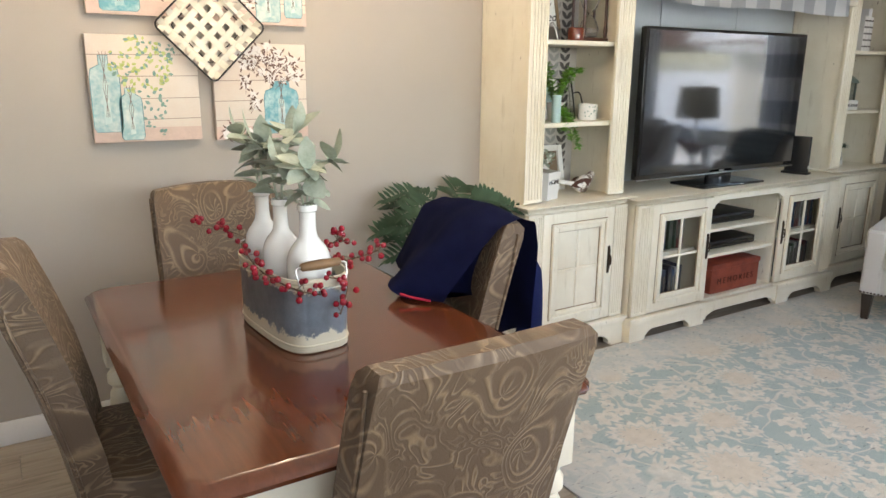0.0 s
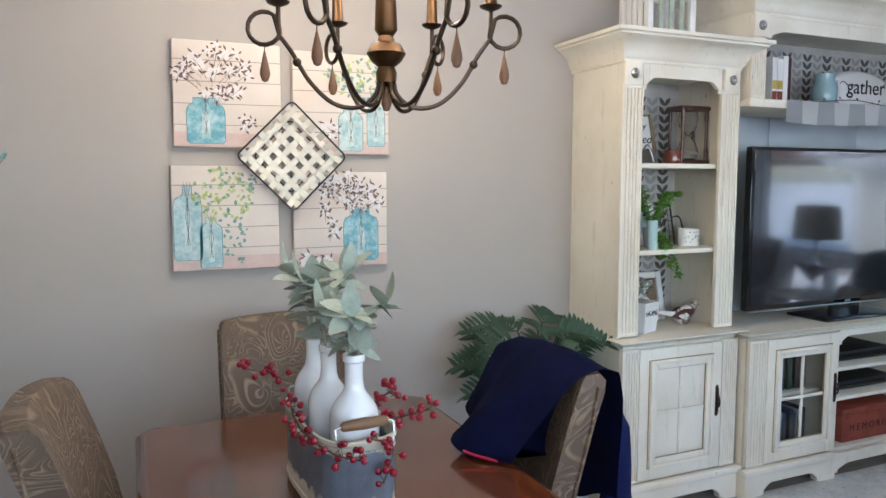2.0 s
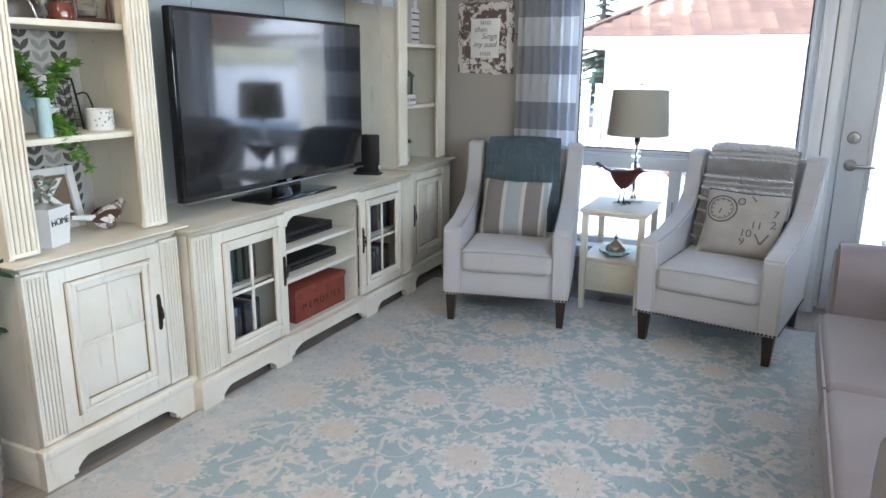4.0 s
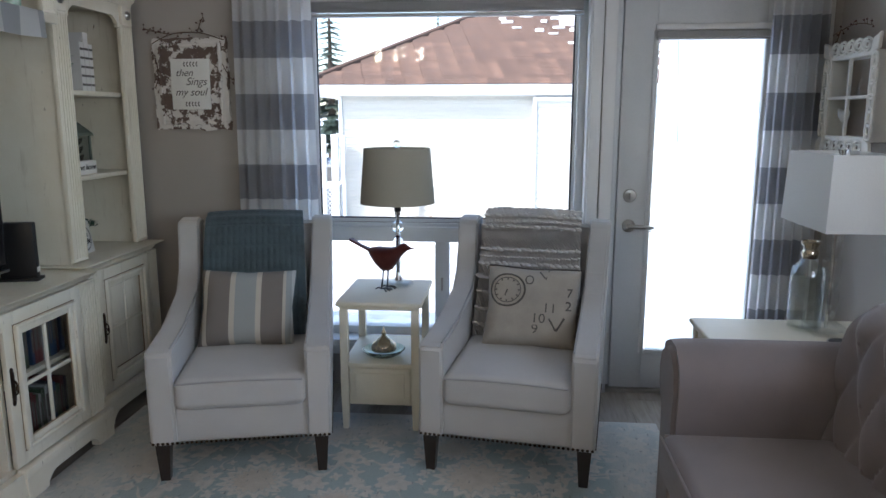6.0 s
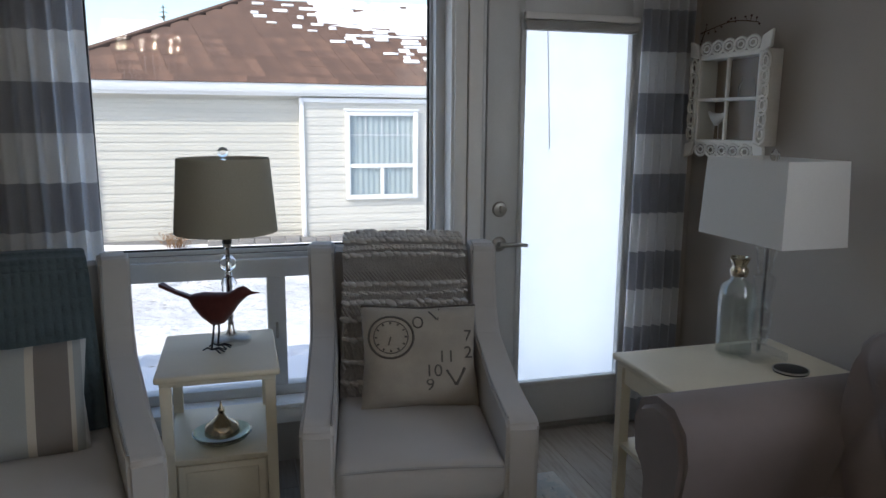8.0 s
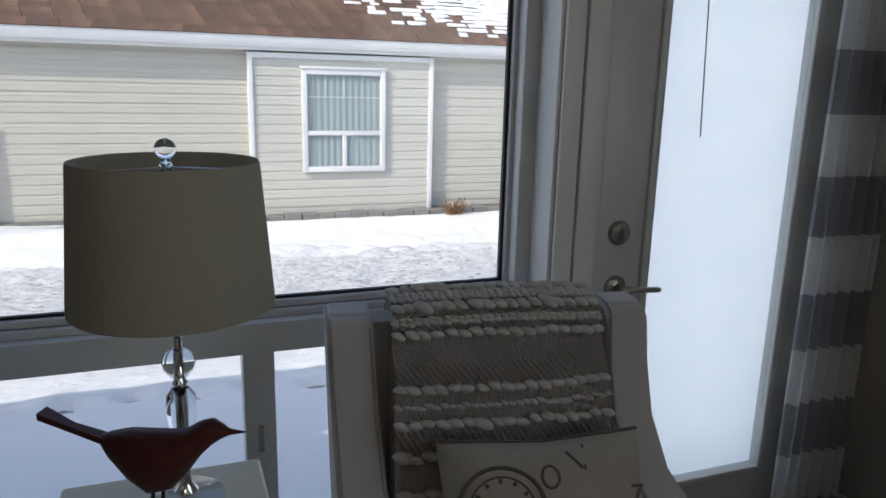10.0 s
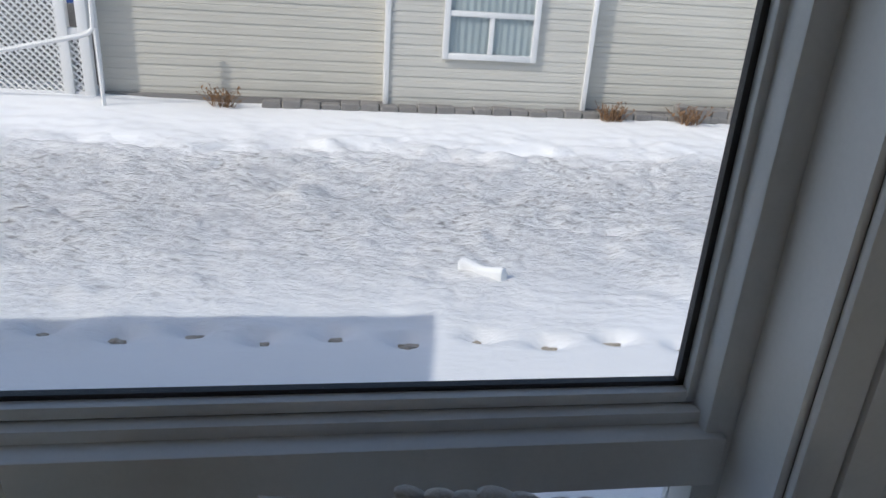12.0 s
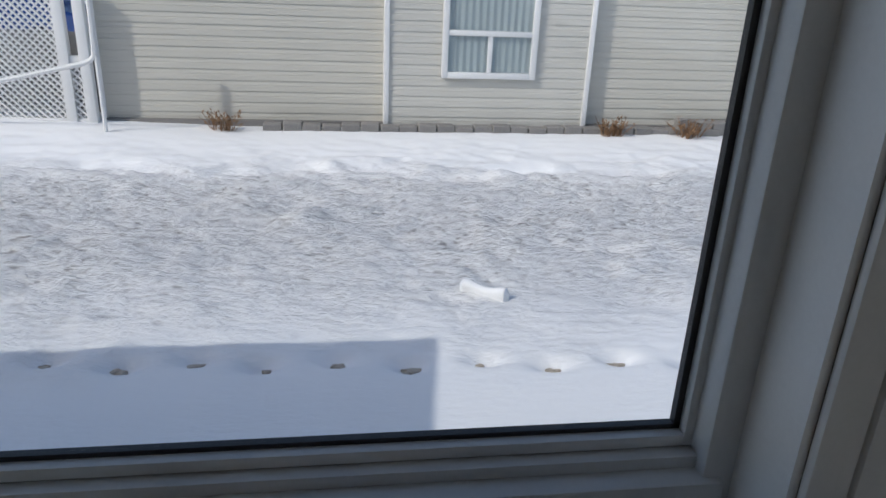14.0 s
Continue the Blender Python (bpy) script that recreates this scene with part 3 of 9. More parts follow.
def make_snow():
    """Drifted snow, wind-pitted with painted-in shade and gritty flecks across the yard's middle."""
    mt, nt, p = nodes("crusted_snow")
    v = coords(nt)
    sep = nt.nodes.new("ShaderNodeSeparateXYZ")
    nt.links.new(v, sep.inputs[0])
    edge = maths(nt, "ADD", sep.outputs[0], maths(nt, "MULTIPLY", maths(nt, "SUBTRACT", noise_tex(nt, v, 1.3, 4, 0.6), 0.5), 1.2))
    crust = ramp(nt, maths(nt, "DIVIDE", edge, 20.0), [(6.4 / 20, (0, 0, 0)), (7.4 / 20, (0.6, 0.6, 0.6)), (8.3 / 20, (1, 1, 1)), (9.5 / 20, (0.9, 0.9, 0.9)), (10.2 / 20, (0, 0, 0))])
    n = noise_tex(nt, coords(nt, (2.6, 1, 1)), 10, 6, 0.68)
    n2 = noise_tex(nt, v, 0.9, 5, 0.65)
    white = ramp(nt, noise_tex(nt, v, 40, 4, 0.6), [(0.3, (0.80, 0.81, 0.83)), (0.7, (0.88, 0.885, 0.90))])
    # hollows of the bump noise darkened in the colour, as if shaded
    pit_shade = ramp(nt, n, [(0.37, (0.26, 0.25, 0.245)), (0.42, (0.74, 0.73, 0.72)), (0.47, (0.90, 0.90, 0.90))])
    patchy = ramp(nt, n2, [(0.32, (0.25, 0.25, 0.25)), (0.62, (1, 1, 1))])
    c = mix(nt, maths(nt, "MULTIPLY", crust, patchy), white, pit_shade)
    dirt = noise_tex(nt, coords(nt, (3.2, 1, 1)), 17, 5, 0.7)
    c = mix(nt, maths(nt, "MULTIPLY", maths(nt, "MULTIPLY", crust, patchy), ramp(nt, dirt, [(0.585, (0, 0, 0)), (0.63, (0.9, 0.9, 0.9))])), c, (0.38, 0.35, 0.32))
    nt.links.new(c, p.inputs["Base Color"])
    p.inputs["Roughness"].default_value = 0.65
    bump(nt, p, maths(nt, "MULTIPLY", n, maths(nt, "ADD", maths(nt, "MULTIPLY", crust, 0.9), 0.08)), 1.0, 0.07)
    return mt


SNOW = make_snow()
SIDING = surface("cream_vinyl_siding", (0.545, 0.522, 0.462), 0.55, big=1.5, fine=60, amount=0.2, vary=0.12)
SIDINGW = surface("white_vinyl_siding", (0.57, 0.552, 0.502), 0.55, big=1.5, fine=60, amount=0.2, vary=0.1)
FASCIA = surface("white_aluminium_fascia", (0.74, 0.74, 0.74), 0.45, big=2, amount=0.15)
SHINGLE = surface("brown_asphalt_shingle", (0.20, 0.115, 0.08), 0.95, dark=(0.09, 0.055, 0.042), big=2.2, fine=50, amount=0.9, bumps=0.6, vary=0.75)
CONCRETE = surface("grey_concrete_block", (0.25, 0.24, 0.23), 0.9, big=8, fine=90, amount=0.6, bumps=0.6, vary=0.5)
WHITEPVC = surface("white_lattice_pvc", (0.74, 0.74, 0.74), 0.5, big=3, amount=0.15)
CONIFER = surface("spruce_needles", (0.035, 0.06, 0.045), 0.8, dark=(0.015, 0.028, 0.022), big=4, vary=0.3)
BACKINGGREY = surface("lattice_backing_grey", (0.20, 0.20, 0.205), 0.85, big=4, fine=60, stretch=(1, 1, 0.15), vary=0.4)
BARK = surface("grey_bark", (0.09, 0.07, 0.055), 0.9, big=14, stretch=(1, 1, 0.2), bumps=0.7)
DRYGRASS = surface("dry_brown_shrub", (0.24, 0.14, 0.075), 0.9, big=20)
BLUECAR = surface("blue_car_paint", (0.015, 0.05, 0.20), 0.25, coat=0.5, bumps=0.0)


# ---- the room ----
H = 2.41          # ceiling height
EX = 4.20         # inner face of the window wall
SY = -3.78        # inner face of the sofa wall
WX = -4.6         # west end
setting("floor", B().box((WX - 0.15, SY - 0.15, -0.28), (EX + 0.2, 0.15, -0.014)), CONCRETE, "subfloor slab under grey oak planks", "floor")
setting("ceiling", B().box((WX, SY, H), (EX, 0.0, H + 0.1)), CEIL, "white knockdown-textured ceiling", "ceiling")
setting("wall_north", B().box((-1.39, 0.0, -0.014), (EX + 0.2, 0.15, H + 0.03)), WALL, "greige painted wall behind paintings and television unit", "wall")
# south wall with an unseen wide window added over the sofa for fill
KX0, KX1, KZ0, KZ1 = -1.75, 2.45, 1.0, 2.12
b = B().box((WX - 0.15, SY - 0.15, -0.014), (KX0, SY, H + 0.1)).box((KX1, SY - 0.15, -0.014), (EX + 0.2, SY, H + 0.03)).box((KX0, SY - 0.15, -0.014), (KX1, SY, KZ0)).box((KX0, SY - 0.15, KZ1), (KX1, SY, H + 0.1))
setting("wall_south", b, WALL, "greige painted wall behind the sofa", "wall")
kw = thing("unseen_window", "assumed white window above the sofa, unseen, added for the fill light", "window", pose(0, SY - 0.1, 0))
tagged(kw, kind="structure")
part("window_frame", B().box((KX0, -0.04, KZ0), (KX0 + 0.06, 0.04, KZ1), 0.005).box((KX1 - 0.06, -0.04, KZ0), (KX1, 0.04, KZ1), 0.005).box((KX0 + 0.06, -0.04, KZ1 - 0.06), (KX1 - 0.06, 0.04, KZ1), 0.005).box((KX0 + 0.06, -0.04, KZ0), (KX1 - 0.06, 0.04, KZ0 + 0.06), 0.005), VINYL, kw)
g = part("pane", B().box((KX0 + 0.06, -0.004, KZ0 + 0.06), (KX1 - 0.06, 0.002, KZ1 - 0.06)), PANE, kw)
g.visible_shadow = False
setting("wall_west", B().box((WX - 0.15, SY, -0.014), (WX, 0.15, H + 0.1)), WALL, "greige painted wall of the kitchen", "wall")
setting("wall_kitchen", B().loft([[(WX, -0.12, z), (-1.425, -0.12, z), (-1.39, -0.002, z), (-1.39, 0.15, z), (WX, 0.15, z)] for z in (-0.014, H + 0.1)], None, True), PAPER, "streaked grasscloth wallpaper wall by the kitchen counter", "wall")
setting("pony_wall", B().box((-1.66, -2.1, -0.014), (-1.50, -0.121, 0.925)), PAPER, "half-height wallpapered wall under the counter", "wall")

WY0, WY1, WZ0, WZ1 = -2.64, -1.17, 0.24, 2.02    # window opening
DY0, DY1, DZ1 = -3.66, -2.755, 2.045             # door opening
b = B()
b.box((EX, WY1, -0.014), (EX + 0.2, 0.0, H + 0.03))
b.box((EX, WY0, -0.014), (EX + 0.2, WY1, WZ0)).box((EX, WY0, WZ1), (EX + 0.2, WY1, H + 0.03))
b.box((EX, DY1, -0.014), (EX + 0.2, WY0, H + 0.03))
b.box((EX, DY0, DZ1), (EX + 0.2, DY1, H + 0.03))
b.box((EX, SY, -0.014), (EX + 0.2, DY0, H + 0.03))
setting("wall_east", b, WALL, "greige painted wall with the picture window and patio door", "wall")


def baseboard(lo, hi, axis):
    b = B()
    b.box(lo, hi, 0.004)
    return setting("baseboard", b, TRIM, "white moulded baseboard", "baseboard", True)


baseboard((-1.39, -0.014, 0.0), (0.98, -0.001, 0.095), "x")
baseboard((EX - 0.014, -1.10, 0.0), (EX - 0.001, -0.03, 0.095), "y")
baseboard((WX, SY + 0.001, 0.0), (EX - 0.02, SY + 0.014, 0.095), "x")

# picture window over two small sliders
win = thing("window_1", "large white vinyl picture window above two low panes", "window", pose(0, 0, 0))
tagged(win, kind="structure")
FX0, FX1 = EX + 0.10, EX + 0.17
MZ = 0.82       # middle of the rail between upper and lower panes
b = B()
b.box((FX0, WY0, WZ0), (FX1, WY0 + 0.055, WZ1), 0.006).box((FX0, WY1 - 0.055, WZ0), (FX1, WY1, WZ1), 0.006)
b.box((FX0, WY0 + 0.055, WZ1 - 0.055), (FX1, WY1 - 0.055, WZ1), 0.006).box((FX0, WY0 + 0.055, WZ0), (FX1, WY1 - 0.055, WZ0 + 0.055), 0.006)
b.box((FX0 - 0.012, WY0 + 0.03, MZ - 0.055), (FX1, WY1 - 0.03, MZ + 0.022), 0.003)
part("window_frame", b, VINYL, win)
YA, YB, ZA, ZB = WY0 + 0.03, WY1 - 0.04, MZ + 0.022, WZ1 - 0.045
def sash_bar(o, w, x0, x1, bev):
    """Four bars round the upper pane, o inside the frame and w wide."""
    h = B()
    h.box((x0, YA + o, ZA + o), (x1, YA + o + w, ZB - o), bev).box((x0, YB - o - w, ZA + o), (x1, YB - o, ZB - o), bev)
    return h.box((x0, YA + o + w, ZA + o), (x1, YB - o - w, ZA + o + w), bev).box((x0, YA + o + w, ZB - o - w), (x1, YB - o - w, ZB - o), bev)
part("glazing_stop", sash_bar(0.020, 0.017, FX0 + 0.040, FX1 - 0.01, 0.0015), VINYL, win)
part("groove", sash_bar(0.0175, 0.003, FX0 + 0.043, FX1 - 0.012, 0.0), GASKET, win, "dark joint between sash and stop", smooth=False)
part("mitre_joint", B().box((FX0 + 0.0205, YA + 0.012, ZA + 0.017), (FX0 + 0.03, YA + 0.0145, ZA + 0.036)), GASKET, win, "open joint at the sash corner", smooth=False)
b = sash_bar(0.0, 0.018, FX0 + 0.021, FX1 - 0.01, 0.0015)
part("sash", b, VINYL, win)
b = B()
b.box((FX1 - 0.014, WY0 + 0.066, MZ + 0.054), (FX1 - 0.002, WY1 - 0.078, MZ + 0.066))
b.box((FX1 - 0.014, WY0 + 0.064, MZ + 0.055), (FX1 - 0.002, WY0 + 0.076, WZ1 - 0.08))
b.box((FX1 - 0.014, WY1 - 0.084, MZ + 0.05), (FX1 - 0.002, WY1 - 0.074, WZ1 - 0.08))
part("gasket", b, GASKET, win, "black rubber glazing gasket")
g = part("pane", B().box((FX1 - 0.012, WY0 + 0.066, MZ + 0.056), (FX1 - 0.006, WY1 - 0.075, WZ1 - 0.075)), PANE, win, "clear glass")
g.visible_shadow = False
ym = -1.905
b = B().box((FX0 + 0.004, ym - 0.038, WZ0 + 0.05), (FX1, ym + 0.038, MZ - 0.05), 0.004)
part("mullion", b, VINYL, win)
part("latch", B().box((FX0 - 0.006, ym - 0.006, 0.50), (FX0 + 0.01, ym + 0.006, 0.57), 0.003), STEEL, win, "small metal slider latch")
for y0, y1 in ((WY0 + 0.055, ym - 0.038), (ym + 0.038, WY1 - 0.055)):
    g = part("pane", B().box((FX1 - 0.02, y0, WZ0 + 0.05), (FX1 - 0.015, y1, MZ - 0.05)), PANE, win, "clear glass")
    g.visible_shadow = False
b = B()
b.box((EX + 0.001, WY0, WZ0 - 0.02), (FX0 - 0.002, WY1, WZ0 + 0.012), 0.004)
b.box((EX - 0.02, WY0 - 0.06, WZ0 - 0.005), (EX + 0.001, WY1 + 0.06, WZ0 + 0.012), 0.004)
part("window_sill", b, TRIM, win, "white painted sill")
b = B()
b.box((EX, WY0 + 0.002, WZ0 + 0.012), (FX0, WY0 + 0.014, WZ1 - 0.002)).box((EX, WY1 - 0.014, WZ0 + 0.012), (FX0, WY1 - 0.002, WZ1 - 0.002)).box((EX, WY0 + 0.014, WZ1 - 0.014), (FX0, WY1 - 0.014, WZ1 - 0.002))
part("reveal", b, TRIM, win, "white painted jamb lining")
b = B()
for y0, y1, z0, z1 in ((WY0 - 0.05, WY0 + 0.004, WZ0 - 0.07, WZ1 + 0.07), (WY1 - 0.004, WY1 + 0.07, WZ0 - 0.07, WZ1 + 0.07), (WY0 + 0.004, WY1 - 0.004, WZ1 - 0.004, WZ1 + 0.07), (WY0 + 0.004, WY1 - 0.004, WZ0 - 0.07, WZ0 - 0.006)):
    b.box((EX - 0.016, y0, z0), (EX - 0.001, y1, z1), 0.005)
part("casing", b, TRIM, win, "flat white window casing")

# raised blind at the window head
bl = thing("window_blind", "raised white slatted blind bunched at the window head", "blind", pose(FX0 - 0.055, (WY0 + WY1) / 2, WZ1 - 0.015))
part("head_rail", B().box((-0.025, WY0 - WY0 - 0.70, -0.03), (0.03, 0.70, -0.001), 0.004), TRIM, bl)
for k in range(9):
    part("slat", B().box((-0.024, -0.69, -0.038 - 0.0055 * k), (0.026, 0.69, -0.0345 - 0.0055 * k), 0.001, 1), surface("blind_slat", (0.50, 0.49, 0.48), 0.5) if k == 0 else bpy.data.materials["blind_slat"], bl)
part("bottom_rail", B().box((-0.024, -0.695, -0.106), (0.027, 0.695, -0.09), 0.004), bpy.data.materials["blind_slat"], bl)

# patio door
door = thing("door_1", "white patio door with a full frosted glass panel, closed", "door", pose(0, 0, 0))
tagged(door, kind="structure")
LX0, LX1 = EX + 0.022, EX + 0.066
LY0, LY1 = -3.625, -2.79
GY0, GY1, GZ0, GZ1 = -3.455, -2.95, 0.225, 1.80
b = B()
b.box((LX0, GY1, 0.02), (LX1, LY1, 2.01), 0.003).box((LX0, LY0, 0.02), (LX1, GY0, 2.01), 0.003)
b.box((LX0, GY0, GZ1), (LX1, GY1, 2.01), 0.003).box((LX0, GY0, 0.02), (LX1, GY1, GZ0), 0.003)
part("leaf", b, VINYL, door)
b = B()
for lo, hi in (((GY0 - 0.018, GZ0 - 0.018), (GY0 + 0.006, GZ1 + 0.018)), ((GY1 - 0.006, GZ0 - 0.018), (GY1 + 0.018, GZ1 + 0.018)), ((GY0 + 0.006, GZ0 - 0.018), (GY1 - 0.006, GZ0 + 0.006)), ((GY0 + 0.006, GZ1 - 0.006), (GY1 - 0.006, GZ1 + 0.018))):
    b.box((LX0 - 0.012, lo[0], lo[1]), (LX0 + 0.004, hi[0], hi[1]), 0.005)
part("glazing_bead", b, VINYL, door)
g = part("pane", B().box((LX0 + 0.012, GY0, GZ0), (LX0 + 0.017, GY1, GZ1)), PANE, door, "clear glass")
g.visible_shadow = False
part("frost", B().sheet(2, 2, lambda u, v: (LX1 - 0.010, GY0 + u * (GY1 - 0.022 - GY0), GZ0 + v * (GZ1 - GZ0))), FROST, door, "white frost-covered outer glass")
b = B()
b.box((EX - 0.016, DY1 - 0.012, 0.0), (EX + 0.12, -2.752, 2.05), 0.004)
b.box((EX - 0.016, DY0 - 0.004, 0.0), (EX + 0.12, LY0 - 0.004, 2.05), 0.004)
b.box((EX + 0.0, LY0 - 0.004, 2.014), (EX + 0.12, LY1 + 0.004, 2.05), 0.004)
b.box((LX1 + 0.003, LY1 - 0.012, 0.03), (LX1 + 0.05, DY1 - 0.012, 2.014)).box((LX0 + 0.01, LY1 + 0.004, 0.03), (LX1, DY1 - 0.012, 2.012))
part("jamb", b, VINYL, door, "white door frame")
b = B()
b.box((EX - 0.018, -2.755, 0.0), (EX - 0.001, -2.695, 2.11), 0.005).box((EX - 0.018, -3.74, 0.0), (EX - 0.001, -3.655, 2.11), 0.005).box((EX - 0.018, -3.655, 2.045), (EX - 0.001, -2.755, 2.11), 0.005)
part("casing", b, TRIM, door, "white door casing")
part("threshold", B().box((EX - 0.005, DY0, -0.012), (EX + 0.2, DY1, 0.018), 0.004), STEEL, door, "metal threshold")
hz, hy = 0.875, -2.852
hx = LX0
hd = part("handle", B().lathe([(0.0, 0), (0.032, 0), (0.033, 0.006), (0.026, 0.013), (0.013, 0.016), (0.012, 0.05), (0.0, 0.052)], 24, pose(hx, hy, hz, 0, -90, 0), False), STEEL, door, "brushed nickel lever handle")
part("lever", B().tube(bez([(hx - 0.044, hy + 0.006, hz), (hx - 0.05, hy - 0.02, hz + 0.002), (hx - 0.05, hy - 0.07, hz), (hx - 0.046, hy - 0.118, hz - 0.004)], 5), [0.011] * 5 + [0.0095] * 5 + [0.0085] * 5 + [0.006], 10), STEEL, hd)
db = part("deadbolt", B().lathe([(0.0, 0), (0.033, 0), (0.034, 0.006), (0.029, 0.014), (0.0, 0.016)], 24, pose(hx, hy, hz + 0.152, 0, -90, 0), False), STEEL, door, "round nickel deadbolt")
part("thumb_turn", B().box((hx - 0.032, hy - 0.004, hz + 0.136), (hx - 0.014, hy + 0.004, hz + 0.168), 0.003), STEEL, db)
for z in (0.2, 1.1, 1.85):
    part("hinge", B().tube([(EX - 0.004, LY0 - 0.002, z), (EX - 0.004, LY0 - 0.002, z + 0.09)], 0.007), STEEL, door)
b = B()
b.box((LX0 - 0.034, GY0 - 0.01, GZ1 - 0.03), (LX0 - 0.013, GY1 + 0.01, GZ1 + 0.012), 0.003)
dbl = thing("door_blind", "raised white mini blind on the patio door", "blind", pose(LX0 - 0.012, (GY0 + GY1) / 2, GZ1 + 0.04))
part("head_rail", B().box((-0.03, -0.265, -0.022), (0.0, 0.265, 0.006), 0.003), TRIM, dbl)
for k in range(6):
    part("slat", B().box((-0.028, -0.26, -0.03 - 0.005 * k), (-0.001, 0.26, -0.027 - 0.005 * k)), bpy.data.materials["blind_slat"], dbl, smooth=False)
part("bottom_rail", B().box((-0.028, -0.26, -0.066), (-0.001, 0.26, -0.055), 0.003), bpy.data.materials["blind_slat"], dbl)
part("wand", B().tube([(-0.02, 0.165, -0.02), (-0.02, 0.138, -0.555)], 0.002, 6), TRIM, dbl, "thin clear tilt wand")

# kitchen counter over the half wall
b = B()
b.box((-2.05, -2.15, 0.925), (-1.398, -0.123, 0.965), 0.004)
ct = thing("counter", "beige laminate counter slab on the half wall", "counter", pose(0, 0, 0))
part("worktop", b, surface("beige_laminate", (0.44, 0.38, 0.31), 0.35, big=8, fine=150, amount=0.3), ct)
part("front_edge", B().box((-1.399, -2.15, 0.92), (-1.391, -0.123, 0.967), 0.002), TRIM, ct, "white edge band")

# striped curtains on a rod
def curtain(y0, y1, seed, z0=0.03):
    c = thing("curtain", "grey and white wide-striped sheer curtain panel, drawn aside", "curtain", pose(0, 0, 0), "window curtains")
    rnd = random.Random(seed)
    ph = rnd.random() * 6
    w = y1 - y0
    def f(u, v):
        flare = 1 + 0.10 * (1 - v)
        yy = (y0 + y1) / 2 + (u - 0.5) * w * flare
        a = (0.020 + 0.010 * math.sin(u * 5 + ph)) * min(1, 0.25 + 6 * u * (1 - u))
        xx = EX - 0.075 + a * math.sin(u * 2 * math.pi * 6.5 + ph + 0.8 * math.sin(v * 2.2 + u * 4)) + 0.006 * math.sin(u * 40 + v * 3)
        return (xx, yy, z0 + v * (2.20 - z0))
    part("cloth", B().sheet(110, 26, f), CURTAIN, c, smooth=True)
    return c


curtain(-1.28, -0.90, 3)
curtain(-3.70, -3.44, 8)
rod = thing("curtain_rod", "dark metal curtain rod with ball ends", "curtain rod", pose(EX - 0.075, 0, 2.205))
part("pole", B().tube([(0, -0.82, 0), (0, -3.74, 0)], 0.011), BLACK, rod)
part("bracket", B().box((0, -0.91, -0.012), (0.074, -0.895, 0.012), 0.002), BLACK, rod)
part("bracket", B().box((0, -2.70, -0.012), (0.074, -2.685, 0.012), 0.002), BLACK, rod)
part("finial", B().ball((0, -0.80, 0), 0.024), BLACK, rod)

# rug
rug = thing("rug", "blue and cream floral low-pile area rug", "rug", pose(2.125, -1.71, 0))
part("carpet", B().box((-1.675, -1.24, 0.0), (1.675, 1.24, 0.009), 0.004), RUG, rug)


# ---- outside ----
GZ = -0.30
HX = 11.5


def ground_h(x, y):
    """Height of the snow: a smooth slab by the wall, a pitted yard and a drifted bank before the house."""
    h = 0.0
    if x > 6.25:
        k = min(1, (x - 6.25) / 0.25)
        h -= 0.012 * k
        k = min(1, (x - 6.25) / 1.6)
        h += k * (0.030 * noise.noise(Vector((x * 1.6, y * 1.1, 0))) + 0.034 * noise.noise(Vector((x * 6.5, y * 3.2, 3))) + 0.030 * noise.noise(Vector((x * 15, y * 9, 5))))
        rim = 10.15 + 0.25 * noise.noise(Vector((y * 0.5, 0, 0))) + 0.12 * max(0.0, -4.0 - y)
        far = min(1.0, max(0.0, (x - rim) / 0.9))
        bank = 0.04 + 0.035 * min(3.0, max(0.0, y + 1.0))
        h = h * (1 - 0.8 * far) + (far * far * (3 - 2 * far)) * bank * (1 + 0.35 * noise.noise(Vector((y * 0.6, 4, 0))))
        r = math.exp(-((x - 9.9 - 0.2 * noise.noise(Vector((y * 0.7, 0, 0)))) / 0.26) ** 2)
        h += r * 0.055 * max(0, noise.noise(Vector((x * 3, y * 2.6, 9))))
    return h


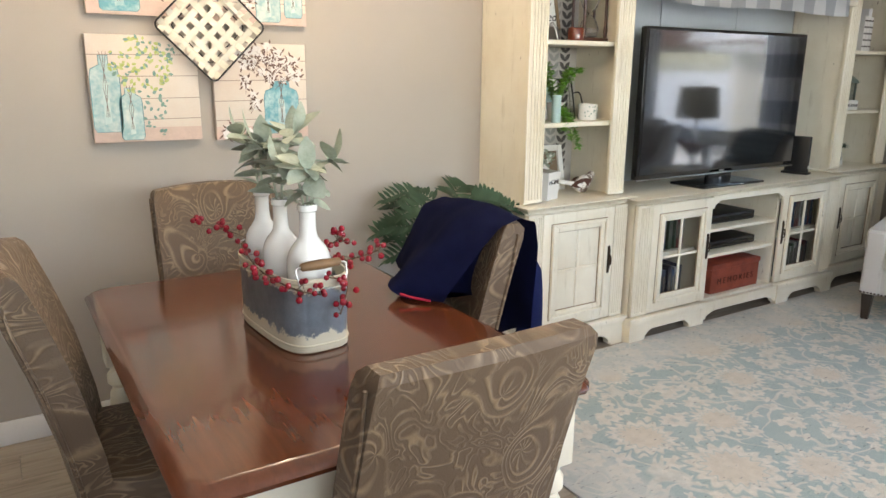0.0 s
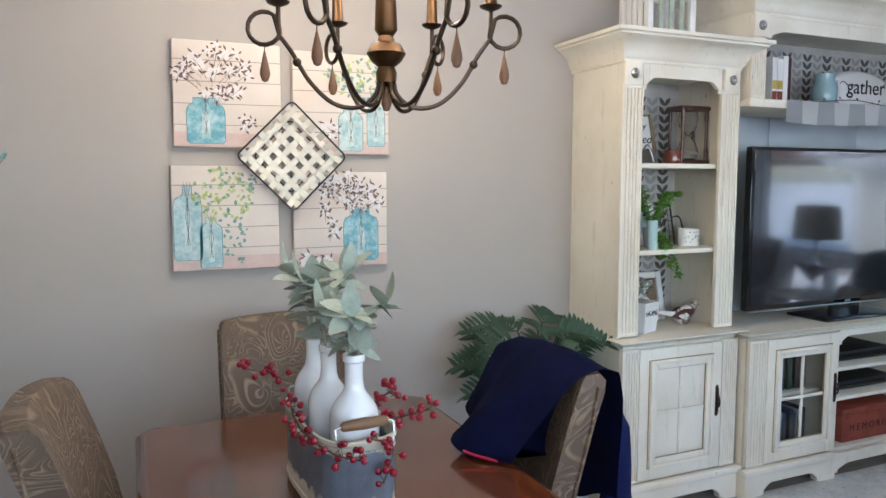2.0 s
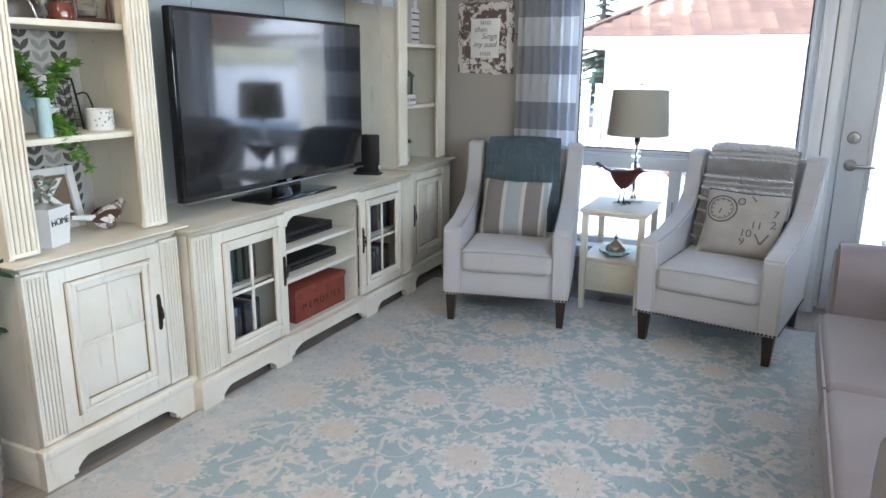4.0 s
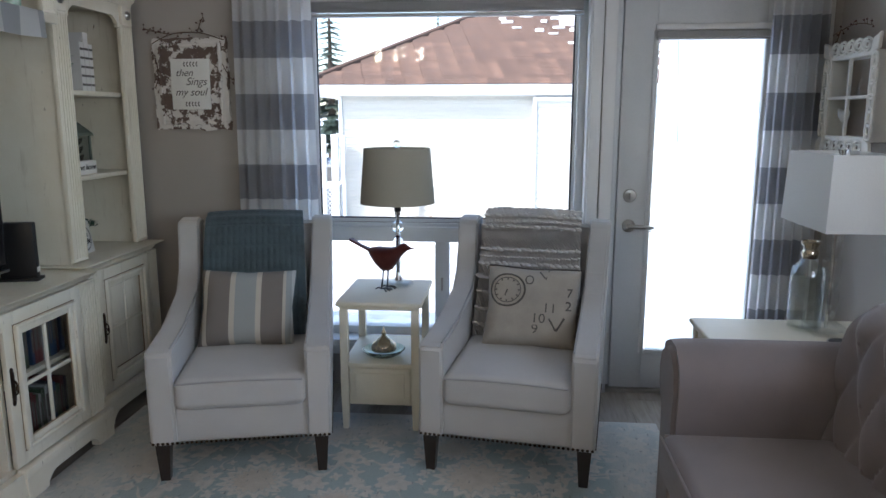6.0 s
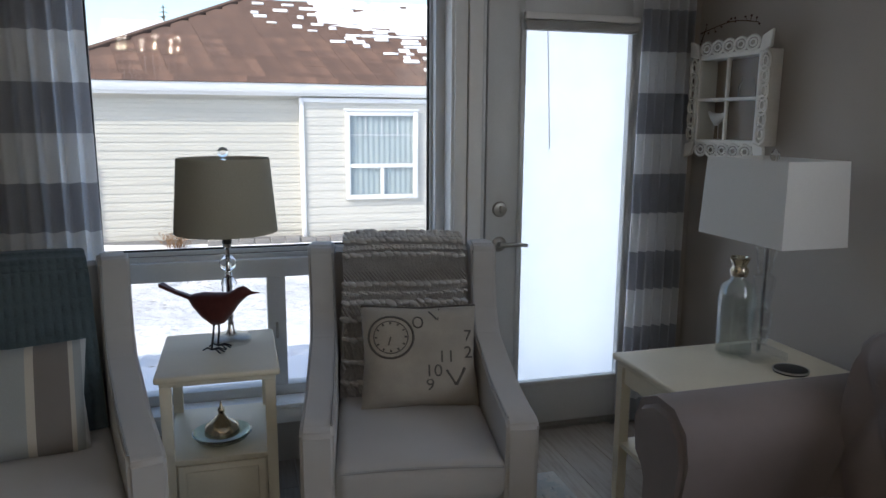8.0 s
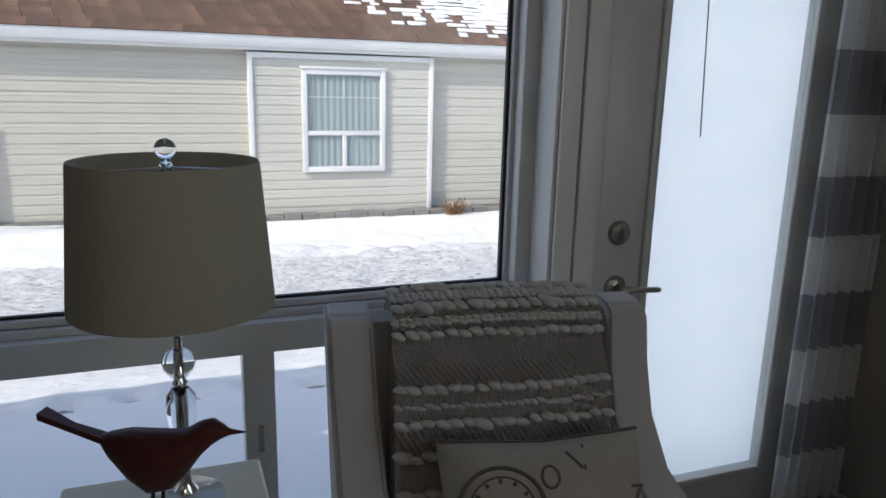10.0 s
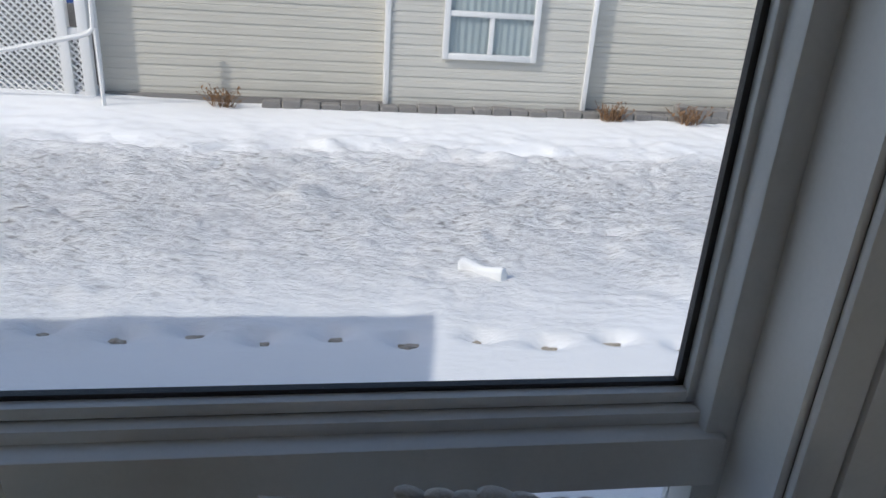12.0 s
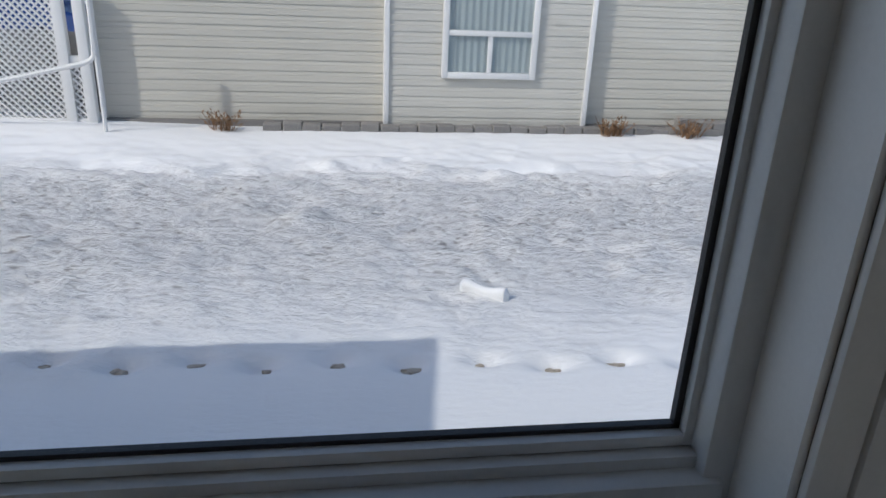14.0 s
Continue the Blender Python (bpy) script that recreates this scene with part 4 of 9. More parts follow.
def snow_field():
    xs = [4.38 + 0.06 * k for k in range(0, 32)]
    while xs[-1] < 7.0:
        xs.append(xs[-1] + 0.026)
    while xs[-1] < 12.5:
        xs.append(xs[-1] + 0.042)
    ys = [-8.0 + 0.055 * k for k in range(int(10.5 / 0.055) + 1)]
    marks = []
    rnd = random.Random(4)
    for k in range(14):
        marks.append((6.71 - 0.021 * k + (0.035 if k % 2 else -0.02), 0.22 - 0.335 * k + rnd.uniform(-0.03, 0.03), 0.060, 0.065))
    for k in range(26):
        marks.append((9.85 + 0.1 * math.sin(k * 0.7) + rnd.uniform(-0.12, 0.12), 0.4 - 0.22 * k, 0.11, 0.055))
    for k in range(40):
        marks.append((rnd.uniform(6.9, 9.4), rnd.uniform(-5.0, 1.0), rnd.uniform(0.05, 0.12), 0.03))
    marks += [(8.55, -1.93, 0.16, -0.07), (8.45, -1.86, 0.10, -0.05), (8.72, -2.2, 0.14, -0.06), (8.62, -2.12, 0.10, 0.05), (7.15, -1.35, 0.12, -0.03)]
    bm = bmesh.new()
    g = []
    for x in xs:
        row = []
        for y in ys:
            z = GZ + ground_h(x, y)
            for mx, my, r, d in marks:
                q = ((x - mx) / r) ** 2 + ((y - my) / (r * 1.3)) ** 2
                if q < 4:
                    z -= d * math.exp(-q * 0.9) - (d * 0.12 * math.exp(-(q - 2.4) ** 2 * 2) if d > 0 else 0)
            row.append(bm.verts.new((x, y, z)))
        g.append(row)
    for i in range(len(xs) - 1):
        for j in range(len(ys) - 1):
            bm.faces.new((g[i][j], g[i + 1][j], g[i + 1][j + 1], g[i][j + 1]))
    # on to the horizon
    X0, X1, Y0, Y1, R = xs[0], xs[-1], ys[0], ys[-1], 900.0
    def far(pts):
        bm.faces.new([bm.verts.new((p[0], p[1], GZ - 0.004)) for p in pts])
    far([(X1, -R), (R, -R), (R, R), (X1, R)])
    far([(X0, Y1), (X1, Y1), (X1, R), (X0, R)])
    far([(X0, -R), (X1, -R), (X1, Y0), (X0, Y0)])
    far([(-R, -R), (X0, -R), (X0, R), (-R, R)])
    bmesh.ops.recalc_face_normals(bm, faces=bm.faces[:])
    b = B()
    b.bm.free()
    b.bm = bm
    return b


setting("ground", snow_field(), SNOW, "trampled crusted snow over the yard", "snow", True)
# dead grass laid bare in the row of footprints
TURF = surface("bare_dead_turf", (0.50, 0.45, 0.38), 0.95, dark=(0.24, 0.20, 0.15), big=30, fine=120, amount=0.9, bumps=0.6)
rnd = random.Random(8)
for k in range(14):
    rr = [rnd.uniform(0.35, 1.15) * (1.25 if k % 3 else 0.7) for _ in range(12)]
    px, py = 6.71 - 0.021 * k + (0.035 if k % 2 else -0.02), 0.22 - 0.335 * k
    patch = B().prism([(px + 0.020 * q * math.cos(i * 0.5236), py + 0.042 * q * math.sin(i * 0.5236)) for i, q in enumerate(rr)], GZ - 0.09, GZ - 0.046 - 0.008 * rnd.random(), "z")
    tagged(part("bare_patch", patch, TURF, bpy.data.objects["ground"], "dead grass showing in a footprint", False))

# clod of snow with a worn edge
lump = thing("snow_lump", "long knob-ended clod of snow on the yard", "snow", pose(7.245, -2.945, GZ - 0.02, 0, 0, 58))
def _lump():
    rings = []
    for k in range(15):
        u = k / 14
        e = abs(2 * u - 1)
        r = (0.022 + 0.016 * max(0.0, e - 0.45) / 0.55) * math.sqrt(max(0.01, 1 - (max(0.0, e - 0.72) / 0.28) ** 2))
        c = Vector((-0.15 + 0.30 * u, 0.012 * math.sin(6 * u), 0.046 + 0.008 * math.sin(9 * u)))
        rings.append([(c.x, c.y + r * 1.15 * math.cos(a) + 0.006 * noise.noise(Vector((u * 9, a, 0))), max(-0.02, c.z + r * 1.05 * math.sin(a) - (0.05 if math.sin(a) < -0.6 else 0))) for a in [2 * math.pi * i / 14 for i in range(14)]])
    return B().loft(rings)
part("clod", _lump(), SNOW, lump)

# our own unseen eave and outer wall, shaped to shade the snow by the house
setting("roof_eave", B().prism([(EX + 0.201, 0.55), (EX + 1.02, 0.44), (EX + 1.02, 9.0), (EX + 0.201, 9.0)], 2.42, 2.56, "z").box((WX - 0.2, SY - 0.15, H + 0.1), (EX - 0.6, 6.0, H + 0.16)), FASCIA, "unseen white eave added to shade the snow, with roof slab", "roof")
setting("wall_outer", B().box((EX + 0.0, 0.151, GZ - 0.2), (EX + 0.2, 9.0, 2.418)), SIDING, "unseen cream sided wall added under the eave", "wall")
setting("foundation", B().box((EX + 0.02, SY - 0.15, GZ - 0.3), (EX + 0.19, 0.15, -0.282)), CONCRETE, "concrete footing below the wall", "wall")

# neighbour's house
hs = thing("house", "cream-sided bungalow with a brown hipped shingle roof, partly snowed over", "house", pose(HX, 0, 0))
HY0, HY1, EZ = -7.05, 0.28, 1.74
wl = part("wall", B().box((0.02, HY0, GZ - 0.3), (6.0, HY1, EZ)), SIDING, hs)
LAPS = [(-2.65, HY1, SIDING, 0.0), (-4.88, -2.65, SIDINGW, 0.10), (HY0, -4.88, SIDING, 0.0)]
for y0, y1, mt, out in LAPS:
    bb = B().prism([(0.018, 0.0), (-0.004, 0.0), (-0.0055, 0.004), (-0.0045, 0.052), (0.0005, 0.058), (-0.0035, 0.064), (0.004, 0.112), (0.018, 0.112)], y0 + 0.022, y1 - 0.022, "y")
    me = bb.mesh("lap_board", mt, False)
    zz = -0.24
    while zz + 0.112 < EZ + 0.02:
        shared("lap_board", me, hs, pose(-out, 0, zz))
        zz += 0.112
part("bay", B().box((-0.082, -4.88, -0.27), (0.02, -2.65, 1.70)), SIDINGW, hs, "white projecting bay")
for y, out in ((-2.65, 0.1), (-4.88, 0.1), (HY1, 0.0), (HY0, 0.0)):
    part("corner_post", B().box((-out - 0.028, y - 0.027, -0.28), (0.03, y + 0.027, 1.70), 0.004), FASCIA, hs)
part("bay_head", B().box((-0.125, -4.9, 1.64), (0.02, -2.63, 1.70), 0.004), FASCIA, hs)
w2 = part("window", B().box((-0.155, -4.27, 0.30), (-0.11, -4.205, 1.53), 0.006).box((-0.155, -3.30, 0.30), (-0.11, -3.235, 1.53), 0.006).box((-0.155, -4.205, 1.465), (-0.11, -3.30, 1.53), 0.006).box((-0.155, -4.205, 0.30), (-0.11, -3.30, 0.365), 0.006)
          .box((-0.148, -4.205, 0.745), (-0.112, -3.30, 0.80), 0.004).box((-0.147, -3.778, 0.365), (-0.112, -3.728, 0.745), 0.004).box((-0.17, -4.285, 1.53), (-0.11, -3.22, 1.56), 0.004), WHITEPVC, hs, "white vinyl house window")
part("pane", B().box((-0.13, -4.205, 0.80), (-0.125, -3.30, 1.465)), PANE, w2)
part("pane", B().box((-0.13, -4.205, 0.365), (-0.125, -3.778, 0.745)), PANE, w2)
part("pane", B().box((-0.13, -3.728, 0.365), (-0.125, -3.30, 0.745)), PANE, w2)
b = B()
for k in range(3):
    b.box((-0.124, -4.205 + 0.2262 * (k + 1) - 0.006, 1.20), (-0.120, -4.205 + 0.2262 * (k + 1) + 0.006, 1.465))
b.box((-0.124, -4.205, 1.195), (-0.120, -3.30, 1.207))
part("grille", b, WHITEPVC, w2)
part("sheer", B().sheet(150, 2, lambda u, v: (-0.113 + 0.004 * math.sin(u * 75), -4.21 + 0.915 * u, 0.34 + 1.15 * v)), surface("sheer_curtain", (0.40, 0.45, 0.46), 0.9, big=6, amount=0.2), w2, "pale sheer curtain")
part("fascia", B().box((-0.16, HY0 - 0.5, EZ - 0.02), (-0.13, HY1 + 0.5, EZ + 0.14), 0.004).box((-0.13, HY1 + 0.46, EZ - 0.02), (6.5, HY1 + 0.5, EZ + 0.14), 0.004), FASCIA, hs)
part("gutter", B().prism([(-0.25, EZ + 0.14), (-0.16, EZ + 0.14), (-0.16, EZ + 0.02), (-0.215, EZ + 0.02), (-0.25, EZ + 0.09)], HY0 - 0.52, HY1 + 0.52, "y"), FASCIA, hs, "white eaves gutter")
part("soffit", B().box((-0.14, HY0 - 0.5, EZ - 0.015), (6.4, HY1 + 0.46, EZ)), FASCIA, hs)
RX0, RZ0, RX1, RZ1 = -0.23, EZ + 0.14, 2.6, EZ + 1.62
RYA, RYB = HY1 + 0.54, -2.05                 # hip: foot and head of the ridge
RYC = -12.0
rf = part("roof", B().loft([[(RX0, RYA, RZ0), (RX0, RYC, RZ0), (2 * RX1 - RX0, RYC, RZ0), (2 * RX1 - RX0, RYA, RZ0)], [(RX1 - 0.01, RYB, RZ1 - 0.02), (RX1 - 0.01, RYC, RZ1 - 0.02), (RX1 + 0.01, RYC, RZ1 - 0.02), (RX1 + 0.01, RYB, RZ1 - 0.02)]]), SHINGLE, hs, "brown asphalt shingles")
SL = math.hypot(RX1 - RX0, RZ1 - RZ0)
SA = math.degrees(math.atan2(RZ1 - RZ0, RX1 - RX0))
tab = B().prism([(0, -0.148), (0.175, -0.148), (0.175, 0.148), (0, 0.148)], 0.012, 0.022, "z")
tabme = tab.mesh("shingle", SHINGLE, False)
tabs = []
for r in range(int(SL / 0.135)):
    s = r * 0.135 - 0.03
    u = max(0, s / SL)
    top = RYA + (RYB - RYA) * u
    y = top - 0.2 - (0.15 if r % 2 else 0)
    while y > -6.6:
        tabs.append((s, y, r))
        y -= 0.302
slope = pose(RX0, 0, RZ0, 0, -SA, 0)
rnd = random.Random(7)
near = [t for t in tabs if t[2] < 11][:300]
ns = set(near)
for s, y, r in near:
    shared("shingle", tabme, rf, slope @ pose(s, y, rnd.uniform(-0.002, 0.004), 0, rnd.uniform(-2.2, -0.8), 0))
b = B()
for t in tabs:
    if t not in ns:
        m = slope @ pose(t[0], t[1], rnd.uniform(-0.002, 0.004), 0, rnd.uniform(-2.2, -0.8), 0)
        vs = [b.bm.verts.new(m @ Vector((x, y, z))) for z in (0.012, 0.022) for x, y in ((0, -0.148), (0.175, -0.148), (0.175, 0.148), (0, 0.148))]
        b.bm.faces.new(vs[4:])
        b.bm.faces.new((vs[0], vs[3], vs[7], vs[4]))
        b.bm.faces.new((vs[0], vs[4], vs[5], vs[1]))
        b.bm.faces.new((vs[3], vs[2], vs[6], vs[7]))
tagged(part("shingles", b, SHINGLE, rf, "", False), kind="stuff")
part("hip_cap", B().tube([(RX0, RYA, RZ0 + 0.02), (RX1, RYB, RZ1 + 0.01)], 0.05, 6), SHINGLE, hs)
# patchy snow on the upper and far slope
b = B()
for k in range(1900):
    s = SL * (0.05 + 0.95 * rnd.random())
    y = RYB + 0.1 - 6.2 * rnd.random() ** 0.7
    dens = (s / SL - 0.30) * 1.1 + (RYB - y) * 0.30 - 0.48
    if rnd.random() > dens:
        continue
    r = int(s / 0.135) * 0.135
    m = slope @ pose(r + 0.07, y, 0.024, 0, -1, 0)
    w, d = 0.05 + 0.26 * rnd.random() * max(0.3, min(1, dens)), 0.022 + 0.04 * rnd.random()
    b.box((-d, -w, 0), (d, w, 0.014 + 0.012 * rnd.random()), 0.01, 1, m)
tagged(part("snow_patches", b, SNOW, rf, "broken patches of snow", True), kind="stuff")
part("snow_sheet", B().sheet(14, 24, lambda u, v: slope @ Vector((SL * (0.66 - 0.22 * v + 0.36 * u) + 0.06 * noise.noise(Vector((u * 9, v * 17, 0))) * (1 - u), -3.1 - 3.6 * v + 0.12 * noise.noise(Vector((u * 14, 3, 0))) * (1 - v), 0.03 + 0.01 * noise.noise(Vector((u * 5, v * 9, 2)))))), SNOW, rf, "sheet of snow on the upper slope")
# base of the wall
bk = thing("block_edging", "row of grey concrete edging blocks along the house wall", "edging", pose(HX - 0.2, 0, GZ))
me = B().box((-0.075, -0.098, -0.1), (0.075, 0.098, 0.085), 0.01, 1).mesh("block", CONCRETE, False)
for k in range(29):
    for lay in range(1 if k < 12 else 2 if k > 22 else 1):
        y = -1.45 - 0.205 * k + (0.1 if lay else 0)
        shared("block", me, bk, pose(0.01 * math.sin(k * 3.1), y, 0.02 + 0.012 * math.sin(k * 1.7) + 0.09 * lay - 0.0035 * k * 0, 0, 0, 3 * math.sin(k * 2.3)))
part("foundation_strip", B().box((0.14, HY0, -0.1), (0.19, HY1, 0.1)), CONCRETE, bk)


def dry_shrub(x, y, r, seed):
    s = thing("dry_shrub", "bare dry brown shrub poking out of the snow", "shrub", pose(x, y, GZ), "wall shrubs")
    rn = random.Random(seed)
    b = B()
    for k in range(34):
        a, t = rn.random() * 6.28, rn.random() * 0.9
        p0 = Vector((rn.uniform(-0.05, 0.05), rn.uniform(-0.1, 0.1), 0.0))
        p1 = p0 + Vector((math.cos(a) * t * r, math.sin(a) * t * r * 1.3, r * rn.uniform(0.6, 1.2)))
        b.tube([p0, (p0 + p1) / 2 + Vector((0, 0, 0.03)), p1], [0.006, 0.004, 0.002], 4)
        for q in range(3):
            b.leaf(p0.lerp(p1, 0.5 + 0.2 * q), p0.lerp(p1, 0.5 + 0.2 * q) + Vector((rn.uniform(-0.05, 0.05), rn.uniform(-0.05, 0.05), 0.04)), 0.02, n=2)
    part("stems", b, DRYGRASS, s)


for x, y, r, sd in ((11.2, -0.95, 0.22, 1), (11.15, -5.15, 0.20, 2), (11.1, -6.05, 0.22, 3)):
    dry_shrub(x, y, r, sd)
ds = thing("downspout", "white downspout at the house corner", "downspout", pose(HX - 0.05, HY0 + 0.12, GZ))
part("pipe", B().box((-0.05, -0.04, 0.25), (0.0, 0.04, 2.0), 0.01).tube(bez([(-0.025, 0, 0.27), (-0.03, 0, 0.15), (-0.12, 0.03, 0.08), (-0.3, 0.06, 0.05)], 5), 0.035, 8), FASCIA, ds)

# lattice screen with a handrail, at the house's end
lt = thing("lattice_fence", "white diagonal lattice screen with posts and top rail", "fence", pose(HX - 0.15, 0, GZ))
for y in (0.345, 0.54, 1.50, 2.75):
    part("post", B().box((-0.05, y - 0.05, 0), (0.05, y + 0.05, 1.45), 0.006), WHITEPVC, lt)
for y0, y1, zt in ((0.395, 0.49, 0.74), (0.59, 1.45, 1.42), (1.55, 2.70, 1.42)):
    part("rail", B().box((-0.03, y0, zt - 0.07), (0.03, y1, zt), 0.004), WHITEPVC, lt)
    part("rail", B().box((-0.03, y0, 0.06), (0.03, y1, 0.12), 0.004), WHITEPVC, lt)
    n = int((y1 - y0 + zt) / 0.07)
    for sgn in (1, -1):
        for k in range(n):
            c = y0 + 0.07 * k if sgn > 0 else y1 - 0.07 * k
            # clip the diagonal to the panel
            pts = []
            for t in (0.0, zt - 0.12):
                pts.append((c - sgn * t, 0.1 + t))
            (a, za), (d, zd) = pts
            def clip(y):
                return za + (c - y) * sgn
            lo, hi = min(a, d), max(a, d)
            ya, yb = max(lo, y0), min(hi, y1)
            if yb - ya < 0.03:
                continue
            part("slat", B().tube([(0.008 * sgn, ya, clip(ya)), (0.008 * sgn, yb, clip(yb))], 0.013, 4), WHITEPVC, lt, smooth=False)
hr = thing("handrail", "white sloping handrail beside the lattice", "handrail", pose(HX - 0.55, 0, GZ))
part("rail", B().tube(bez([(0, 3.0, 0.10), (0, 1.732, 0.375), (0, 0.42, 0.68), (0, 0.24, 0.725), (0, 0.16, 0.77), (0, 0.135, 0.86), (0, 0.12, 1.45)], 6), 0.024, 8), WHITEPVC, hr)
part("post", B().tube([(0, 0.12, 0), (0, 0.12, 0.80)], 0.020, 8), WHITEPVC, hr)
part("post", B().tube([(0, 2.95, 0), (0, 2.95, 0.12)], 0.020, 8), WHITEPVC, hr)
# grey boards added behind the lattice so its gaps look shaded
dk = thing("lattice_backing", "grey board backing added to darken the gaps of the lattice screen", "deck", pose(HX + 0.35, 0, GZ))
for k in range(15):
    part("board", B().box((-0.012, 0.36 + 0.165 * k, 0.0), (0.012, 0.52 + 0.165 * k, 0.92), 0.003), BACKINGGREY, dk, smooth=False)

# farther off
h2 = thing("neighbour_roof", "snow-covered roof of a farther house", "house", pose(24, -1.2, 0))
part("wall", B().box((0, -4.0, GZ - 0.3), (6, 2.9, 2.4)), SIDING, h2)
part("roof", B().prism([(-4.4, 2.4), (3.1, 2.4), (2.8, 4.1), (-4.0, 4.1)], -0.5, 6.5, "x"), SNOW, h2, "snow-covered roof")
cr = thing("parked_car", "dark blue car parked beyond the lattice", "car", pose(18.5, 4.35, GZ - 0.25))
part("body", B().prism([(-2.1, 0.25), (2.1, 0.25), (2.15, 0.8), (1.3, 0.95), (0.75, 1.42), (-0.9, 1.42), (-1.5, 0.98), (-2.15, 0.85)], -0.85, 0.85, "x", 0.05), BLUECAR, cr)
for y in (-1.3, 1.3):
    for x in (-0.8, 0.8):
        wh = part("wheel", B().lathe([(0.0, -0.1), (0.30, -0.1), (0.33, -0.05), (0.33, 0.05), (0.30, 0.1), (0.0, 0.1)], 20, pose(x, y, 0.33, 0, 90, 0), False), BLACK, cr)
        part("rim", B().lathe([(0.0, -0.105), (0.2, -0.105), (0.2, 0.105), (0.0, 0.105)], 16, pose(x, y, 0.33, 0, 90, 0), False), STEEL, wh)


def spruce(x, y, h, seed):
    t = thing("spruce_tree", "tall dark green spruce behind the houses", "tree", pose(x, y, GZ), "far spruces")
    rn = random.Random(seed)
    part("trunk", B().tube([(0, 0, 0), (0.03, 0, h * 0.5), (0, 0, h)], [0.16, 0.1, 0.015], 8), BARK, t)
    b = B()
    z = h * 0.12
    while z < h * 0.99:
        rr = (1 - z / h) * h * 0.21 + 0.1
        n = 9
        for k in range(n):
            a = rn.random() * 6.28
            L = rr * rn.uniform(0.6, 1.1)
            d = Vector((math.cos(a), math.sin(a), -0.25))
            p = Vector((0, 0, z))
            for q in range(5):
                u = 0.2 + 0.2 * q
                c = p + d * L * u
                for sg in (-1, 1):
                    sd = Vector((-math.sin(a), math.cos(a), 0)) * sg
                    b.leaf(c, c + (sd * 0.6 + d * 0.8).normalized() * L * 0.38 * (1.1 - u * 0.6), L * 0.16, n=2)
            b.leaf(p, p + d * L, L * 0.2, n=3)
        z += h * 0.028
    part("crown", b, CONIFER, t)


spruce(26, 3.95, 6.3, 1)
spruce(31, 0.62, 5.9, 2)
spruce(33, 9.5, 8.5, 3)


# ---- television wall unit ----
def make_leafpaper():
    mt, nt, p = nodes("leaf_print_paper")
    n = noise_tex(nt, coords(nt), 12, 4)
    nt.links.new(ramp(nt, n, [(0.3, (0.42, 0.395, 0.36)), (0.7, (0.53, 0.505, 0.465))]), p.inputs["Base Color"])
    p.inputs["Roughness"].default_value = 0.8
    return mt


LEAFPAPER = make_leafpaper()
LEAFINK = surface("dark_leaf_print", (0.10, 0.095, 0.09), 0.85, big=30)
LEAFINK2 = surface("pale_leaf_print", (0.33, 0.33, 0.31), 0.85, big=30)
BACKBOARD = surface("blue_grey_backboard", (0.56, 0.61, 0.64), 0.6, big=3, fine=80, amount=0.3)
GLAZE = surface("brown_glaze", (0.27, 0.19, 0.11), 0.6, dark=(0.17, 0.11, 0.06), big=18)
DARKIN = surface("dark_cabinet_inside", (0.10, 0.085, 0.065), 0.7)


def pilaster(parent, x0, x1, y, z0, z1, n=5):
    """A pilaster with rounded flutes, its face at y, and brown glaze left in the grooves."""
    w = (x1 - x0 - 0.016) / n
    flutes = []
    b = B().box((x0, y, z0), (x0 + 0.008, y + 0.022, z1), 0.002).box((x1 - 0.008, y, z0), (x1, y + 0.022, z1), 0.002)
    b.box((x0 + 0.008, y, z0), (x1 - 0.008, y + 0.022, z0 + 0.014), 0.002).box((x0 + 0.008, y, z1 - 0.014), (x1 - 0.008, y + 0.022, z1), 0.002)
    b.box((x0 + 0.006, y + 0.0215, z0 + 0.004), (x1 - 0.006, y + 0.024, z1 - 0.004))
    for k in range(n):
        c = x0 + 0.008 + w * (k + 0.5)
        flutes.append(B().tube([(c, y + 0.007, z0 + 0.014), (c, y + 0.007, z1 - 0.014)], w * 0.40, 8))
    p = part("pilaster", b, DISTRESS, parent, "fluted cream pilaster")
    for f in flutes:
        part("flute", f, DISTRESS, p)
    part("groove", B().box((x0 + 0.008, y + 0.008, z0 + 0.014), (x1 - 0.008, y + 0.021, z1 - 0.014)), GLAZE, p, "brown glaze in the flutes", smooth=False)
    return p


def scallop(x0, x1, z_edge, z_mid, w=0.075, up=True, n=6):
    """Lower or upper outline with stepped ogee shoulders, from x0 to x1."""
    s = []
    d = z_mid - z_edge
    for k in range(n + 1):
        t = k / n
        s.append((x0 + w * (0.25 + 0.75 * t), z_edge + d * (0.35 + 0.65 * math.sin(t * math.pi / 2))))
    s = [(x0, z_edge), (x0 + w * 0.25, z_edge)] + s
    return s + [(x0 + x1 - x, z) for x, z in reversed(s)]


def plinth(b, x0, x1, y0, y1, h):
    out = [(x0, 0.0), (x0, h), (x1, h), (x1, 0.0)]
    foot = 0.10
    bottom = [(x1 - foot, 0.0)] + [(x, z) for x, z in reversed(scallop(x0 + foot, x1 - foot, 0.012, 0.062))] + [(x0 + foot, 0.0)]
    b.prism(out + bottom, y0, y1, "y")
    b.box((x0 - 0.004, y0 - 0.006, h - 0.022), (x1 + 0.004, y1, h + 0.012), 0.006)
    return b


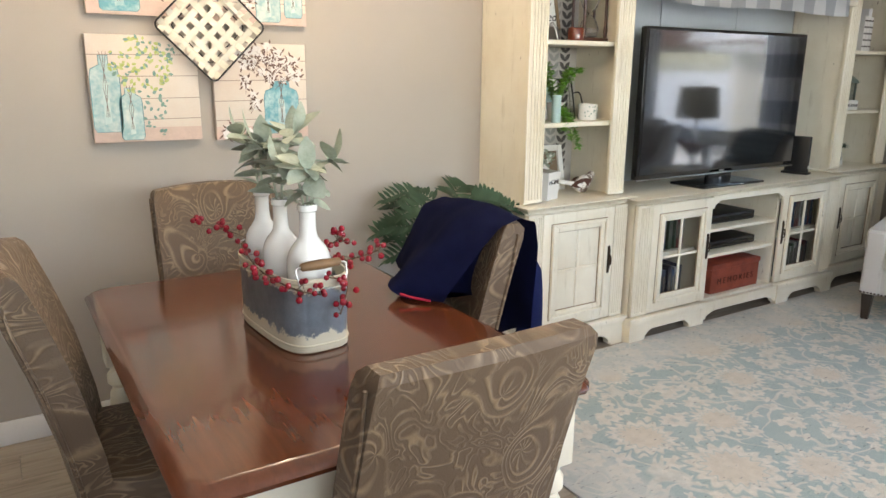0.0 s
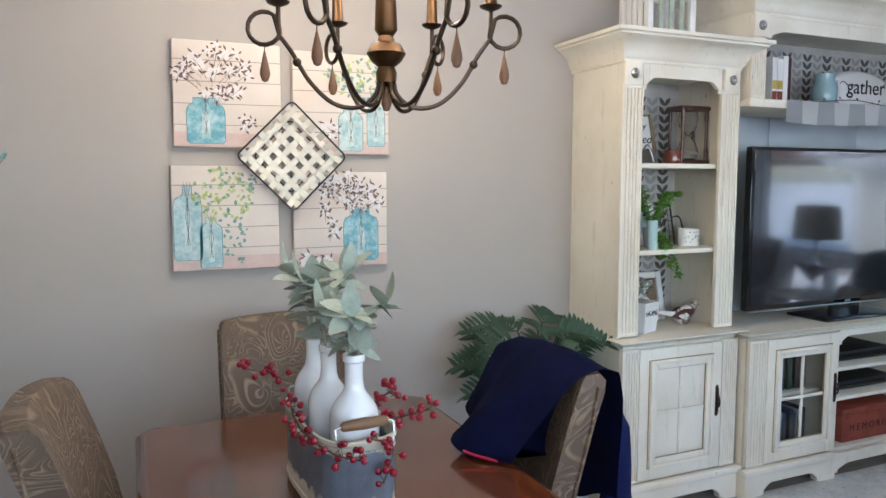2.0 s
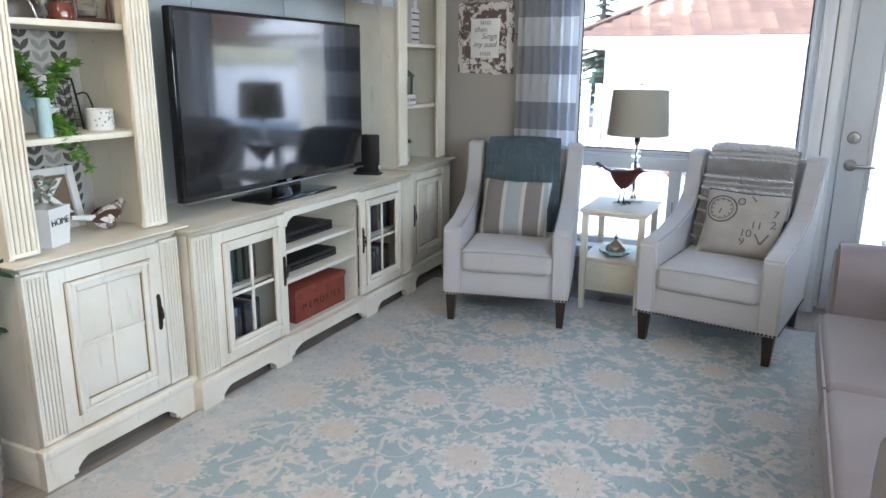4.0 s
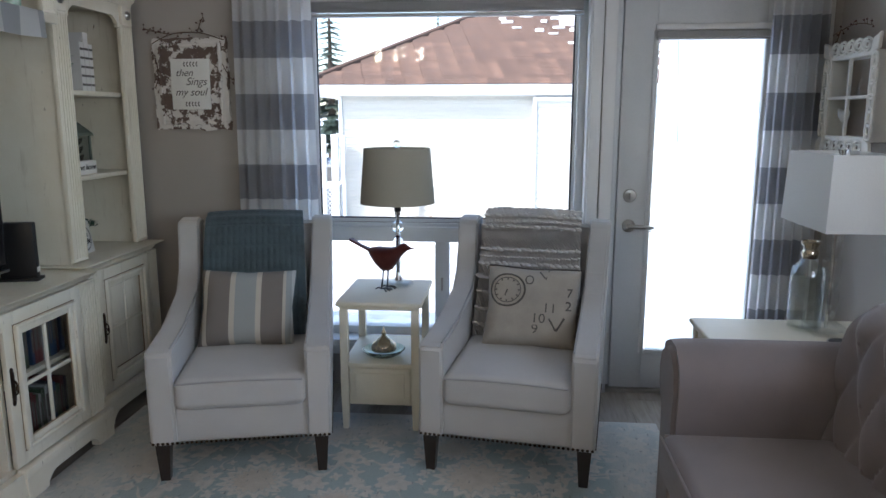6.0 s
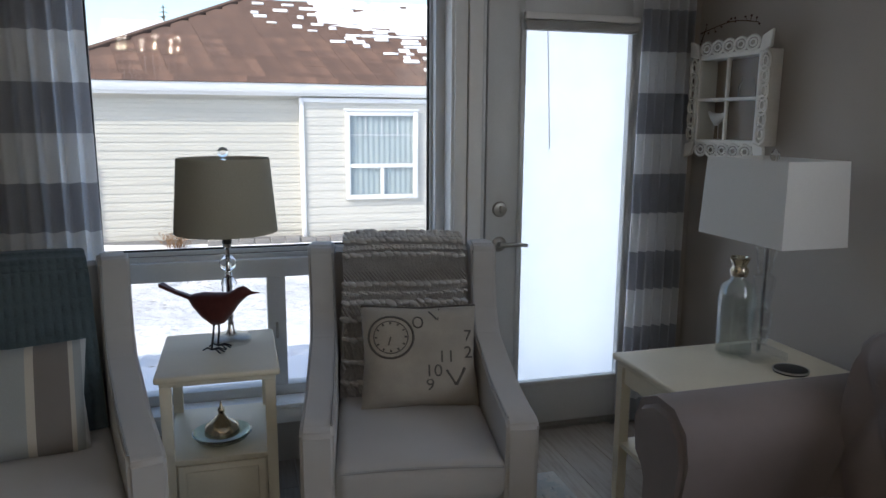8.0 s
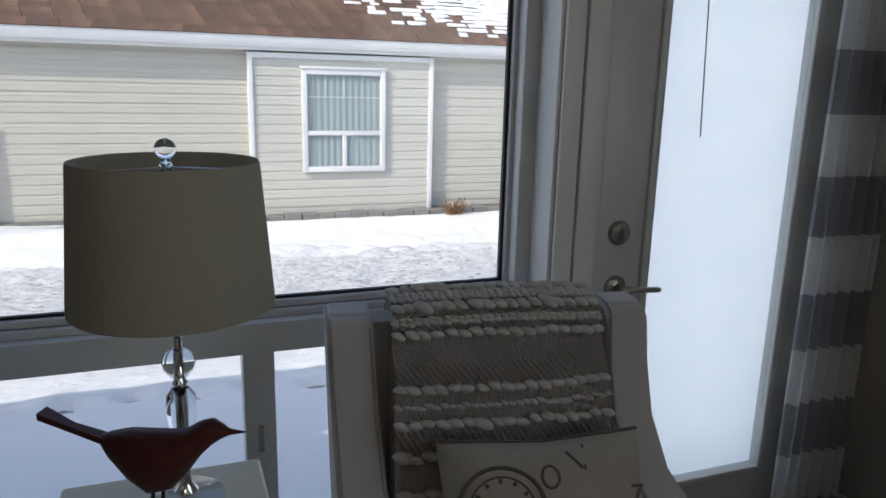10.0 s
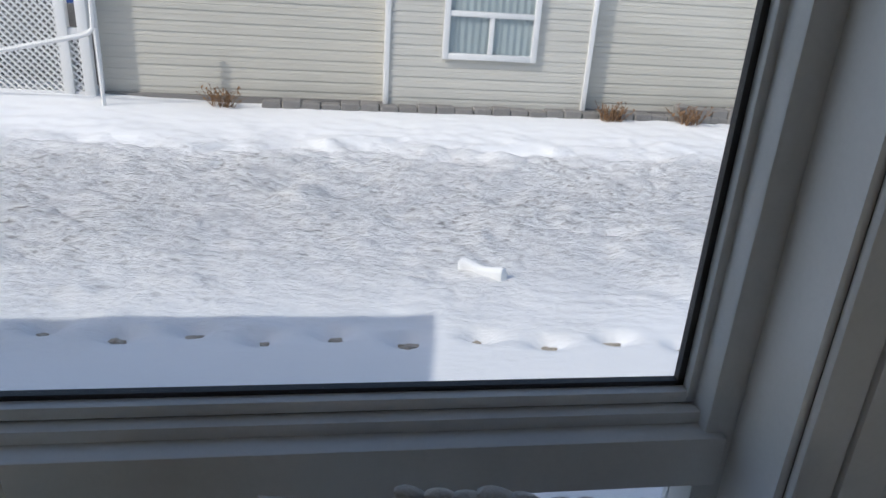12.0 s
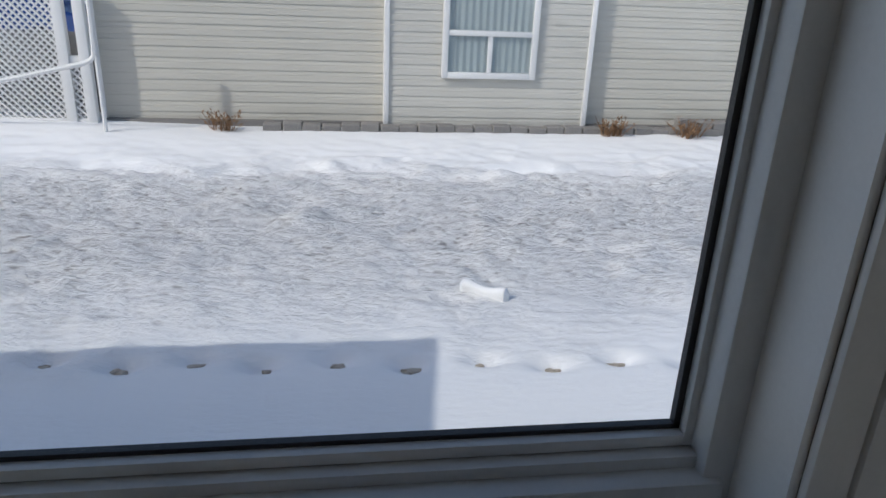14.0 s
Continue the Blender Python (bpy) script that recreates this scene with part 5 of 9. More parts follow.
def crown(b, x0, x1, y0, y1, z0, z1, out):
    """Crown moulding on three sides; the back stays flush."""
    prof = [(0.0, 0.0), (0.012, 0.0), (0.014, 0.10), (0.10, 0.16), (0.16, 0.30), (0.30, 0.52), (0.62, 0.72), (0.82, 0.80), (0.84, 0.86), (1.0, 0.88), (1.0, 1.0)]
    rings = []
    for o, z in prof:
        d = out * o
        rings.append([(x0 - d, y1, z0 + (z1 - z0) * z), (x0 - d, y0 - d, z0 + (z1 - z0) * z), (x1 + d, y0 - d, z0 + (z1 - z0) * z), (x1 + d, y1, z0 + (z1 - z0) * z)])
    return b.loft(rings)


def leaf_print(parent, x0, x1, y, z0, z1):
    """Sprigs of printed leaves on a back panel, as thin leaves on it."""
    for mt, off, nm in ((LEAFINK, 0.0, "dark_sprig"), (LEAFINK2, 0.075, "pale_sprig")):
        b = B()
        x = x0 + 0.05 + off
        while x < x1 - 0.02:
            z = z0 + 0.02
            while z < z1 - 0.05:
                for s in (-1, 1):
                    b.leaf((x, y, z), (x + s * 0.034, y, z + 0.038), 0.024, (0, 1, 0), 0.0, 3)
                z += 0.042
            x += 0.15
        for v in b.bm.verts:
            v.co.y = y
        tagged(part(nm, b, mt, parent), kind="stuff")


def knob_block(parent, x, y, z):
    bl = part("rosette", B().box((x - 0.045, y, z - 0.05), (x + 0.045, y + 0.03, z + 0.05), 0.006), DISTRESS, parent, "square corner block")
    part("knob", B().lathe([(0.0, 0), (0.021, 0), (0.022, 0.004), (0.017, 0.010), (0.012, 0.008), (0.006, 0.014), (0.0, 0.015)], 18, pose(x, y, z, 90, 0, 0), False), STEEL, bl, "round pewter boss")


def bail(parent, x, y, z):
    h = part("handle", B().box((x - 0.010, y - 0.004, z - 0.055), (x + 0.010, y, z + 0.055), 0.004).ball((x, y, z + 0.06), 0.010, 8, (1, 0.5, 1.3)).ball((x, y, z - 0.06), 0.010, 8, (1, 0.5, 1.3)), BRONZE, parent, "dark ornate drop handle")
    part("bail", B().tube(bez([(x, y - 0.004, z + 0.026), (x, y - 0.016, z + 0.014), (x, y - 0.018, z - 0.020), (x, y - 0.006, z - 0.030)], 5), 0.0035, 8).ball((x, y - 0.016, z - 0.004), 0.0075, 8, (1, 0.7, 1.5)), BRONZE, h)


def panel_door(parent, x0, x1, z0, z1, y, glazed, handle_x):
    """A framed door with a raised moulding and a cross of glazing bars."""
    s = 0.062
    d = part("door", B().box((x0, y, z0), (x0 + s, y + 0.02, z1), 0.003).box((x1 - s, y, z0), (x1, y + 0.02, z1), 0.003).box((x0 + s, y, z0), (x1 - s, y + 0.02, z0 + s), 0.003).box((x0 + s, y, z1 - s), (x1 - s, y + 0.02, z1), 0.003), DISTRESS, parent, "glazed cabinet door" if glazed else "panelled cabinet door")
    a, c, e, f = x0 + s, x1 - s, z0 + s, z1 - s
    r = 0.030
    def hoop(o, w, y0, y1, bev):
        """A mitred-looking rectangle of four bars, o outside the opening and w wide."""
        h = B()
        h.box((a - o, y0, e - o), (a - o + w, y1, f + o), bev).box((c + o - w, y0, e - o), (c + o, y1, f + o), bev)
        return h.box((a - o + w, y0, e - o), (c + o - w, y1, e - o + w), bev).box((a - o + w, y0, f + o - w), (c + o - w, y1, f + o), bev)
    mo = part("moulding", hoop(0.010, 0.016, y - 0.016, y + 0.004, 0.006), DISTRESS, d, "raised panel moulding")
    part("inner_step", hoop(-0.006, 0.024, y - 0.007, y + 0.010, 0.005), DISTRESS, mo)
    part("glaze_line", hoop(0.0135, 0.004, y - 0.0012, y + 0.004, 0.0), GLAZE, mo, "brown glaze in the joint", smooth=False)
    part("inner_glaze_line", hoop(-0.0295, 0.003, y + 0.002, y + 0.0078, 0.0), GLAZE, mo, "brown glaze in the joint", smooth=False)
    mx, mz = (a + c) / 2, (e + f) / 2
    b = B().box((mx - 0.008, y + 0.003, e + r), (mx + 0.008, y + 0.014, f - r), 0.004).box((a + r, y + 0.0035, mz - 0.008), (c - r, y + 0.0145, mz + 0.008), 0.004)
    part("glazing_bar", b, DISTRESS, d)
    if glazed:
        part("pane", B().box((a + 0.005, y + 0.015, e + 0.005), (c - 0.005, y + 0.018, f - 0.005)), PANE, d, "clear glass")
    else:
        for px0, px1 in ((a + r, mx - 0.008), (mx + 0.008, c - r)):
            for pz0, pz1 in ((e + r, mz - 0.008), (mz + 0.008, f - r)):
                part("panel", B().box((px0, y + 0.008, pz0), (px1, y + 0.016, pz1), 0.003), DISTRESS, d)
    bail(d, handle_x, y, (z0 + z1) / 2 + 0.02)


def tower(x, handle_side, label):
    t = thing("bookcase_tower", label, "bookcase", pose(x, 0, 0), "wall unit sections")
    W = 0.32
    b = B()
    b.box((-W, -0.40, 0.09), (-W + 0.02, -0.004, 0.745)).box((W - 0.02, -0.40, 0.09), (W, -0.004, 0.745))
    b.box((-W + 0.02, -0.40, 0.09), (W - 0.02, -0.004, 0.11)).box((-W + 0.02, -0.02, 0.11), (W - 0.02, -0.004, 0.745))
    b.box((-W + 0.02, -0.40, 0.11), (-W + 0.10, -0.38, 0.745)).box((W - 0.10, -0.40, 0.11), (W - 0.02, -0.38, 0.745)).box((-W + 0.1, -0.40, 0.70), (W - 0.1, -0.38, 0.745)).box((-W + 0.1, -0.40, 0.11), (W - 0.1, -0.38, 0.15))
    part("base_cabinet", b, DISTRESS, t)
    b = plinth(B(), -W - 0.022, W + 0.022, -0.445, -0.41, 0.135)
    b.box((-W - 0.022, -0.41, 0.0), (-W - 0.002, -0.02, 0.135), 0.004).box((W + 0.002, -0.41, 0.0), (W + 0.022, -0.02, 0.135), 0.004)
    part("plinth", b, DISTRESS, t, "scalloped plinth")
    pilaster(t, -W, -W + 0.085, -0.425, 0.15, 0.74)
    pilaster(t, W - 0.085, W, -0.425, 0.15, 0.74)
    panel_door(t, -W + 0.09, W - 0.09, 0.155, 0.735, -0.425, False, handle_side * (W - 0.115))
    b = B()
    crown(b, -W + 0.01, W - 0.01, -0.41, -0.004, 0.742, 0.78, 0.045)
    part("ledge", b, DISTRESS, t, "moulded ledge")
    part("side", B().box((-W + 0.01, -0.362, 0.78), (-W + 0.03, -0.004, 1.94)), DISTRESS, t, smooth=False)
    part("side", B().box((W - 0.03, -0.362, 0.78), (W - 0.01, -0.004, 1.94)), DISTRESS, t, smooth=False)
    part("top_board", B().box((-W + 0.03, -0.362, 1.92), (W - 0.03, -0.004, 1.94)), DISTRESS, t, smooth=False)
    bk = part("back_panel", B().box((-W + 0.03, -0.016, 0.78), (W - 0.03, -0.004, 1.92)), LEAFPAPER, t, "leaf-print papered back")
    leaf_print(bk, -W + 0.03, W - 0.03, -0.0175, 0.79, 1.9)
    for z in (1.153, 1.529):
        part("shelf", B().box((-W + 0.03, -0.352, z - 0.022), (W - 0.03, -0.018, z), 0.004), DISTRESS, t)
    pilaster(t, -W, -W + 0.105, -0.385, 0.79, 1.85)
    pilaster(t, W - 0.105, W, -0.385, 0.79, 1.85)
    hd = scallop(-W + 0.105, W - 0.105, 1.835, 1.885, 0.07)
    part("header", B().prism([(-W + 0.105, 1.945), *hd, (W - 0.105, 1.945)], -0.38, -0.362, "y"), DISTRESS, t, "scalloped header")
    knob_block(t, -W + 0.052, -0.392, 1.895)
    knob_block(t, W - 0.052, -0.392, 1.895)
    part("crown", crown(B(), -W, W, -0.388, -0.004, 1.94, 2.062, 0.095), DISTRESS, t, "deep crown moulding")
    return t


tower(1.30, 1, "distressed cream bookcase tower beside the palm, shelves full of ornaments")
tower(3.795, -1, "distressed cream bookcase tower by the corner, shelves full of ornaments")

# television cabinet
CX = 2.5475
tvc = thing("television_cabinet", "distressed cream television cabinet with two glazed doors and open shelves", "cabinet", pose(CX, 0, 0), "wall unit sections")
W = 0.905
b = B()
b.box((-W, -0.45, 0.09), (-W + 0.02, -0.004, 0.735)).box((W - 0.02, -0.45, 0.09), (W, -0.004, 0.735)).box((-W + 0.02, -0.45, 0.09), (W - 0.02, -0.004, 0.135))
b.box((-W + 0.02, -0.02, 0.135), (W - 0.02, -0.004, 0.735))
for x in (-0.345, 0.325):
    b.box((x, -0.44, 0.135), (x + 0.02, -0.02, 0.735))
b.box((-W + 0.02, -0.44, 0.715), (W - 0.02, -0.02, 0.735))
part("body", b, DISTRESS, tvc)
b = plinth(B(), -W - 0.022, -0.34, -0.497, -0.46, 0.125)
plinth(b, 0.34, W + 0.022, -0.497, -0.46, 0.125)
hd = scallop(-0.34, 0.34, 0.03, 0.07, 0.12)
b.prism([(-0.34, 0.125), *hd, (0.34, 0.125)], -0.49, -0.462, "y")
b.box((-W - 0.022, -0.46, 0.0), (-W - 0.002, -0.02, 0.125), 0.004).box((W + 0.002, -0.46, 0.0), (W + 0.022, -0.02, 0.125), 0.004)
part("plinth", b, DISTRESS, tvc, "scalloped plinth")
part("top", crown(B(), -W + 0.005, W - 0.005, -0.46, -0.004, 0.735, 0.768, 0.042), DISTRESS, tvc, "moulded cabinet top")
pilaster(tvc, -W, -W + 0.105, -0.478, 0.14, 0.732)
pilaster(tvc, W - 0.105, W, -0.478, 0.14, 0.732)
panel_door(tvc, -W + 0.11, -0.325, 0.145, 0.728, -0.478, True, -0.345)
panel_door(tvc, 0.325, W - 0.11, 0.145, 0.728, -0.478, True, 0.345)
hd = scallop(-0.325, 0.325, 0.665, 0.705, 0.075)
part("header", B().prism([(-0.325, 0.735), *hd, (0.325, 0.735)], -0.475, -0.458, "y"), DISTRESS, tvc, "scalloped header")
for z in (0.385, 0.535):
    part("shelf", B().box((-0.325, -0.435, z - 0.02), (0.325, -0.022, z), 0.004), DISTRESS, tvc)
for x0, x1 in ((-W + 0.02, -0.345), (0.345, W - 0.02)):
    part("inner_shelf", B().box((x0, -0.40, 0.42), (x1, -0.022, 0.437)), DISTRESS, tvc)

# back boards behind the television
for x0, x1 in ((1.63, 2.21), (2.216, 2.88), (2.886, 3.468)):
    setting("back_board", B().box((x0, -0.012, 0.77), (x1, -0.001, 1.785), 0.003), BACKBOARD, "blue-grey painted board panel behind the television", "panel", True)

# bridge over the television
br = thing("bridge_shelf", "distressed cream bridge shelf spanning above the television", "shelf", pose(CX, 0, 1.785))
b = B().box((-W - 0.0, -0.40, 0.0), (W, -0.004, 0.03), 0.003).box((-W, -0.40, 0.03), (-W + 0.02, -0.004, 0.40)).box((W - 0.02, -0.40, 0.03), (W, -0.004, 0.40)).box((-W + 0.02, -0.40, 0.38), (W - 0.02, -0.004, 0.40))
part("body", b, DISTRESS, br)
part("lip", B().box((-W - 0.004, -0.425, -0.004), (W + 0.004, -0.4, 0.034), 0.006), DISTRESS, br)
bk = part("back_panel", B().box((-W + 0.02, -0.018, 0.03), (W - 0.02, -0.006, 0.38)), LEAFPAPER, br, "leaf-print papered back")
leaf_print(bk, -W + 0.02, W - 0.02, -0.0195, 0.035, 0.37)
pilaster(br, -W, -W + 0.085, -0.422, 0.034, 0.30)
pilaster(br, W - 0.085, W, -0.422, 0.034, 0.30)
hd = scallop(-W + 0.085, W - 0.085, 0.30, 0.335, 0.12)
part("header", B().prism([(-W + 0.085, 0.405), *hd, (W - 0.085, 0.405)], -0.42, -0.402, "y"), DISTRESS, br, "scalloped header")
knob_block(br, -W + 0.045, -0.43, 0.35)
knob_block(br, W - 0.045, -0.43, 0.35)
part("crown", crown(B(), -W, W, -0.425, -0.004, 0.395, 0.525, 0.10), DISTRESS, br, "deep crown moulding")

# ---- television and what stands by it ----
tv = thing("television", "large black flat-screen television, switched off, on its stand", "television", pose(2.45, -0.32, 0.768))
part("housing", B().box((-0.686, -0.012, 0.065), (0.686, 0.03, 0.845), 0.008), GLOSSBLACK, tv)
part("screen", B().box((-0.668, -0.0145, 0.092), (0.668, -0.0115, 0.828)), surface("dark_screen_glass", (0.006, 0.006, 0.008), 0.10, amount=0.1, bumps=0.0, coat=0.7, spec=1.0), tv, "dark glossy screen", smooth=False)
part("trim_strip", B().box((-0.686, -0.016, 0.060), (0.686, -0.010, 0.068), 0.002), STEEL, tv, "thin silver lower edge")
part("stand", B().box((-0.27, -0.115, 0.0), (0.27, 0.12, 0.014), 0.006).box((-0.10, -0.012, 0.012), (0.10, 0.02, 0.09), 0.006), GLOSSBLACK, tv)
part("badge", B().box((-0.02, -0.0175, 0.074), (0.02, -0.0155, 0.084)), STEEL, tv, smooth=False)
rt = thing("modem", "slim upright black modem with a small white light", "modem", pose(3.24, -0.30, 0.768, 0, 0, 12))
part("body", B().box((-0.018, -0.07, 0.012), (0.018, 0.07, 0.235), 0.006).box((-0.035, -0.08, 0.0), (0.035, 0.08, 0.014), 0.004), BLACK, rt)
part("label_light", B().box((-0.012, -0.0725, 0.035), (0.012, -0.0705, 0.055)), WHITEPAINT, rt, smooth=False)
for nm, z, dx, h, lab in (("disc_player", 0.5355, 0.0, 0.055, "black disc player on the open shelf"), ("cable_box", 0.3855, 0.03, 0.05, "flat black cable box on the open shelf")):
    o = thing(nm, lab, "electronics", pose(CX + dx, -0.24, z))
    part("case", B().box((-0.21, -0.13, 0.006), (0.21, 0.13, h), 0.005), BLACK, o)
    part("front_strip", B().box((-0.19, -0.134, 0.018), (0.19, -0.13, h - 0.014)), GLOSSBLACK, o, smooth=False)
    for x in (-0.18, 0.18):
        part("foot", B().lathe([(0.012, 0), (0.012, 0.008)], 8, pose(x, -0.1, 0)), BLACK, o)
mb = thing("keepsake_box", "rust-red box with dark lettering and a red bow on its lid", "box", pose(CX + 0.02, -0.30, 0.135))
part("box", B().box((-0.22, -0.12, 0.0), (0.22, 0.12, 0.145), 0.006), REDTIN, mb)
part("lid", B().box((-0.225, -0.125, 0.145), (0.225, 0.125, 0.175), 0.006), REDTIN, mb)
words("lettering", "M E M O R I E S", 0.05, surface("dark_red_lettering", (0.07, 0.012, 0.008), 0.7), mb, pose(0, -0.1215, 0.07, 90, 0, 0))
b = B()
for s in (-1, 1):
    b.tube(bez([(0, 0, 0.178), (s * 0.04, 0.01, 0.215), (s * 0.09, 0, 0.205), (s * 0.07, -0.01, 0.18), (0, 0, 0.182)], 5), 0.012, 6)
part("bow", b, BERRY, mb, "red ribbon bow")
rnd = random.Random(11)
for cx in (-0.62, 0.62):
    for z in (0.1365, 0.438):
        x = cx - 0.22
        while x < cx + 0.2:
            w = rnd.uniform(0.014, 0.03)
            h = rnd.uniform(0.17, 0.2) if z < 0.3 else rnd.uniform(0.17, 0.22)
            o = thing("disc_case", "disc case standing behind the cabinet glass", "disc case", pose(CX + x, -0.30, z), "cases behind the glass")
            c = rnd.choice(((0.03, 0.03, 0.05), (0.10, 0.02, 0.02), (0.02, 0.05, 0.12), (0.3, 0.3, 0.3), (0.05, 0.08, 0.05)))
            key = "case_%d" % int(c[0] * 100 + c[2] * 1000)
            mt = bpy.data.materials.get(key) or surface(key, c, 0.4)
            part("case", B().box((0, -0.07, 0), (w - 0.001, 0.07, h), 0.002, 1), mt, o)
            part("spine_label", B().box((0.003, -0.0715, h * 0.3), (w - 0.004, -0.0703, h * 0.8)), GREYINK, o, smooth=False)
            x += w + rnd.choice((0, 0, 0, 0.02))


# ---- dining table ----
dt = thing("dining_table", "rectangular cherry-topped dining table on cream turned legs", "table", pose(-0.47, -1.31, 0))
def top_ring(d, z, r=0.03):
    X, Y = 0.435 - d, 0.62 - d
    c = 0.03
    return [(-X + c, -Y, z), (X - c, -Y, z), (X, -Y + c, z), (X, Y - c, z), (X - c, Y, z), (-X + c, Y, z), (-X, Y - c, z), (-X, -Y + c, z)]
part("tabletop", B().loft([top_ring(0.02, 0.724), top_ring(0.004, 0.728), top_ring(0.0, 0.738), top_ring(0.006, 0.748), top_ring(0.012, 0.751), top_ring(0.018, 0.759), top_ring(0.03, 0.76)]), CHERRY, dt, "glossy reddish cherry top")
part("apron", B().box((-0.36, -0.555, 0.63), (0.36, -0.535, 0.724), 0.003).box((-0.36, 0.535, 0.63), (0.36, 0.555, 0.724), 0.003).box((-0.375, -0.53, 0.63), (-0.355, 0.53, 0.724), 0.003).box((0.355, -0.53, 0.63), (0.375, 0.53, 0.724), 0.003), CREAMPAINT, dt, "cream painted apron")
prof = [(0.018, 0), (0.024, 0.01), (0.026, 0.04), (0.020, 0.06), (0.030, 0.075), (0.030, 0.095), (0.021, 0.11), (0.026, 0.16), (0.037, 0.30), (0.041, 0.38), (0.034, 0.45), (0.024, 0.47), (0.038, 0.485), (0.038, 0.51), (0.026, 0.525), (0.036, 0.545)]
for x in (-0.365, 0.365):
    for y in (-0.545, 0.545):
        part("leg", B().lathe(prof, 20, pose(x, y, 0)).box((x - 0.04, y - 0.04, 0.545), (x + 0.04, y + 0.04, 0.724), 0.004), CREAMPAINT, dt, "cream turned leg")


# ---- dining chairs: fully upholstered, facing local -y ----
def dining_chair(m, label):
    c = thing("dining_chair", label, "chair", m, "chairs round the table")
    def ring(z, w, yc, th, crownd=0.0, r=0.022):
        pts = []
        n = 10
        for k in range(n + 1):
            u = -1 + 2 * k / n
            pts.append((u * w, yc - th - 0.028 * (u * u) + 0.02, z + crownd * (1 - u * u)))
        for k in range(n + 1):
            u = 1 - 2 * k / n
            pts.append((u * w, yc + th - 0.03 * (u * u) + 0.02, z + crownd * (1 - u * u)))
        return pts
    rings = []
    for z, w, yc, th, cr in ((0.40, 0.212, 0.0, 0.034, 0), (0.55, 0.214, 0.022, 0.038, 0), (0.72, 0.214, 0.060, 0.040, 0), (0.86, 0.212, 0.103, 0.040, 0.004), (0.94, 0.211, 0.132, 0.040, 0.008), (0.968, 0.207, 0.142, 0.036, 0.010), (0.982, 0.198, 0.146, 0.022, 0.012)):
        rings.append(ring(z, w, yc, th, cr))
    part("backrest", B().loft(rings), PAISLEY, c)
    b = B()
    for s in (-1, 1):
        b.tube([(s * 0.2135, 0.141, 0.955), (s * 0.215, 0.123, 0.86), (s * 0.216, 0.080, 0.72), (s * 0.216, 0.042, 0.55), (s * 0.2145, 0.02, 0.42)], 0.004, 6)
    part("piping", b, PAISLEY, c)
    part("seat", B().box((-0.225, -0.44, 0.37), (0.225, 0.0, 0.485), 0.035, 4), PAISLEY, c)
    part("seat_frame", B().box((-0.215, -0.43, 0.32), (0.215, 0.035, 0.38), 0.008), PAISLEY, c)
    for x in (-0.19, 0.19):
        part("leg", B().loft([[(x + a * 0.014, -0.405 + e * 0.014, 0.0) for a, e in ((-1, -1), (1, -1), (1, 1), (-1, 1))], [(x + a * 0.021, -0.405 + e * 0.021, 0.33) for a, e in ((-1, -1), (1, -1), (1, 1), (-1, 1))]]), LEGWOOD, c, smooth=False)
        part("leg", B().loft([[(x + a * 0.014, 0.07 + e * 0.014, 0.0) for a, e in ((-1, -1), (1, -1), (1, 1), (-1, 1))], [(x + a * 0.021, 0.01 + e * 0.021, 0.33) for a, e in ((-1, -1), (1, -1), (1, 1), (-1, 1))]]), LEGWOOD, c, smooth=False)
    return c


dining_chair(pose(-0.425, -0.50, 0, 0, 0, 0), "brown paisley brocade dining chair against the painting wall")
dining_chair(pose(-0.46, -1.965, 0, 0, 0, 180), "brown paisley brocade dining chair at the near table end")
dining_chair(pose(-0.955, -1.12, 0, 0, 0, 86), "brown paisley brocade dining chair by the kitchen counter")
dining_chair(pose(-0.015, -1.215, 0, 0, 0, -90), "brown paisley brocade dining chair under a navy jacket")

# ---- jacket over the chair back ----
jk = thing("jacket", "navy wool jacket thrown over a chair back", "jacket", pose(0.12, -1.215, 0))
def jack(u, v):
    # v runs over the back from the table side to the far side; u across
    yy = -0.165 + 0.405 * u - 0.03 * math.sin(v * 3.1)
    prof = [(-0.235, 0.772), (-0.225, 0.795), (-0.175, 0.855), (-0.11, 0.925), (-0.045, 0.975), (0.03, 0.995), (0.085, 0.975), (0.104, 0.90), (0.102, 0.75), (0.104, 0.64)]
    k = v * (len(prof) - 1)
    i = min(int(k), len(prof) - 2)
    f = k - i
    x = prof[i][0] * (1 - f) + prof[i + 1][0] * f
    z = prof[i][1] * (1 - f) + prof[i + 1][1] * f
    front = max(0.0, 1 - v / 0.45)
    x += front * (-0.015 + 0.14 * max(0, 0.4 - u) - 0.035 * math.sin(u * 5) + 0.20 * max(0.0, u - 0.45))
    z += -front * 0.012 * math.sin(u * 9)
    yy += front * 0.02 * math.sin(u * 7 + 2)
    n = noise.noise(Vector((u * 5, v * 6, 1)))
    x += 0.014 * n * (0.5 + front) + 0.012 * front * math.sin(u * 11 + v * 5)
    z += 0.010 * noise.noise(Vector((u * 4, v * 5, 7))) + 0.014 * math.sin(u * 3.1)
    if v > 0.75:
        z -= (v - 0.75) * 0.35 * math.sin(u * 3.0) ** 2
    return (x, yy, max(z, 0.772) if x < -0.02 else z)
part("cloth", B().sheet(44, 44, jack, 0.012), NAVY, jk)
def bulk(u, v):
    p = Vector(jack(0.1 + 0.8 * u, 0.03 + 0.36 * v))
    return (p.x + 0.035 + 0.045 * math.sin(v * 3.1), p.y, max(0.774, p.z - 0.035 - 0.04 * math.sin(v * 3.1)))
part("lining", B().sheet(24, 16, bulk, 0.010), NAVY, jk)
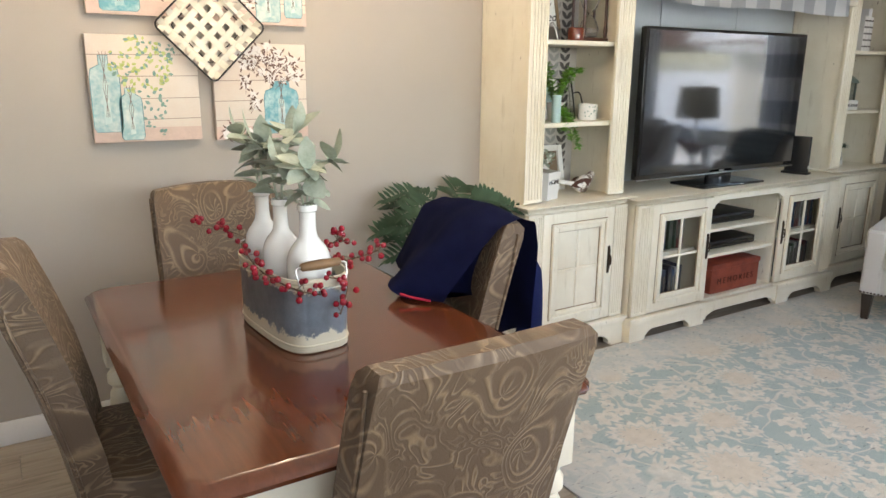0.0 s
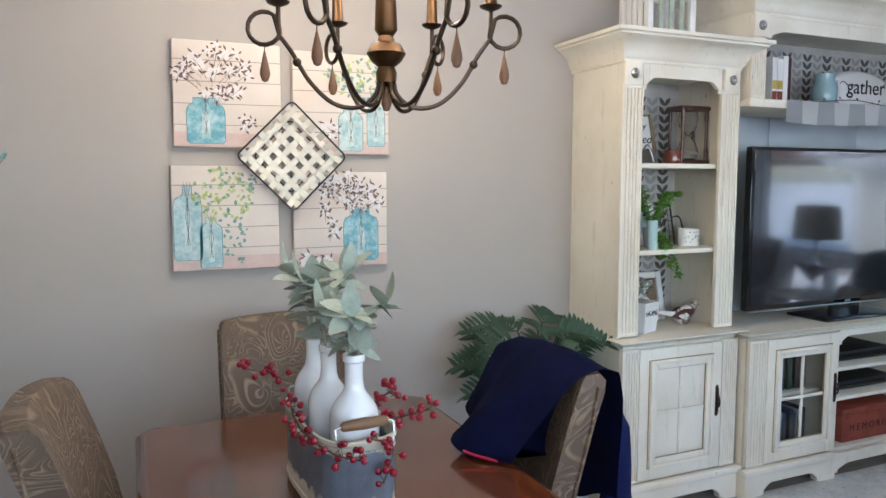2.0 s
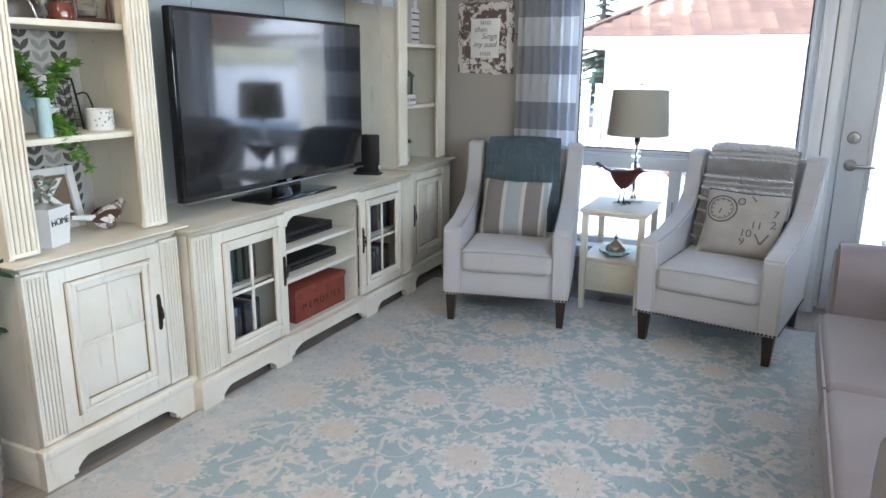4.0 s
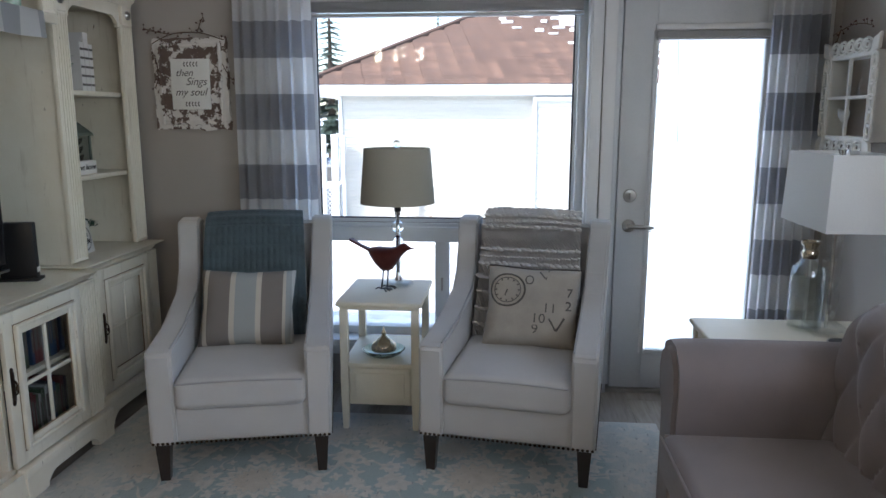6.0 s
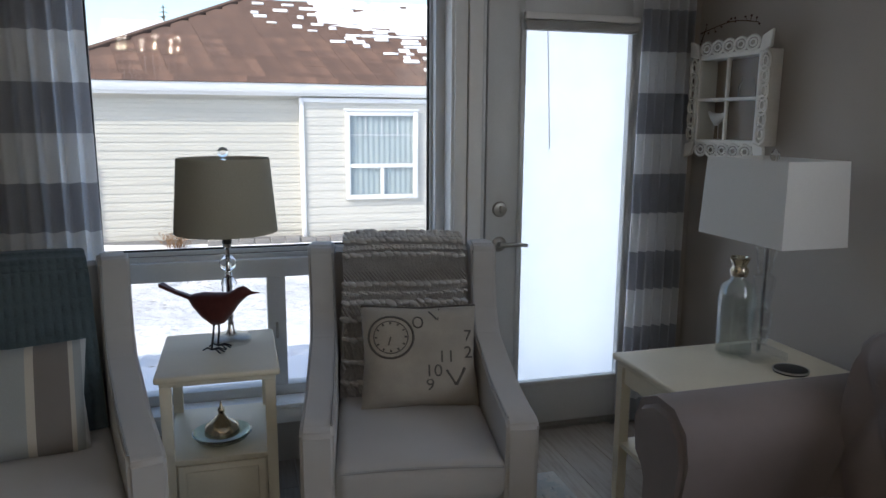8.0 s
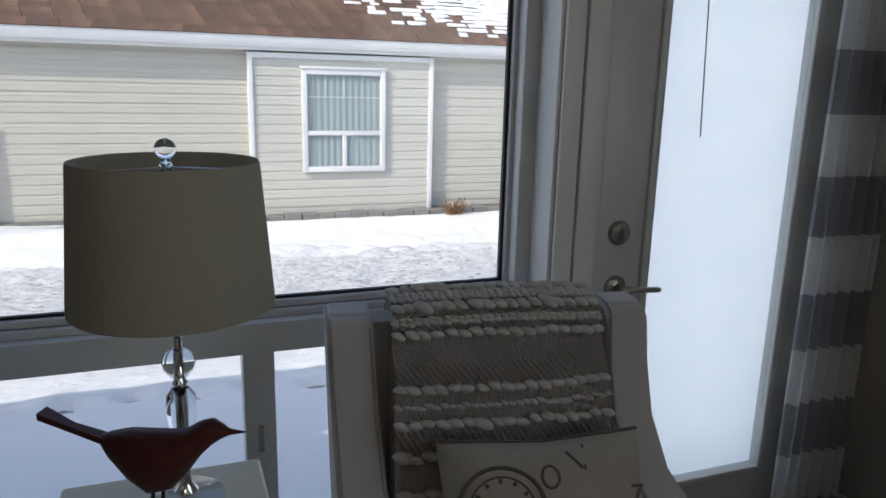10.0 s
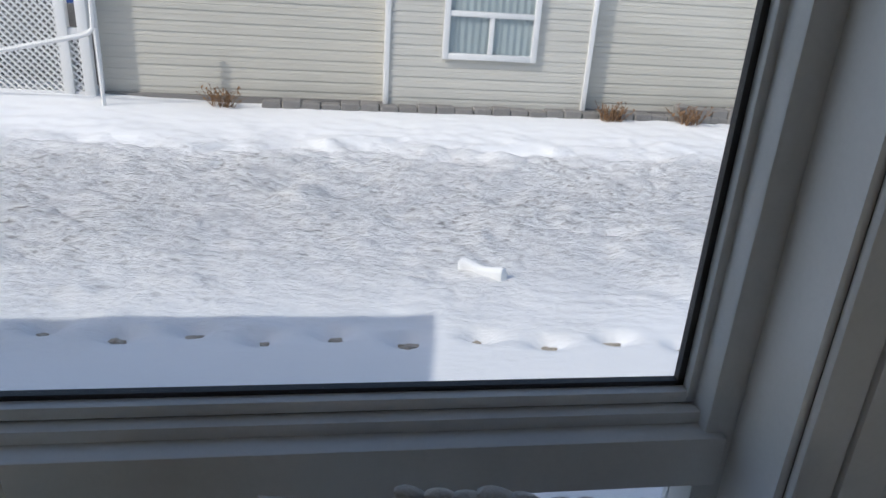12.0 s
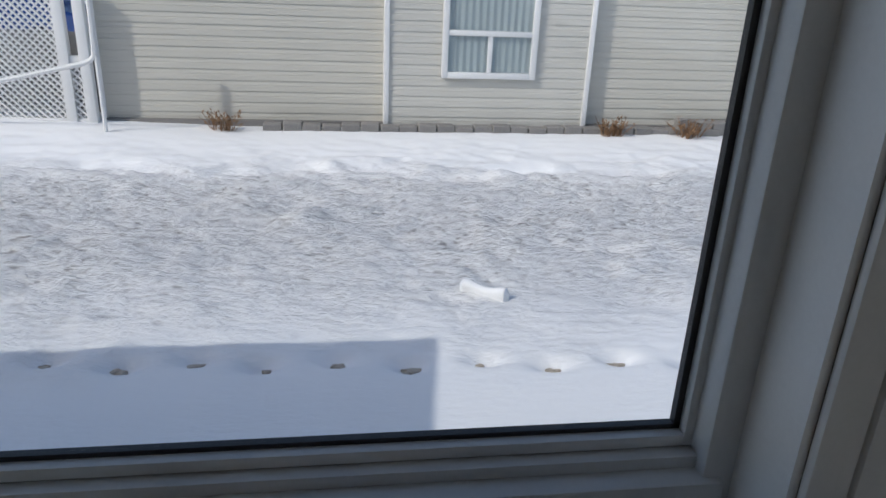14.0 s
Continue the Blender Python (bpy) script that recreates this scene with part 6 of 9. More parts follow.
part("sleeve", B().tube(bez([(0.125, -0.06, 0.93), (0.142, -0.10, 0.80), (0.14, -0.115, 0.60), (0.135, -0.10, 0.46)], 6), [0.03] * 6 + [0.04] * 6 + [0.045] * 6 + [0.042], 10), NAVY, jk)
part("zip_tape", B().tube([jack(0.10, 0.02), jack(0.22, 0.03), jack(0.32, 0.02)], 0.004, 6), surface("red_zip_tape", (0.45, 0.01, 0.05), 0.6), jk, "short red zip edge")

# ---- tin trough with bottles, leaves and berries ----
tin = thing("tin_trough", "oval galvanised tin with worn cream paint and wooden handles", "planter", pose(-0.49, -1.315, 0.76, 0, 0, 4))
def oval(rx, ry, z, n=36):
    out = []
    for k in range(n):
        a = 2 * math.pi * k / n
        c, s = math.cos(a), math.sin(a)
        e = 0.55
        out.append((rx * math.copysign(abs(c) ** e, c), ry * math.copysign(abs(s) ** e, s), z))
    return out
part("body", B().loft([oval(0.082, 0.178, 0.0), oval(0.086, 0.183, 0.004), oval(0.086, 0.184, 0.165), oval(0.090, 0.188, 0.170), oval(0.090, 0.188, 0.178), oval(0.084, 0.181, 0.178), oval(0.082, 0.178, 0.165), oval(0.078, 0.172, 0.02), oval(0.05, 0.12, 0.018)]), GALV, tin)
b = B()
for z in (0.02, 0.15):
    b.tube([Vector(p) for p in oval(0.0865, 0.1845, z)], 0.0025, 6, None, True)
part("bead", b, GALV, tin)
for s in (-1, 1):
    h = part("handle", B().lathe([(0.006, -0.05), (0.010, -0.045), (0.012, 0), (0.010, 0.045), (0.006, 0.05)], 12, pose(0, s * 0.165, 0.205, 0, 90, 0)), surface("worn_handle_wood", (0.20, 0.11, 0.05), 0.6, big=30) if s < 0 else bpy.data.materials["worn_handle_wood"], tin, "turned wooden grip")
    part("wire", B().tube(bez([(-0.055, s * 0.178, 0.15), (-0.062, s * 0.17, 0.19), (-0.05, s * 0.165, 0.205), (0.05, s * 0.165, 0.205), (0.062, s * 0.17, 0.19), (0.055, s * 0.178, 0.15)], 4), 0.0022, 6), STEEL, h)


def bottle(x, y, h, r, z=0.78):
    o = thing("vase", "white glazed ceramic bottle vase in the tin", "vase", pose(x, y, z), "bottle vases")
    prof = [(0.0, 0), (0.9, 0), (1, 0.03), (1, 0.52), (0.975, 0.585), (0.90, 0.635), (0.76, 0.68), (0.57, 0.72), (0.43, 0.755), (0.375, 0.80), (0.36, 0.86), (0.365, 0.945), (0.44, 0.955), (0.45, 0.99), (0.42, 1.0), (0.31, 1.0), (0.28, 0.85), (0.0, 0.8)]
    part("body", B().lathe([(r * a, h * q) for a, q in prof], 32, None, False), CERAMIC, o)
    return o


bottle(-0.478, -1.408, 0.312, 0.053)
bottle(-0.50, -1.285, 0.308, 0.048)
bottle(-0.508, -1.172, 0.315, 0.048)


def sprig(x, y, z, seed, n=11, h=0.2):
    """Three stems with broad oval leaves in loose whorls."""
    o = thing("leaf_spray", "dusty sage-green artificial leaf spray in a white bottle", "plant", pose(x, y, z), "leaf sprays")
    rn = random.Random(seed)
    bs, bl = B(), B()
    for k in range(3):
        a = k * 2.1 + rn.uniform(-0.4, 0.4) + seed
        t = Vector((math.cos(a) * rn.uniform(0.03, 0.075), math.sin(a) * rn.uniform(0.03, 0.075), h * rn.uniform(0.55, 1.0)))
        pts = bez([(0, 0, -0.05), t * 0.4 + Vector((0, 0, 0.05)), t], 6)
        bs.tube(pts, [0.0032] * len(pts), 5)
        out = Vector((math.cos(a), math.sin(a), 0))
        for j in range(n):
            u = 0.22 + 0.78 * (j + 0.5) / n
            p = pts[min(len(pts) - 1, int(u * (len(pts) - 1) + 0.5))]
            aa = j * 2.4 + a + rn.uniform(-0.3, 0.3)
            L = rn.uniform(0.045, 0.078) * (0.8 + 0.3 * u)
            e = rn.uniform(-0.5, 0.6) + 0.4 * (u > 0.85)
            d = Vector((math.cos(aa) * math.cos(e), math.sin(aa) * math.cos(e), math.sin(e))) + out * 0.25
            bl.leaf(p, p + d.normalized() * L, L * rn.uniform(0.60, 0.76), (-math.cos(aa) * 0.5 + rn.uniform(-0.4, 0.4), -math.sin(aa) * 0.5 + rn.uniform(-0.4, 0.4), 0.8), 0.18, 6)
        bl.leaf(pts[-1], pts[-1] + Vector((out.x * 0.03, out.y * 0.03, 0.07)), 0.038, out + Vector((0, 0, 0.3)), 0.2, 6)
    part("stem", bs, SAGE, o)
    part("leaf", bl, SAGE, o, "fuzzy sage leaves")


sprig(-0.478, -1.408, 1.078, 2, 13, 0.165)
sprig(-0.50, -1.285, 1.074, 5, 12, 0.18)
sprig(-0.508, -1.172, 1.08, 9, 12, 0.165)
bg = thing("berry_garland", "red berry garland trailing round the tin rim", "garland", pose(-0.49, -1.315, 0.94))
rn = random.Random(3)
bt = B()
BERRY_MESH = [B().ball((0, 0, 0), r, 8).mesh("berry", BERRY, True) for r in (0.0066, 0.0073, 0.008)]
runs = [[(-0.06, 0.16, 0.03), (-0.12, 0.17, 0.06), (-0.175, 0.17, 0.075)], [(-0.075, 0.12, 0.02), (-0.10, 0.0, 0.015), (-0.095, -0.10, 0.0), (-0.06, -0.20, -0.015), (0.0, -0.225, -0.03)], [(0.02, -0.19, 0.0), (0.06, -0.2, -0.02), (0.03, -0.225, -0.08)], [(0.07, 0.0, 0.0), (0.10, -0.06, 0.05), (0.09, -0.12, 0.06)], [(0.06, -0.1, 0.0), (0.12, -0.16, 0.03), (0.14, -0.2, 0.05)]]
for r in runs:
    pts = bez(r, 9)
    bt.tube(pts, 0.002, 5)
    for p in pts[3::2]:
        for q in range(2):
            d = Vector((rn.uniform(-1, 1), rn.uniform(-1, 1), rn.uniform(-0.6, 1))).normalized() * rn.uniform(0.012, 0.028)
            bt.tube([p, p + d], 0.001, 4)
            shared("berry", BERRY_MESH[rn.randrange(3)], bg, Matrix.Translation(p + d))
part("twig", bt, TWIG, bg)

# ---- chandelier ----
ch = thing("chandelier", "dark bronze six-arm candle chandelier with wooden drops, lit", "chandelier", pose(-0.26, -1.0, 0))
part("column", B().lathe([(0.012, 1.70), (0.026, 1.71), (0.028, 1.735), (0.022, 1.75), (0.040, 1.765), (0.052, 1.785), (0.040, 1.808), (0.024, 1.815), (0.019, 1.83), (0.030, 1.845), (0.026, 1.95), (0.020, 2.12), (0.034, 2.14), (0.034, 2.16), (0.012, 2.18)], 24), BRASS, ch, "turned bronze column")
part("chain", B().tube([(0, 0, 2.17), (0, 0, 2.39)], 0.005), BRONZE, ch)
part("canopy", B().lathe([(0.065, 2.409), (0.06, 2.395), (0.03, 2.38), (0.01, 2.375)], 24), BRONZE, ch)
def drop_piece(parent, p):
    d = part("drop", B().lathe([(0.001, 0.0), (0.008, 0.003), (0.0135, 0.018), (0.013, 0.03), (0.006, 0.062), (0.0025, 0.076), (0.002, 0.08)], 14, pose(p[0], p[1], p[2] - 0.095)), DROPWOOD, parent, "turned wooden drop")
    part("hook", B().tube([(p[0], p[1], p[2] - 0.016), (p[0], p[1], p[2])], 0.0015, 5), BRONZE, d)
def make_bulb():
    mt, nt, p = nodes("lit_bulb")
    p.inputs["Base Color"].default_value = (1, 0.9, 0.75, 1)
    p.inputs["Emission Color"].default_value = (1.0, 0.80, 0.55, 1)
    p.inputs["Emission Strength"].default_value = 40.0
    return mt
BULB = make_bulb()
for k in range(6):
    a = radians(-18.5 + 60 * k)
    ca, sa = math.cos(a), math.sin(a)
    def P(r, z):
        return (ca * r, sa * r, z)
    arm = part("arm", B().tube(bez([P(0.018, 1.74), P(0.028, 1.68), P(0.075, 1.645), P(0.14, 1.655), P(0.20, 1.71), P(0.245, 1.785), P(0.275, 1.825)], 6) + [P(0.315 + 0.042 * math.cos(t), 1.845 + 0.042 * math.sin(t)) for t in [radians(150 - 22.5 * j) for j in range(1, 15)]] + [P(0.278, 1.86), P(0.278, 1.905)], 0.0062, 8), BRONZE, ch, "curled bronze arm")
    part("bead", B().ball(P(0.232, 1.76), 0.012, 10), BRONZE, arm)
    part("cup", B().lathe([(0.006, -0.006), (0.026, 0.002), (0.031, 0.008), (0.024, 0.010), (0.008, 0.010)], 18, pose(*P(0.278, 1.905))), BRONZE, arm)
    part("candle_sleeve", B().lathe([(0.017, 0.0), (0.0165, 0.01), (0.0125, 0.11), (0.0115, 0.125)], 16, pose(*P(0.278, 1.915))), BRASS, arm, "bronze candle sleeve")
    part("bulb", B().lathe([(0.006, 0.0), (0.010, 0.008), (0.0165, 0.03), (0.015, 0.048), (0.007, 0.072), (0.001, 0.082)], 14, pose(*P(0.278, 2.04))), BULB, arm, "glowing flame bulb")
    drop_piece(arm, P(0.315, 1.803))
    lp = new("bulb_lamp", bpy.data.lights.new("bulb_lamp", "POINT"))
    lp.data.energy, lp.data.color, lp.data.shadow_soft_size = BULB_WATTS, (1.0, 0.88, 0.75), 0.03
    lp.matrix_world = pose(-0.26 + ca * 0.278, -1.0 + sa * 0.278, 2.16)
drop_piece(ch, (0, 0, 1.70 + 0.03))


# ---- armchairs: local front is -y ----
def armchair(m, label):
    c = thing("armchair", label, "armchair", m, "window armchairs")
    part("frame", B().box((-0.315, -0.335, 0.165), (0.315, 0.30, 0.335), 0.02, 3), GREY_UP, c, "upholstered base")
    # swooping sides, from the arm front up to the wing
    prof = [(-0.355, 0.165), (0.34, 0.165), (0.50, 0.985), (0.485, 1.0), (0.40, 0.995), (0.372, 0.968), (0.345, 0.86), (0.300, 0.755), (0.215, 0.672), (-0.08, 0.600), (-0.24, 0.585), (-0.335, 0.58), (-0.36, 0.56)]
    for s in (-1, 1):
        x0, x1 = (0.238, 0.335) if s > 0 else (-0.335, -0.238)
        b = B()
        t = bmesh.new()
        def flare(y, z):
            k = max(0.0, (z - 0.6) / 0.4)
            return 0.014 * k
        outer = [t.verts.new((s * (0.335 + flare(y, z)), y, z)) for y, z in prof]
        inner = [t.verts.new((s * (0.240 + flare(y, z)), y, z)) for y, z in prof]
        t.faces.new(outer)
        t.faces.new(inner[::-1])
        n = len(prof)
        for k in range(n):
            t.faces.new((outer[k], inner[k], inner[(k + 1) % n], outer[(k + 1) % n]))
        bmesh.ops.recalc_face_normals(t, faces=t.faces[:])
        bmesh.ops.bevel(t, geom=t.edges[:], offset=0.016, segments=3, affect="EDGES", clamp_overlap=True)
        b._add(t, None)
        a = part("arm", b, GREY_UP, c, "swooping upholstered arm and wing")
        part("piping", B().tube([(s * 0.247, y - 0.001, z + 0.001) for y, z in prof[11:12]] + [(s * (0.246 + flare(y, z)), y, z + 0.002) for y, z in reversed(prof[5:11])], 0.004, 6), PIPING, a)
    rings = []
    for z, y, th, w in ((0.33, 0.20, 0.06, 0.235), (0.50, 0.245, 0.065, 0.235), (0.70, 0.315, 0.066, 0.225), (0.88, 0.375, 0.062, 0.212), (0.97, 0.405, 0.052, 0.205), (1.0, 0.415, 0.035, 0.20), (1.008, 0.418, 0.012, 0.195)):
        r = []
        for k in range(9):
            uu = -1 + 2 * k / 8
            r.append((uu * w, y - th - 0.012 * (1 - uu * uu), z + 0.012 * (1 - uu * uu) * (z > 0.9)))
        for k in range(9):
            uu = 1 - 2 * k / 8
            r.append((uu * w, y + th, z + 0.012 * (1 - uu * uu) * (z > 0.9)))
        rings.append(r)
    part("backrest", B().loft(rings), GREY_UP, c)
    part("back_panel", B().loft([[(-0.30, 0.30, 0.17), (0.30, 0.30, 0.17), (0.30, 0.345, 0.17), (-0.30, 0.345, 0.17)], [(-0.25, 0.44, 0.96), (0.25, 0.44, 0.96), (0.25, 0.49, 0.97), (-0.25, 0.49, 0.97)]]), GREY_UP, c)
    cu = part("seat_cushion", B().box((-0.242, -0.372, 0.315), (0.242, 0.20, 0.455), 0.038, 5), GREY_UP, c, "boxed seat cushion")
    for v in cu.data.vertices:
        k = (1 - (v.co.x / 0.25) ** 2) * (1 - ((v.co.y + 0.08) / 0.30) ** 2)
        if v.co.z > 0.4:
            v.co.z += 0.016 * k
    part("piping", B().tube([(x, -0.370, 0.436 + 0.008 * (1 - (x / 0.24) ** 2)) for x in [-0.232 + 0.0464 * k for k in range(11)]], 0.0045, 6), PIPING, cu)
    me = B().ball((0, 0, 0), 0.0062, 8, (1, 0.6, 1)).mesh("nailhead", BRONZE, True)
    for k in range(38):
        shared("nailhead", me, c, pose(-0.325 + 0.65 * k / 37, -0.357, 0.178))
    for s in (-1, 1):
        for k in range(26):
            shared("nailhead", me, c, pose(s * 0.336, -0.335 + 0.66 * k / 25, 0.178, 0, 0, 90))
    def legring(x, y, w, z):
        return [(x + a * w, y + e * w, z) for a, e in ((-1, -1), (1, -1), (1, 1), (-1, 1))]
    for x in (-0.295, 0.295):
        part("leg", B().loft([legring(x, -0.315, 0.017, 0.0), legring(x, -0.315, 0.027, 0.167)]), LEGWOOD, c, "tapered dark wooden leg", smooth=False)
        part("leg", B().loft([legring(x, 0.33, 0.017, 0.0), legring(x, 0.29, 0.027, 0.167)]), LEGWOOD, c, "tapered dark wooden leg", smooth=False)
    return c


CHAIR_SCALE = Matrix.Diagonal((1.03, 1.04, 0.93, 1))
M1 = pose(3.49, -1.142, 0.009, 0, 0, -76.9) @ CHAIR_SCALE
M2 = pose(3.56, -2.303, 0.009, 0, 0, -99) @ CHAIR_SCALE
armchair(M1, "light grey wing armchair with a slate-blue throw and striped cushion")
armchair(M2, "light grey wing armchair with a chunky cream throw and clock cushion")


def drape(u, v, w0, w1, low, behind=0.12):
    """A throw over an armchair back: v from the seat up over the top and down behind."""
    path = [(0.135, low), (0.175, low + (0.70 - low) * 0.5), (0.238, 0.72), (0.29, 0.86), (0.335, 0.965), (0.365, 1.012), (0.415, 1.032), (0.47, 1.022), (0.502, 0.98), (0.508, 0.98 - behind)]
    k = v * (len(path) - 1)
    i = min(int(k), len(path) - 2)
    f = k - i
    y = path[i][0] * (1 - f) + path[i + 1][0] * f
    z = path[i][1] * (1 - f) + path[i + 1][1] * f
    w = w0 + (w1 - w0) * v
    return Vector(((u - 0.5) * 2 * w, y - 0.012 * (1 - (2 * u - 1) ** 2), z + 0.010 * (1 - (2 * u - 1) ** 2) * (z > 0.95)))


th = thing("blue_throw", "slate-blue waffle-knit throw over the armchair back", "throw", M1)
part("cloth", B().sheet(70, 90, lambda u, v: drape(u, v, 0.232, 0.205, 0.46) + Vector((0, -0.009 * abs(math.sin(u * 55)) * abs(math.sin(v * 62)), 0.003 * math.sin(v * 62))), 0.006), BLUEKNIT, th)
th = thing("cream_throw", "cream knitted throw with rows of chunky yarn bobbles", "throw", M2)
def weave(u, v):
    """Slanting twill in broad bands between looser plain weave."""
    twill = math.sin(u * 210 + v * 330)
    plain = math.sin(u * 330) * math.sin(v * 420)
    k = 0.5 + 0.5 * math.tanh(4 * math.sin(v * 57))
    d = 0.0026 * twill * k + 0.0020 * plain * (1 - k) + 0.0016 * noise.noise(Vector((u * 60, v * 90, 2)))
    return drape(u, v, 0.226 + 0.003 * noise.noise(Vector((u > 0.5, v * 30, 5))), 0.212, 0.42) + Vector((0.003 * math.sin(v * 40), -d, d * 0.7))


part("cloth", B().sheet(170, 230, weave, 0.008), CREAMKNIT, th)
rn = random.Random(21)
BIG_ROWS = [0.07, 0.125, 0.18, 0.23, 0.28, 0.335, 0.44, 0.555, 0.70, 0.80]
FINE_ROWS = [0.307, 0.488, 0.505, 0.615, 0.632, 0.649, 0.86]
BOB = [B().ball((0, 0, 0), r, 10, (1.55, 0.80, 0.85)).mesh("bobble", YARN, True) for r in (0.0068, 0.0108, 0.0120, 0.0155)]
for v, big in [(v, True) for v in BIG_ROWS] + [(v, False) for v in FINE_ROWS]:
    n = 17 if big else 30
    for k in range(n):
        u = (k + 0.5 + rn.uniform(-0.12, 0.12)) / n
        p = drape(u, v + rn.uniform(-0.003, 0.003), 0.230, 0.212, 0.42)
        q = drape(u, min(1, v + 0.01), 0.230, 0.212, 0.42)
        nrm = Vector((1, 0, 0)).cross((q - p).normalized()).normalized()
        if (nrm.y > 0 and v < 0.6) or (nrm.z < 0 and v >= 0.6):
            nrm = -nrm
        kind = (3 if rn.random() < 0.08 else rn.choice((1, 2))) if big else 0
        shared("bobble", BOB[kind], th, Matrix.Translation(p + nrm * (0.005 if big else 0.003)) @ pose(0, 0, 0, rn.uniform(-12, 12), 20 + rn.uniform(-12, 12), rn.uniform(-12, 12)))


def cushion(name, label, m, w, h, d, mat):
    c = thing(name, label, "cushion", m)
    def f(s):
        def g(u, v):
            a, b2 = 2 * u - 1, 2 * v - 1
            k = max(0.0, (1 - a ** 4) * (1 - b2 ** 4)) ** 0.55
            pin = 1 - 0.07 * (1 - abs(b2)) * abs(a) ** 3
            pin2 = 1 - 0.07 * (1 - abs(a)) * abs(b2) ** 3
            wr = 0.004 * noise.noise(Vector((a * 3, b2 * 3, s)))
            return (a * w / 2 * pin, -s * (d / 2 * k) + wr, h / 2 + b2 * h / 2 * pin2)
        return g
    part("front", B().sheet(30, 30, f(1)), mat, c)
    part("back", B().sheet(30, 30, f(-1)), LINEN, c)
    return c, f(1)


STRIPE_P = nodes("striped_cushion_cloth")
def _stripe_cushion():
    mt, nt, p = STRIPE_P
    sep = nt.nodes.new("ShaderNodeSeparateXYZ")
    nt.links.new(coords(nt), sep.inputs[0])
    x = maths(nt, "ADD", maths(nt, "MULTIPLY", sep.outputs[0], 1 / 0.40), 0.5)
    taupe, cream, sage, white = (0.20, 0.175, 0.155), (0.58, 0.53, 0.44), (0.36, 0.38, 0.37), (0.58, 0.58, 0.57)
    r = nt.nodes.new("ShaderNodeValToRGB")
    r.color_ramp.interpolation = "CONSTANT"
    stops = [(0.0, taupe), (0.05, cream), (0.095, taupe), (0.33, cream), (0.385, sage), (0.60, cream), (0.655, taupe), (0.875, cream), (0.905, sage), (0.96, white)]
    while len(r.color_ramp.elements) < len(stops):
        r.color_ramp.elements.new(0.5)
    for e, (pp, cc) in zip(r.color_ramp.elements, stops):
        e.position, e.color = pp, (*cc, 1)
    nt.links.new(x, r.inputs[0])
    n = noise_tex(nt, coords(nt), 420, 2)
    nt.links.new(mix(nt, maths(nt, "MULTIPLY", n, 0.35), r.outputs[0], (0.2, 0.18, 0.16)), p.inputs["Base Color"])
    p.inputs["Roughness"].default_value = 0.95
    bump(nt, p, n, 0.4, 0.003)
    return mt


cs, _ = cushion("striped_cushion", "taupe, cream and grey striped square cushion", M1 @ pose(-0.02, 0.02, 0.448, -24, 0, 0), 0.40, 0.36, 0.16, _stripe_cushion())
cc, cf = cushion("clock_cushion", "linen cushion printed with pocket watch and clock numerals", M2 @ pose(0.035, 0.035, 0.448, -25, 3, 0), 0.40, 0.38, 0.16, LINEN)


def printed(parent, name, pts, r, closed=False):
    b = B()
    b.tube([Vector(cf(u, v)) + Vector((0, -0.0005, 0)) for u, v in pts], r, 5, None, closed)
    part(name, b, GREYINK, parent)


printed(cc, "watch_rim", [(0.24 + 0.19 * math.cos(a), 0.66 + 0.20 * math.sin(a)) for a in [k * math.pi / 18 for k in range(36)]], 0.0042, True)
printed(cc, "watch_ring", [(0.24 + 0.145 * math.cos(a), 0.66 + 0.155 * math.sin(a)) for a in [k * math.pi / 18 for k in range(36)]], 0.002, True)
printed(cc, "watch_hand", [(0.24, 0.66), (0.22, 0.58)], 0.003)
printed(cc, "watch_loop", [(0.47 + 0.04 * math.cos(a), 0.80 + 0.055 * math.sin(a)) for a in [k * math.pi / 9 for k in range(18)]], 0.003, True)
printed(cc, "clock_hand", [(0.57, 0.92), (0.63, 0.83)], 0.004)
printed(cc, "clock_hand", [(0.66, 0.95), (0.64, 0.82)], 0.003)
printed(cc, "clock_hand", [(0.78, 0.20), (0.86, 0.36)], 0.006)
printed(cc, "clock_hand", [(0.78, 0.20), (0.70, 0.34)], 0.004)
for k in range(12):
    a = k * math.pi / 6
    printed(cc, "watch_mark", [(0.24 + 0.115 * math.cos(a), 0.66 + 0.123 * math.sin(a)), (0.24 + 0.135 * math.cos(a), 0.66 + 0.145 * math.sin(a))], 0.0035)
for txt, u, v in (("12", 0.86, 0.50), ("11", 0.70, 0.46), ("10", 0.59, 0.33), ("9", 0.56, 0.20), ("7", 0.90, 0.66)):
    p0 = Vector(cf(u, v))
    words("numeral", txt, 0.06, GREYINK, cc, pose(p0.x, p0.y - 0.002, p0.z, 90, 0, 0))
printed(cc, "piping", [(0.005 + 0.99 * k / 20, 0.995) for k in range(21)], 0.004)


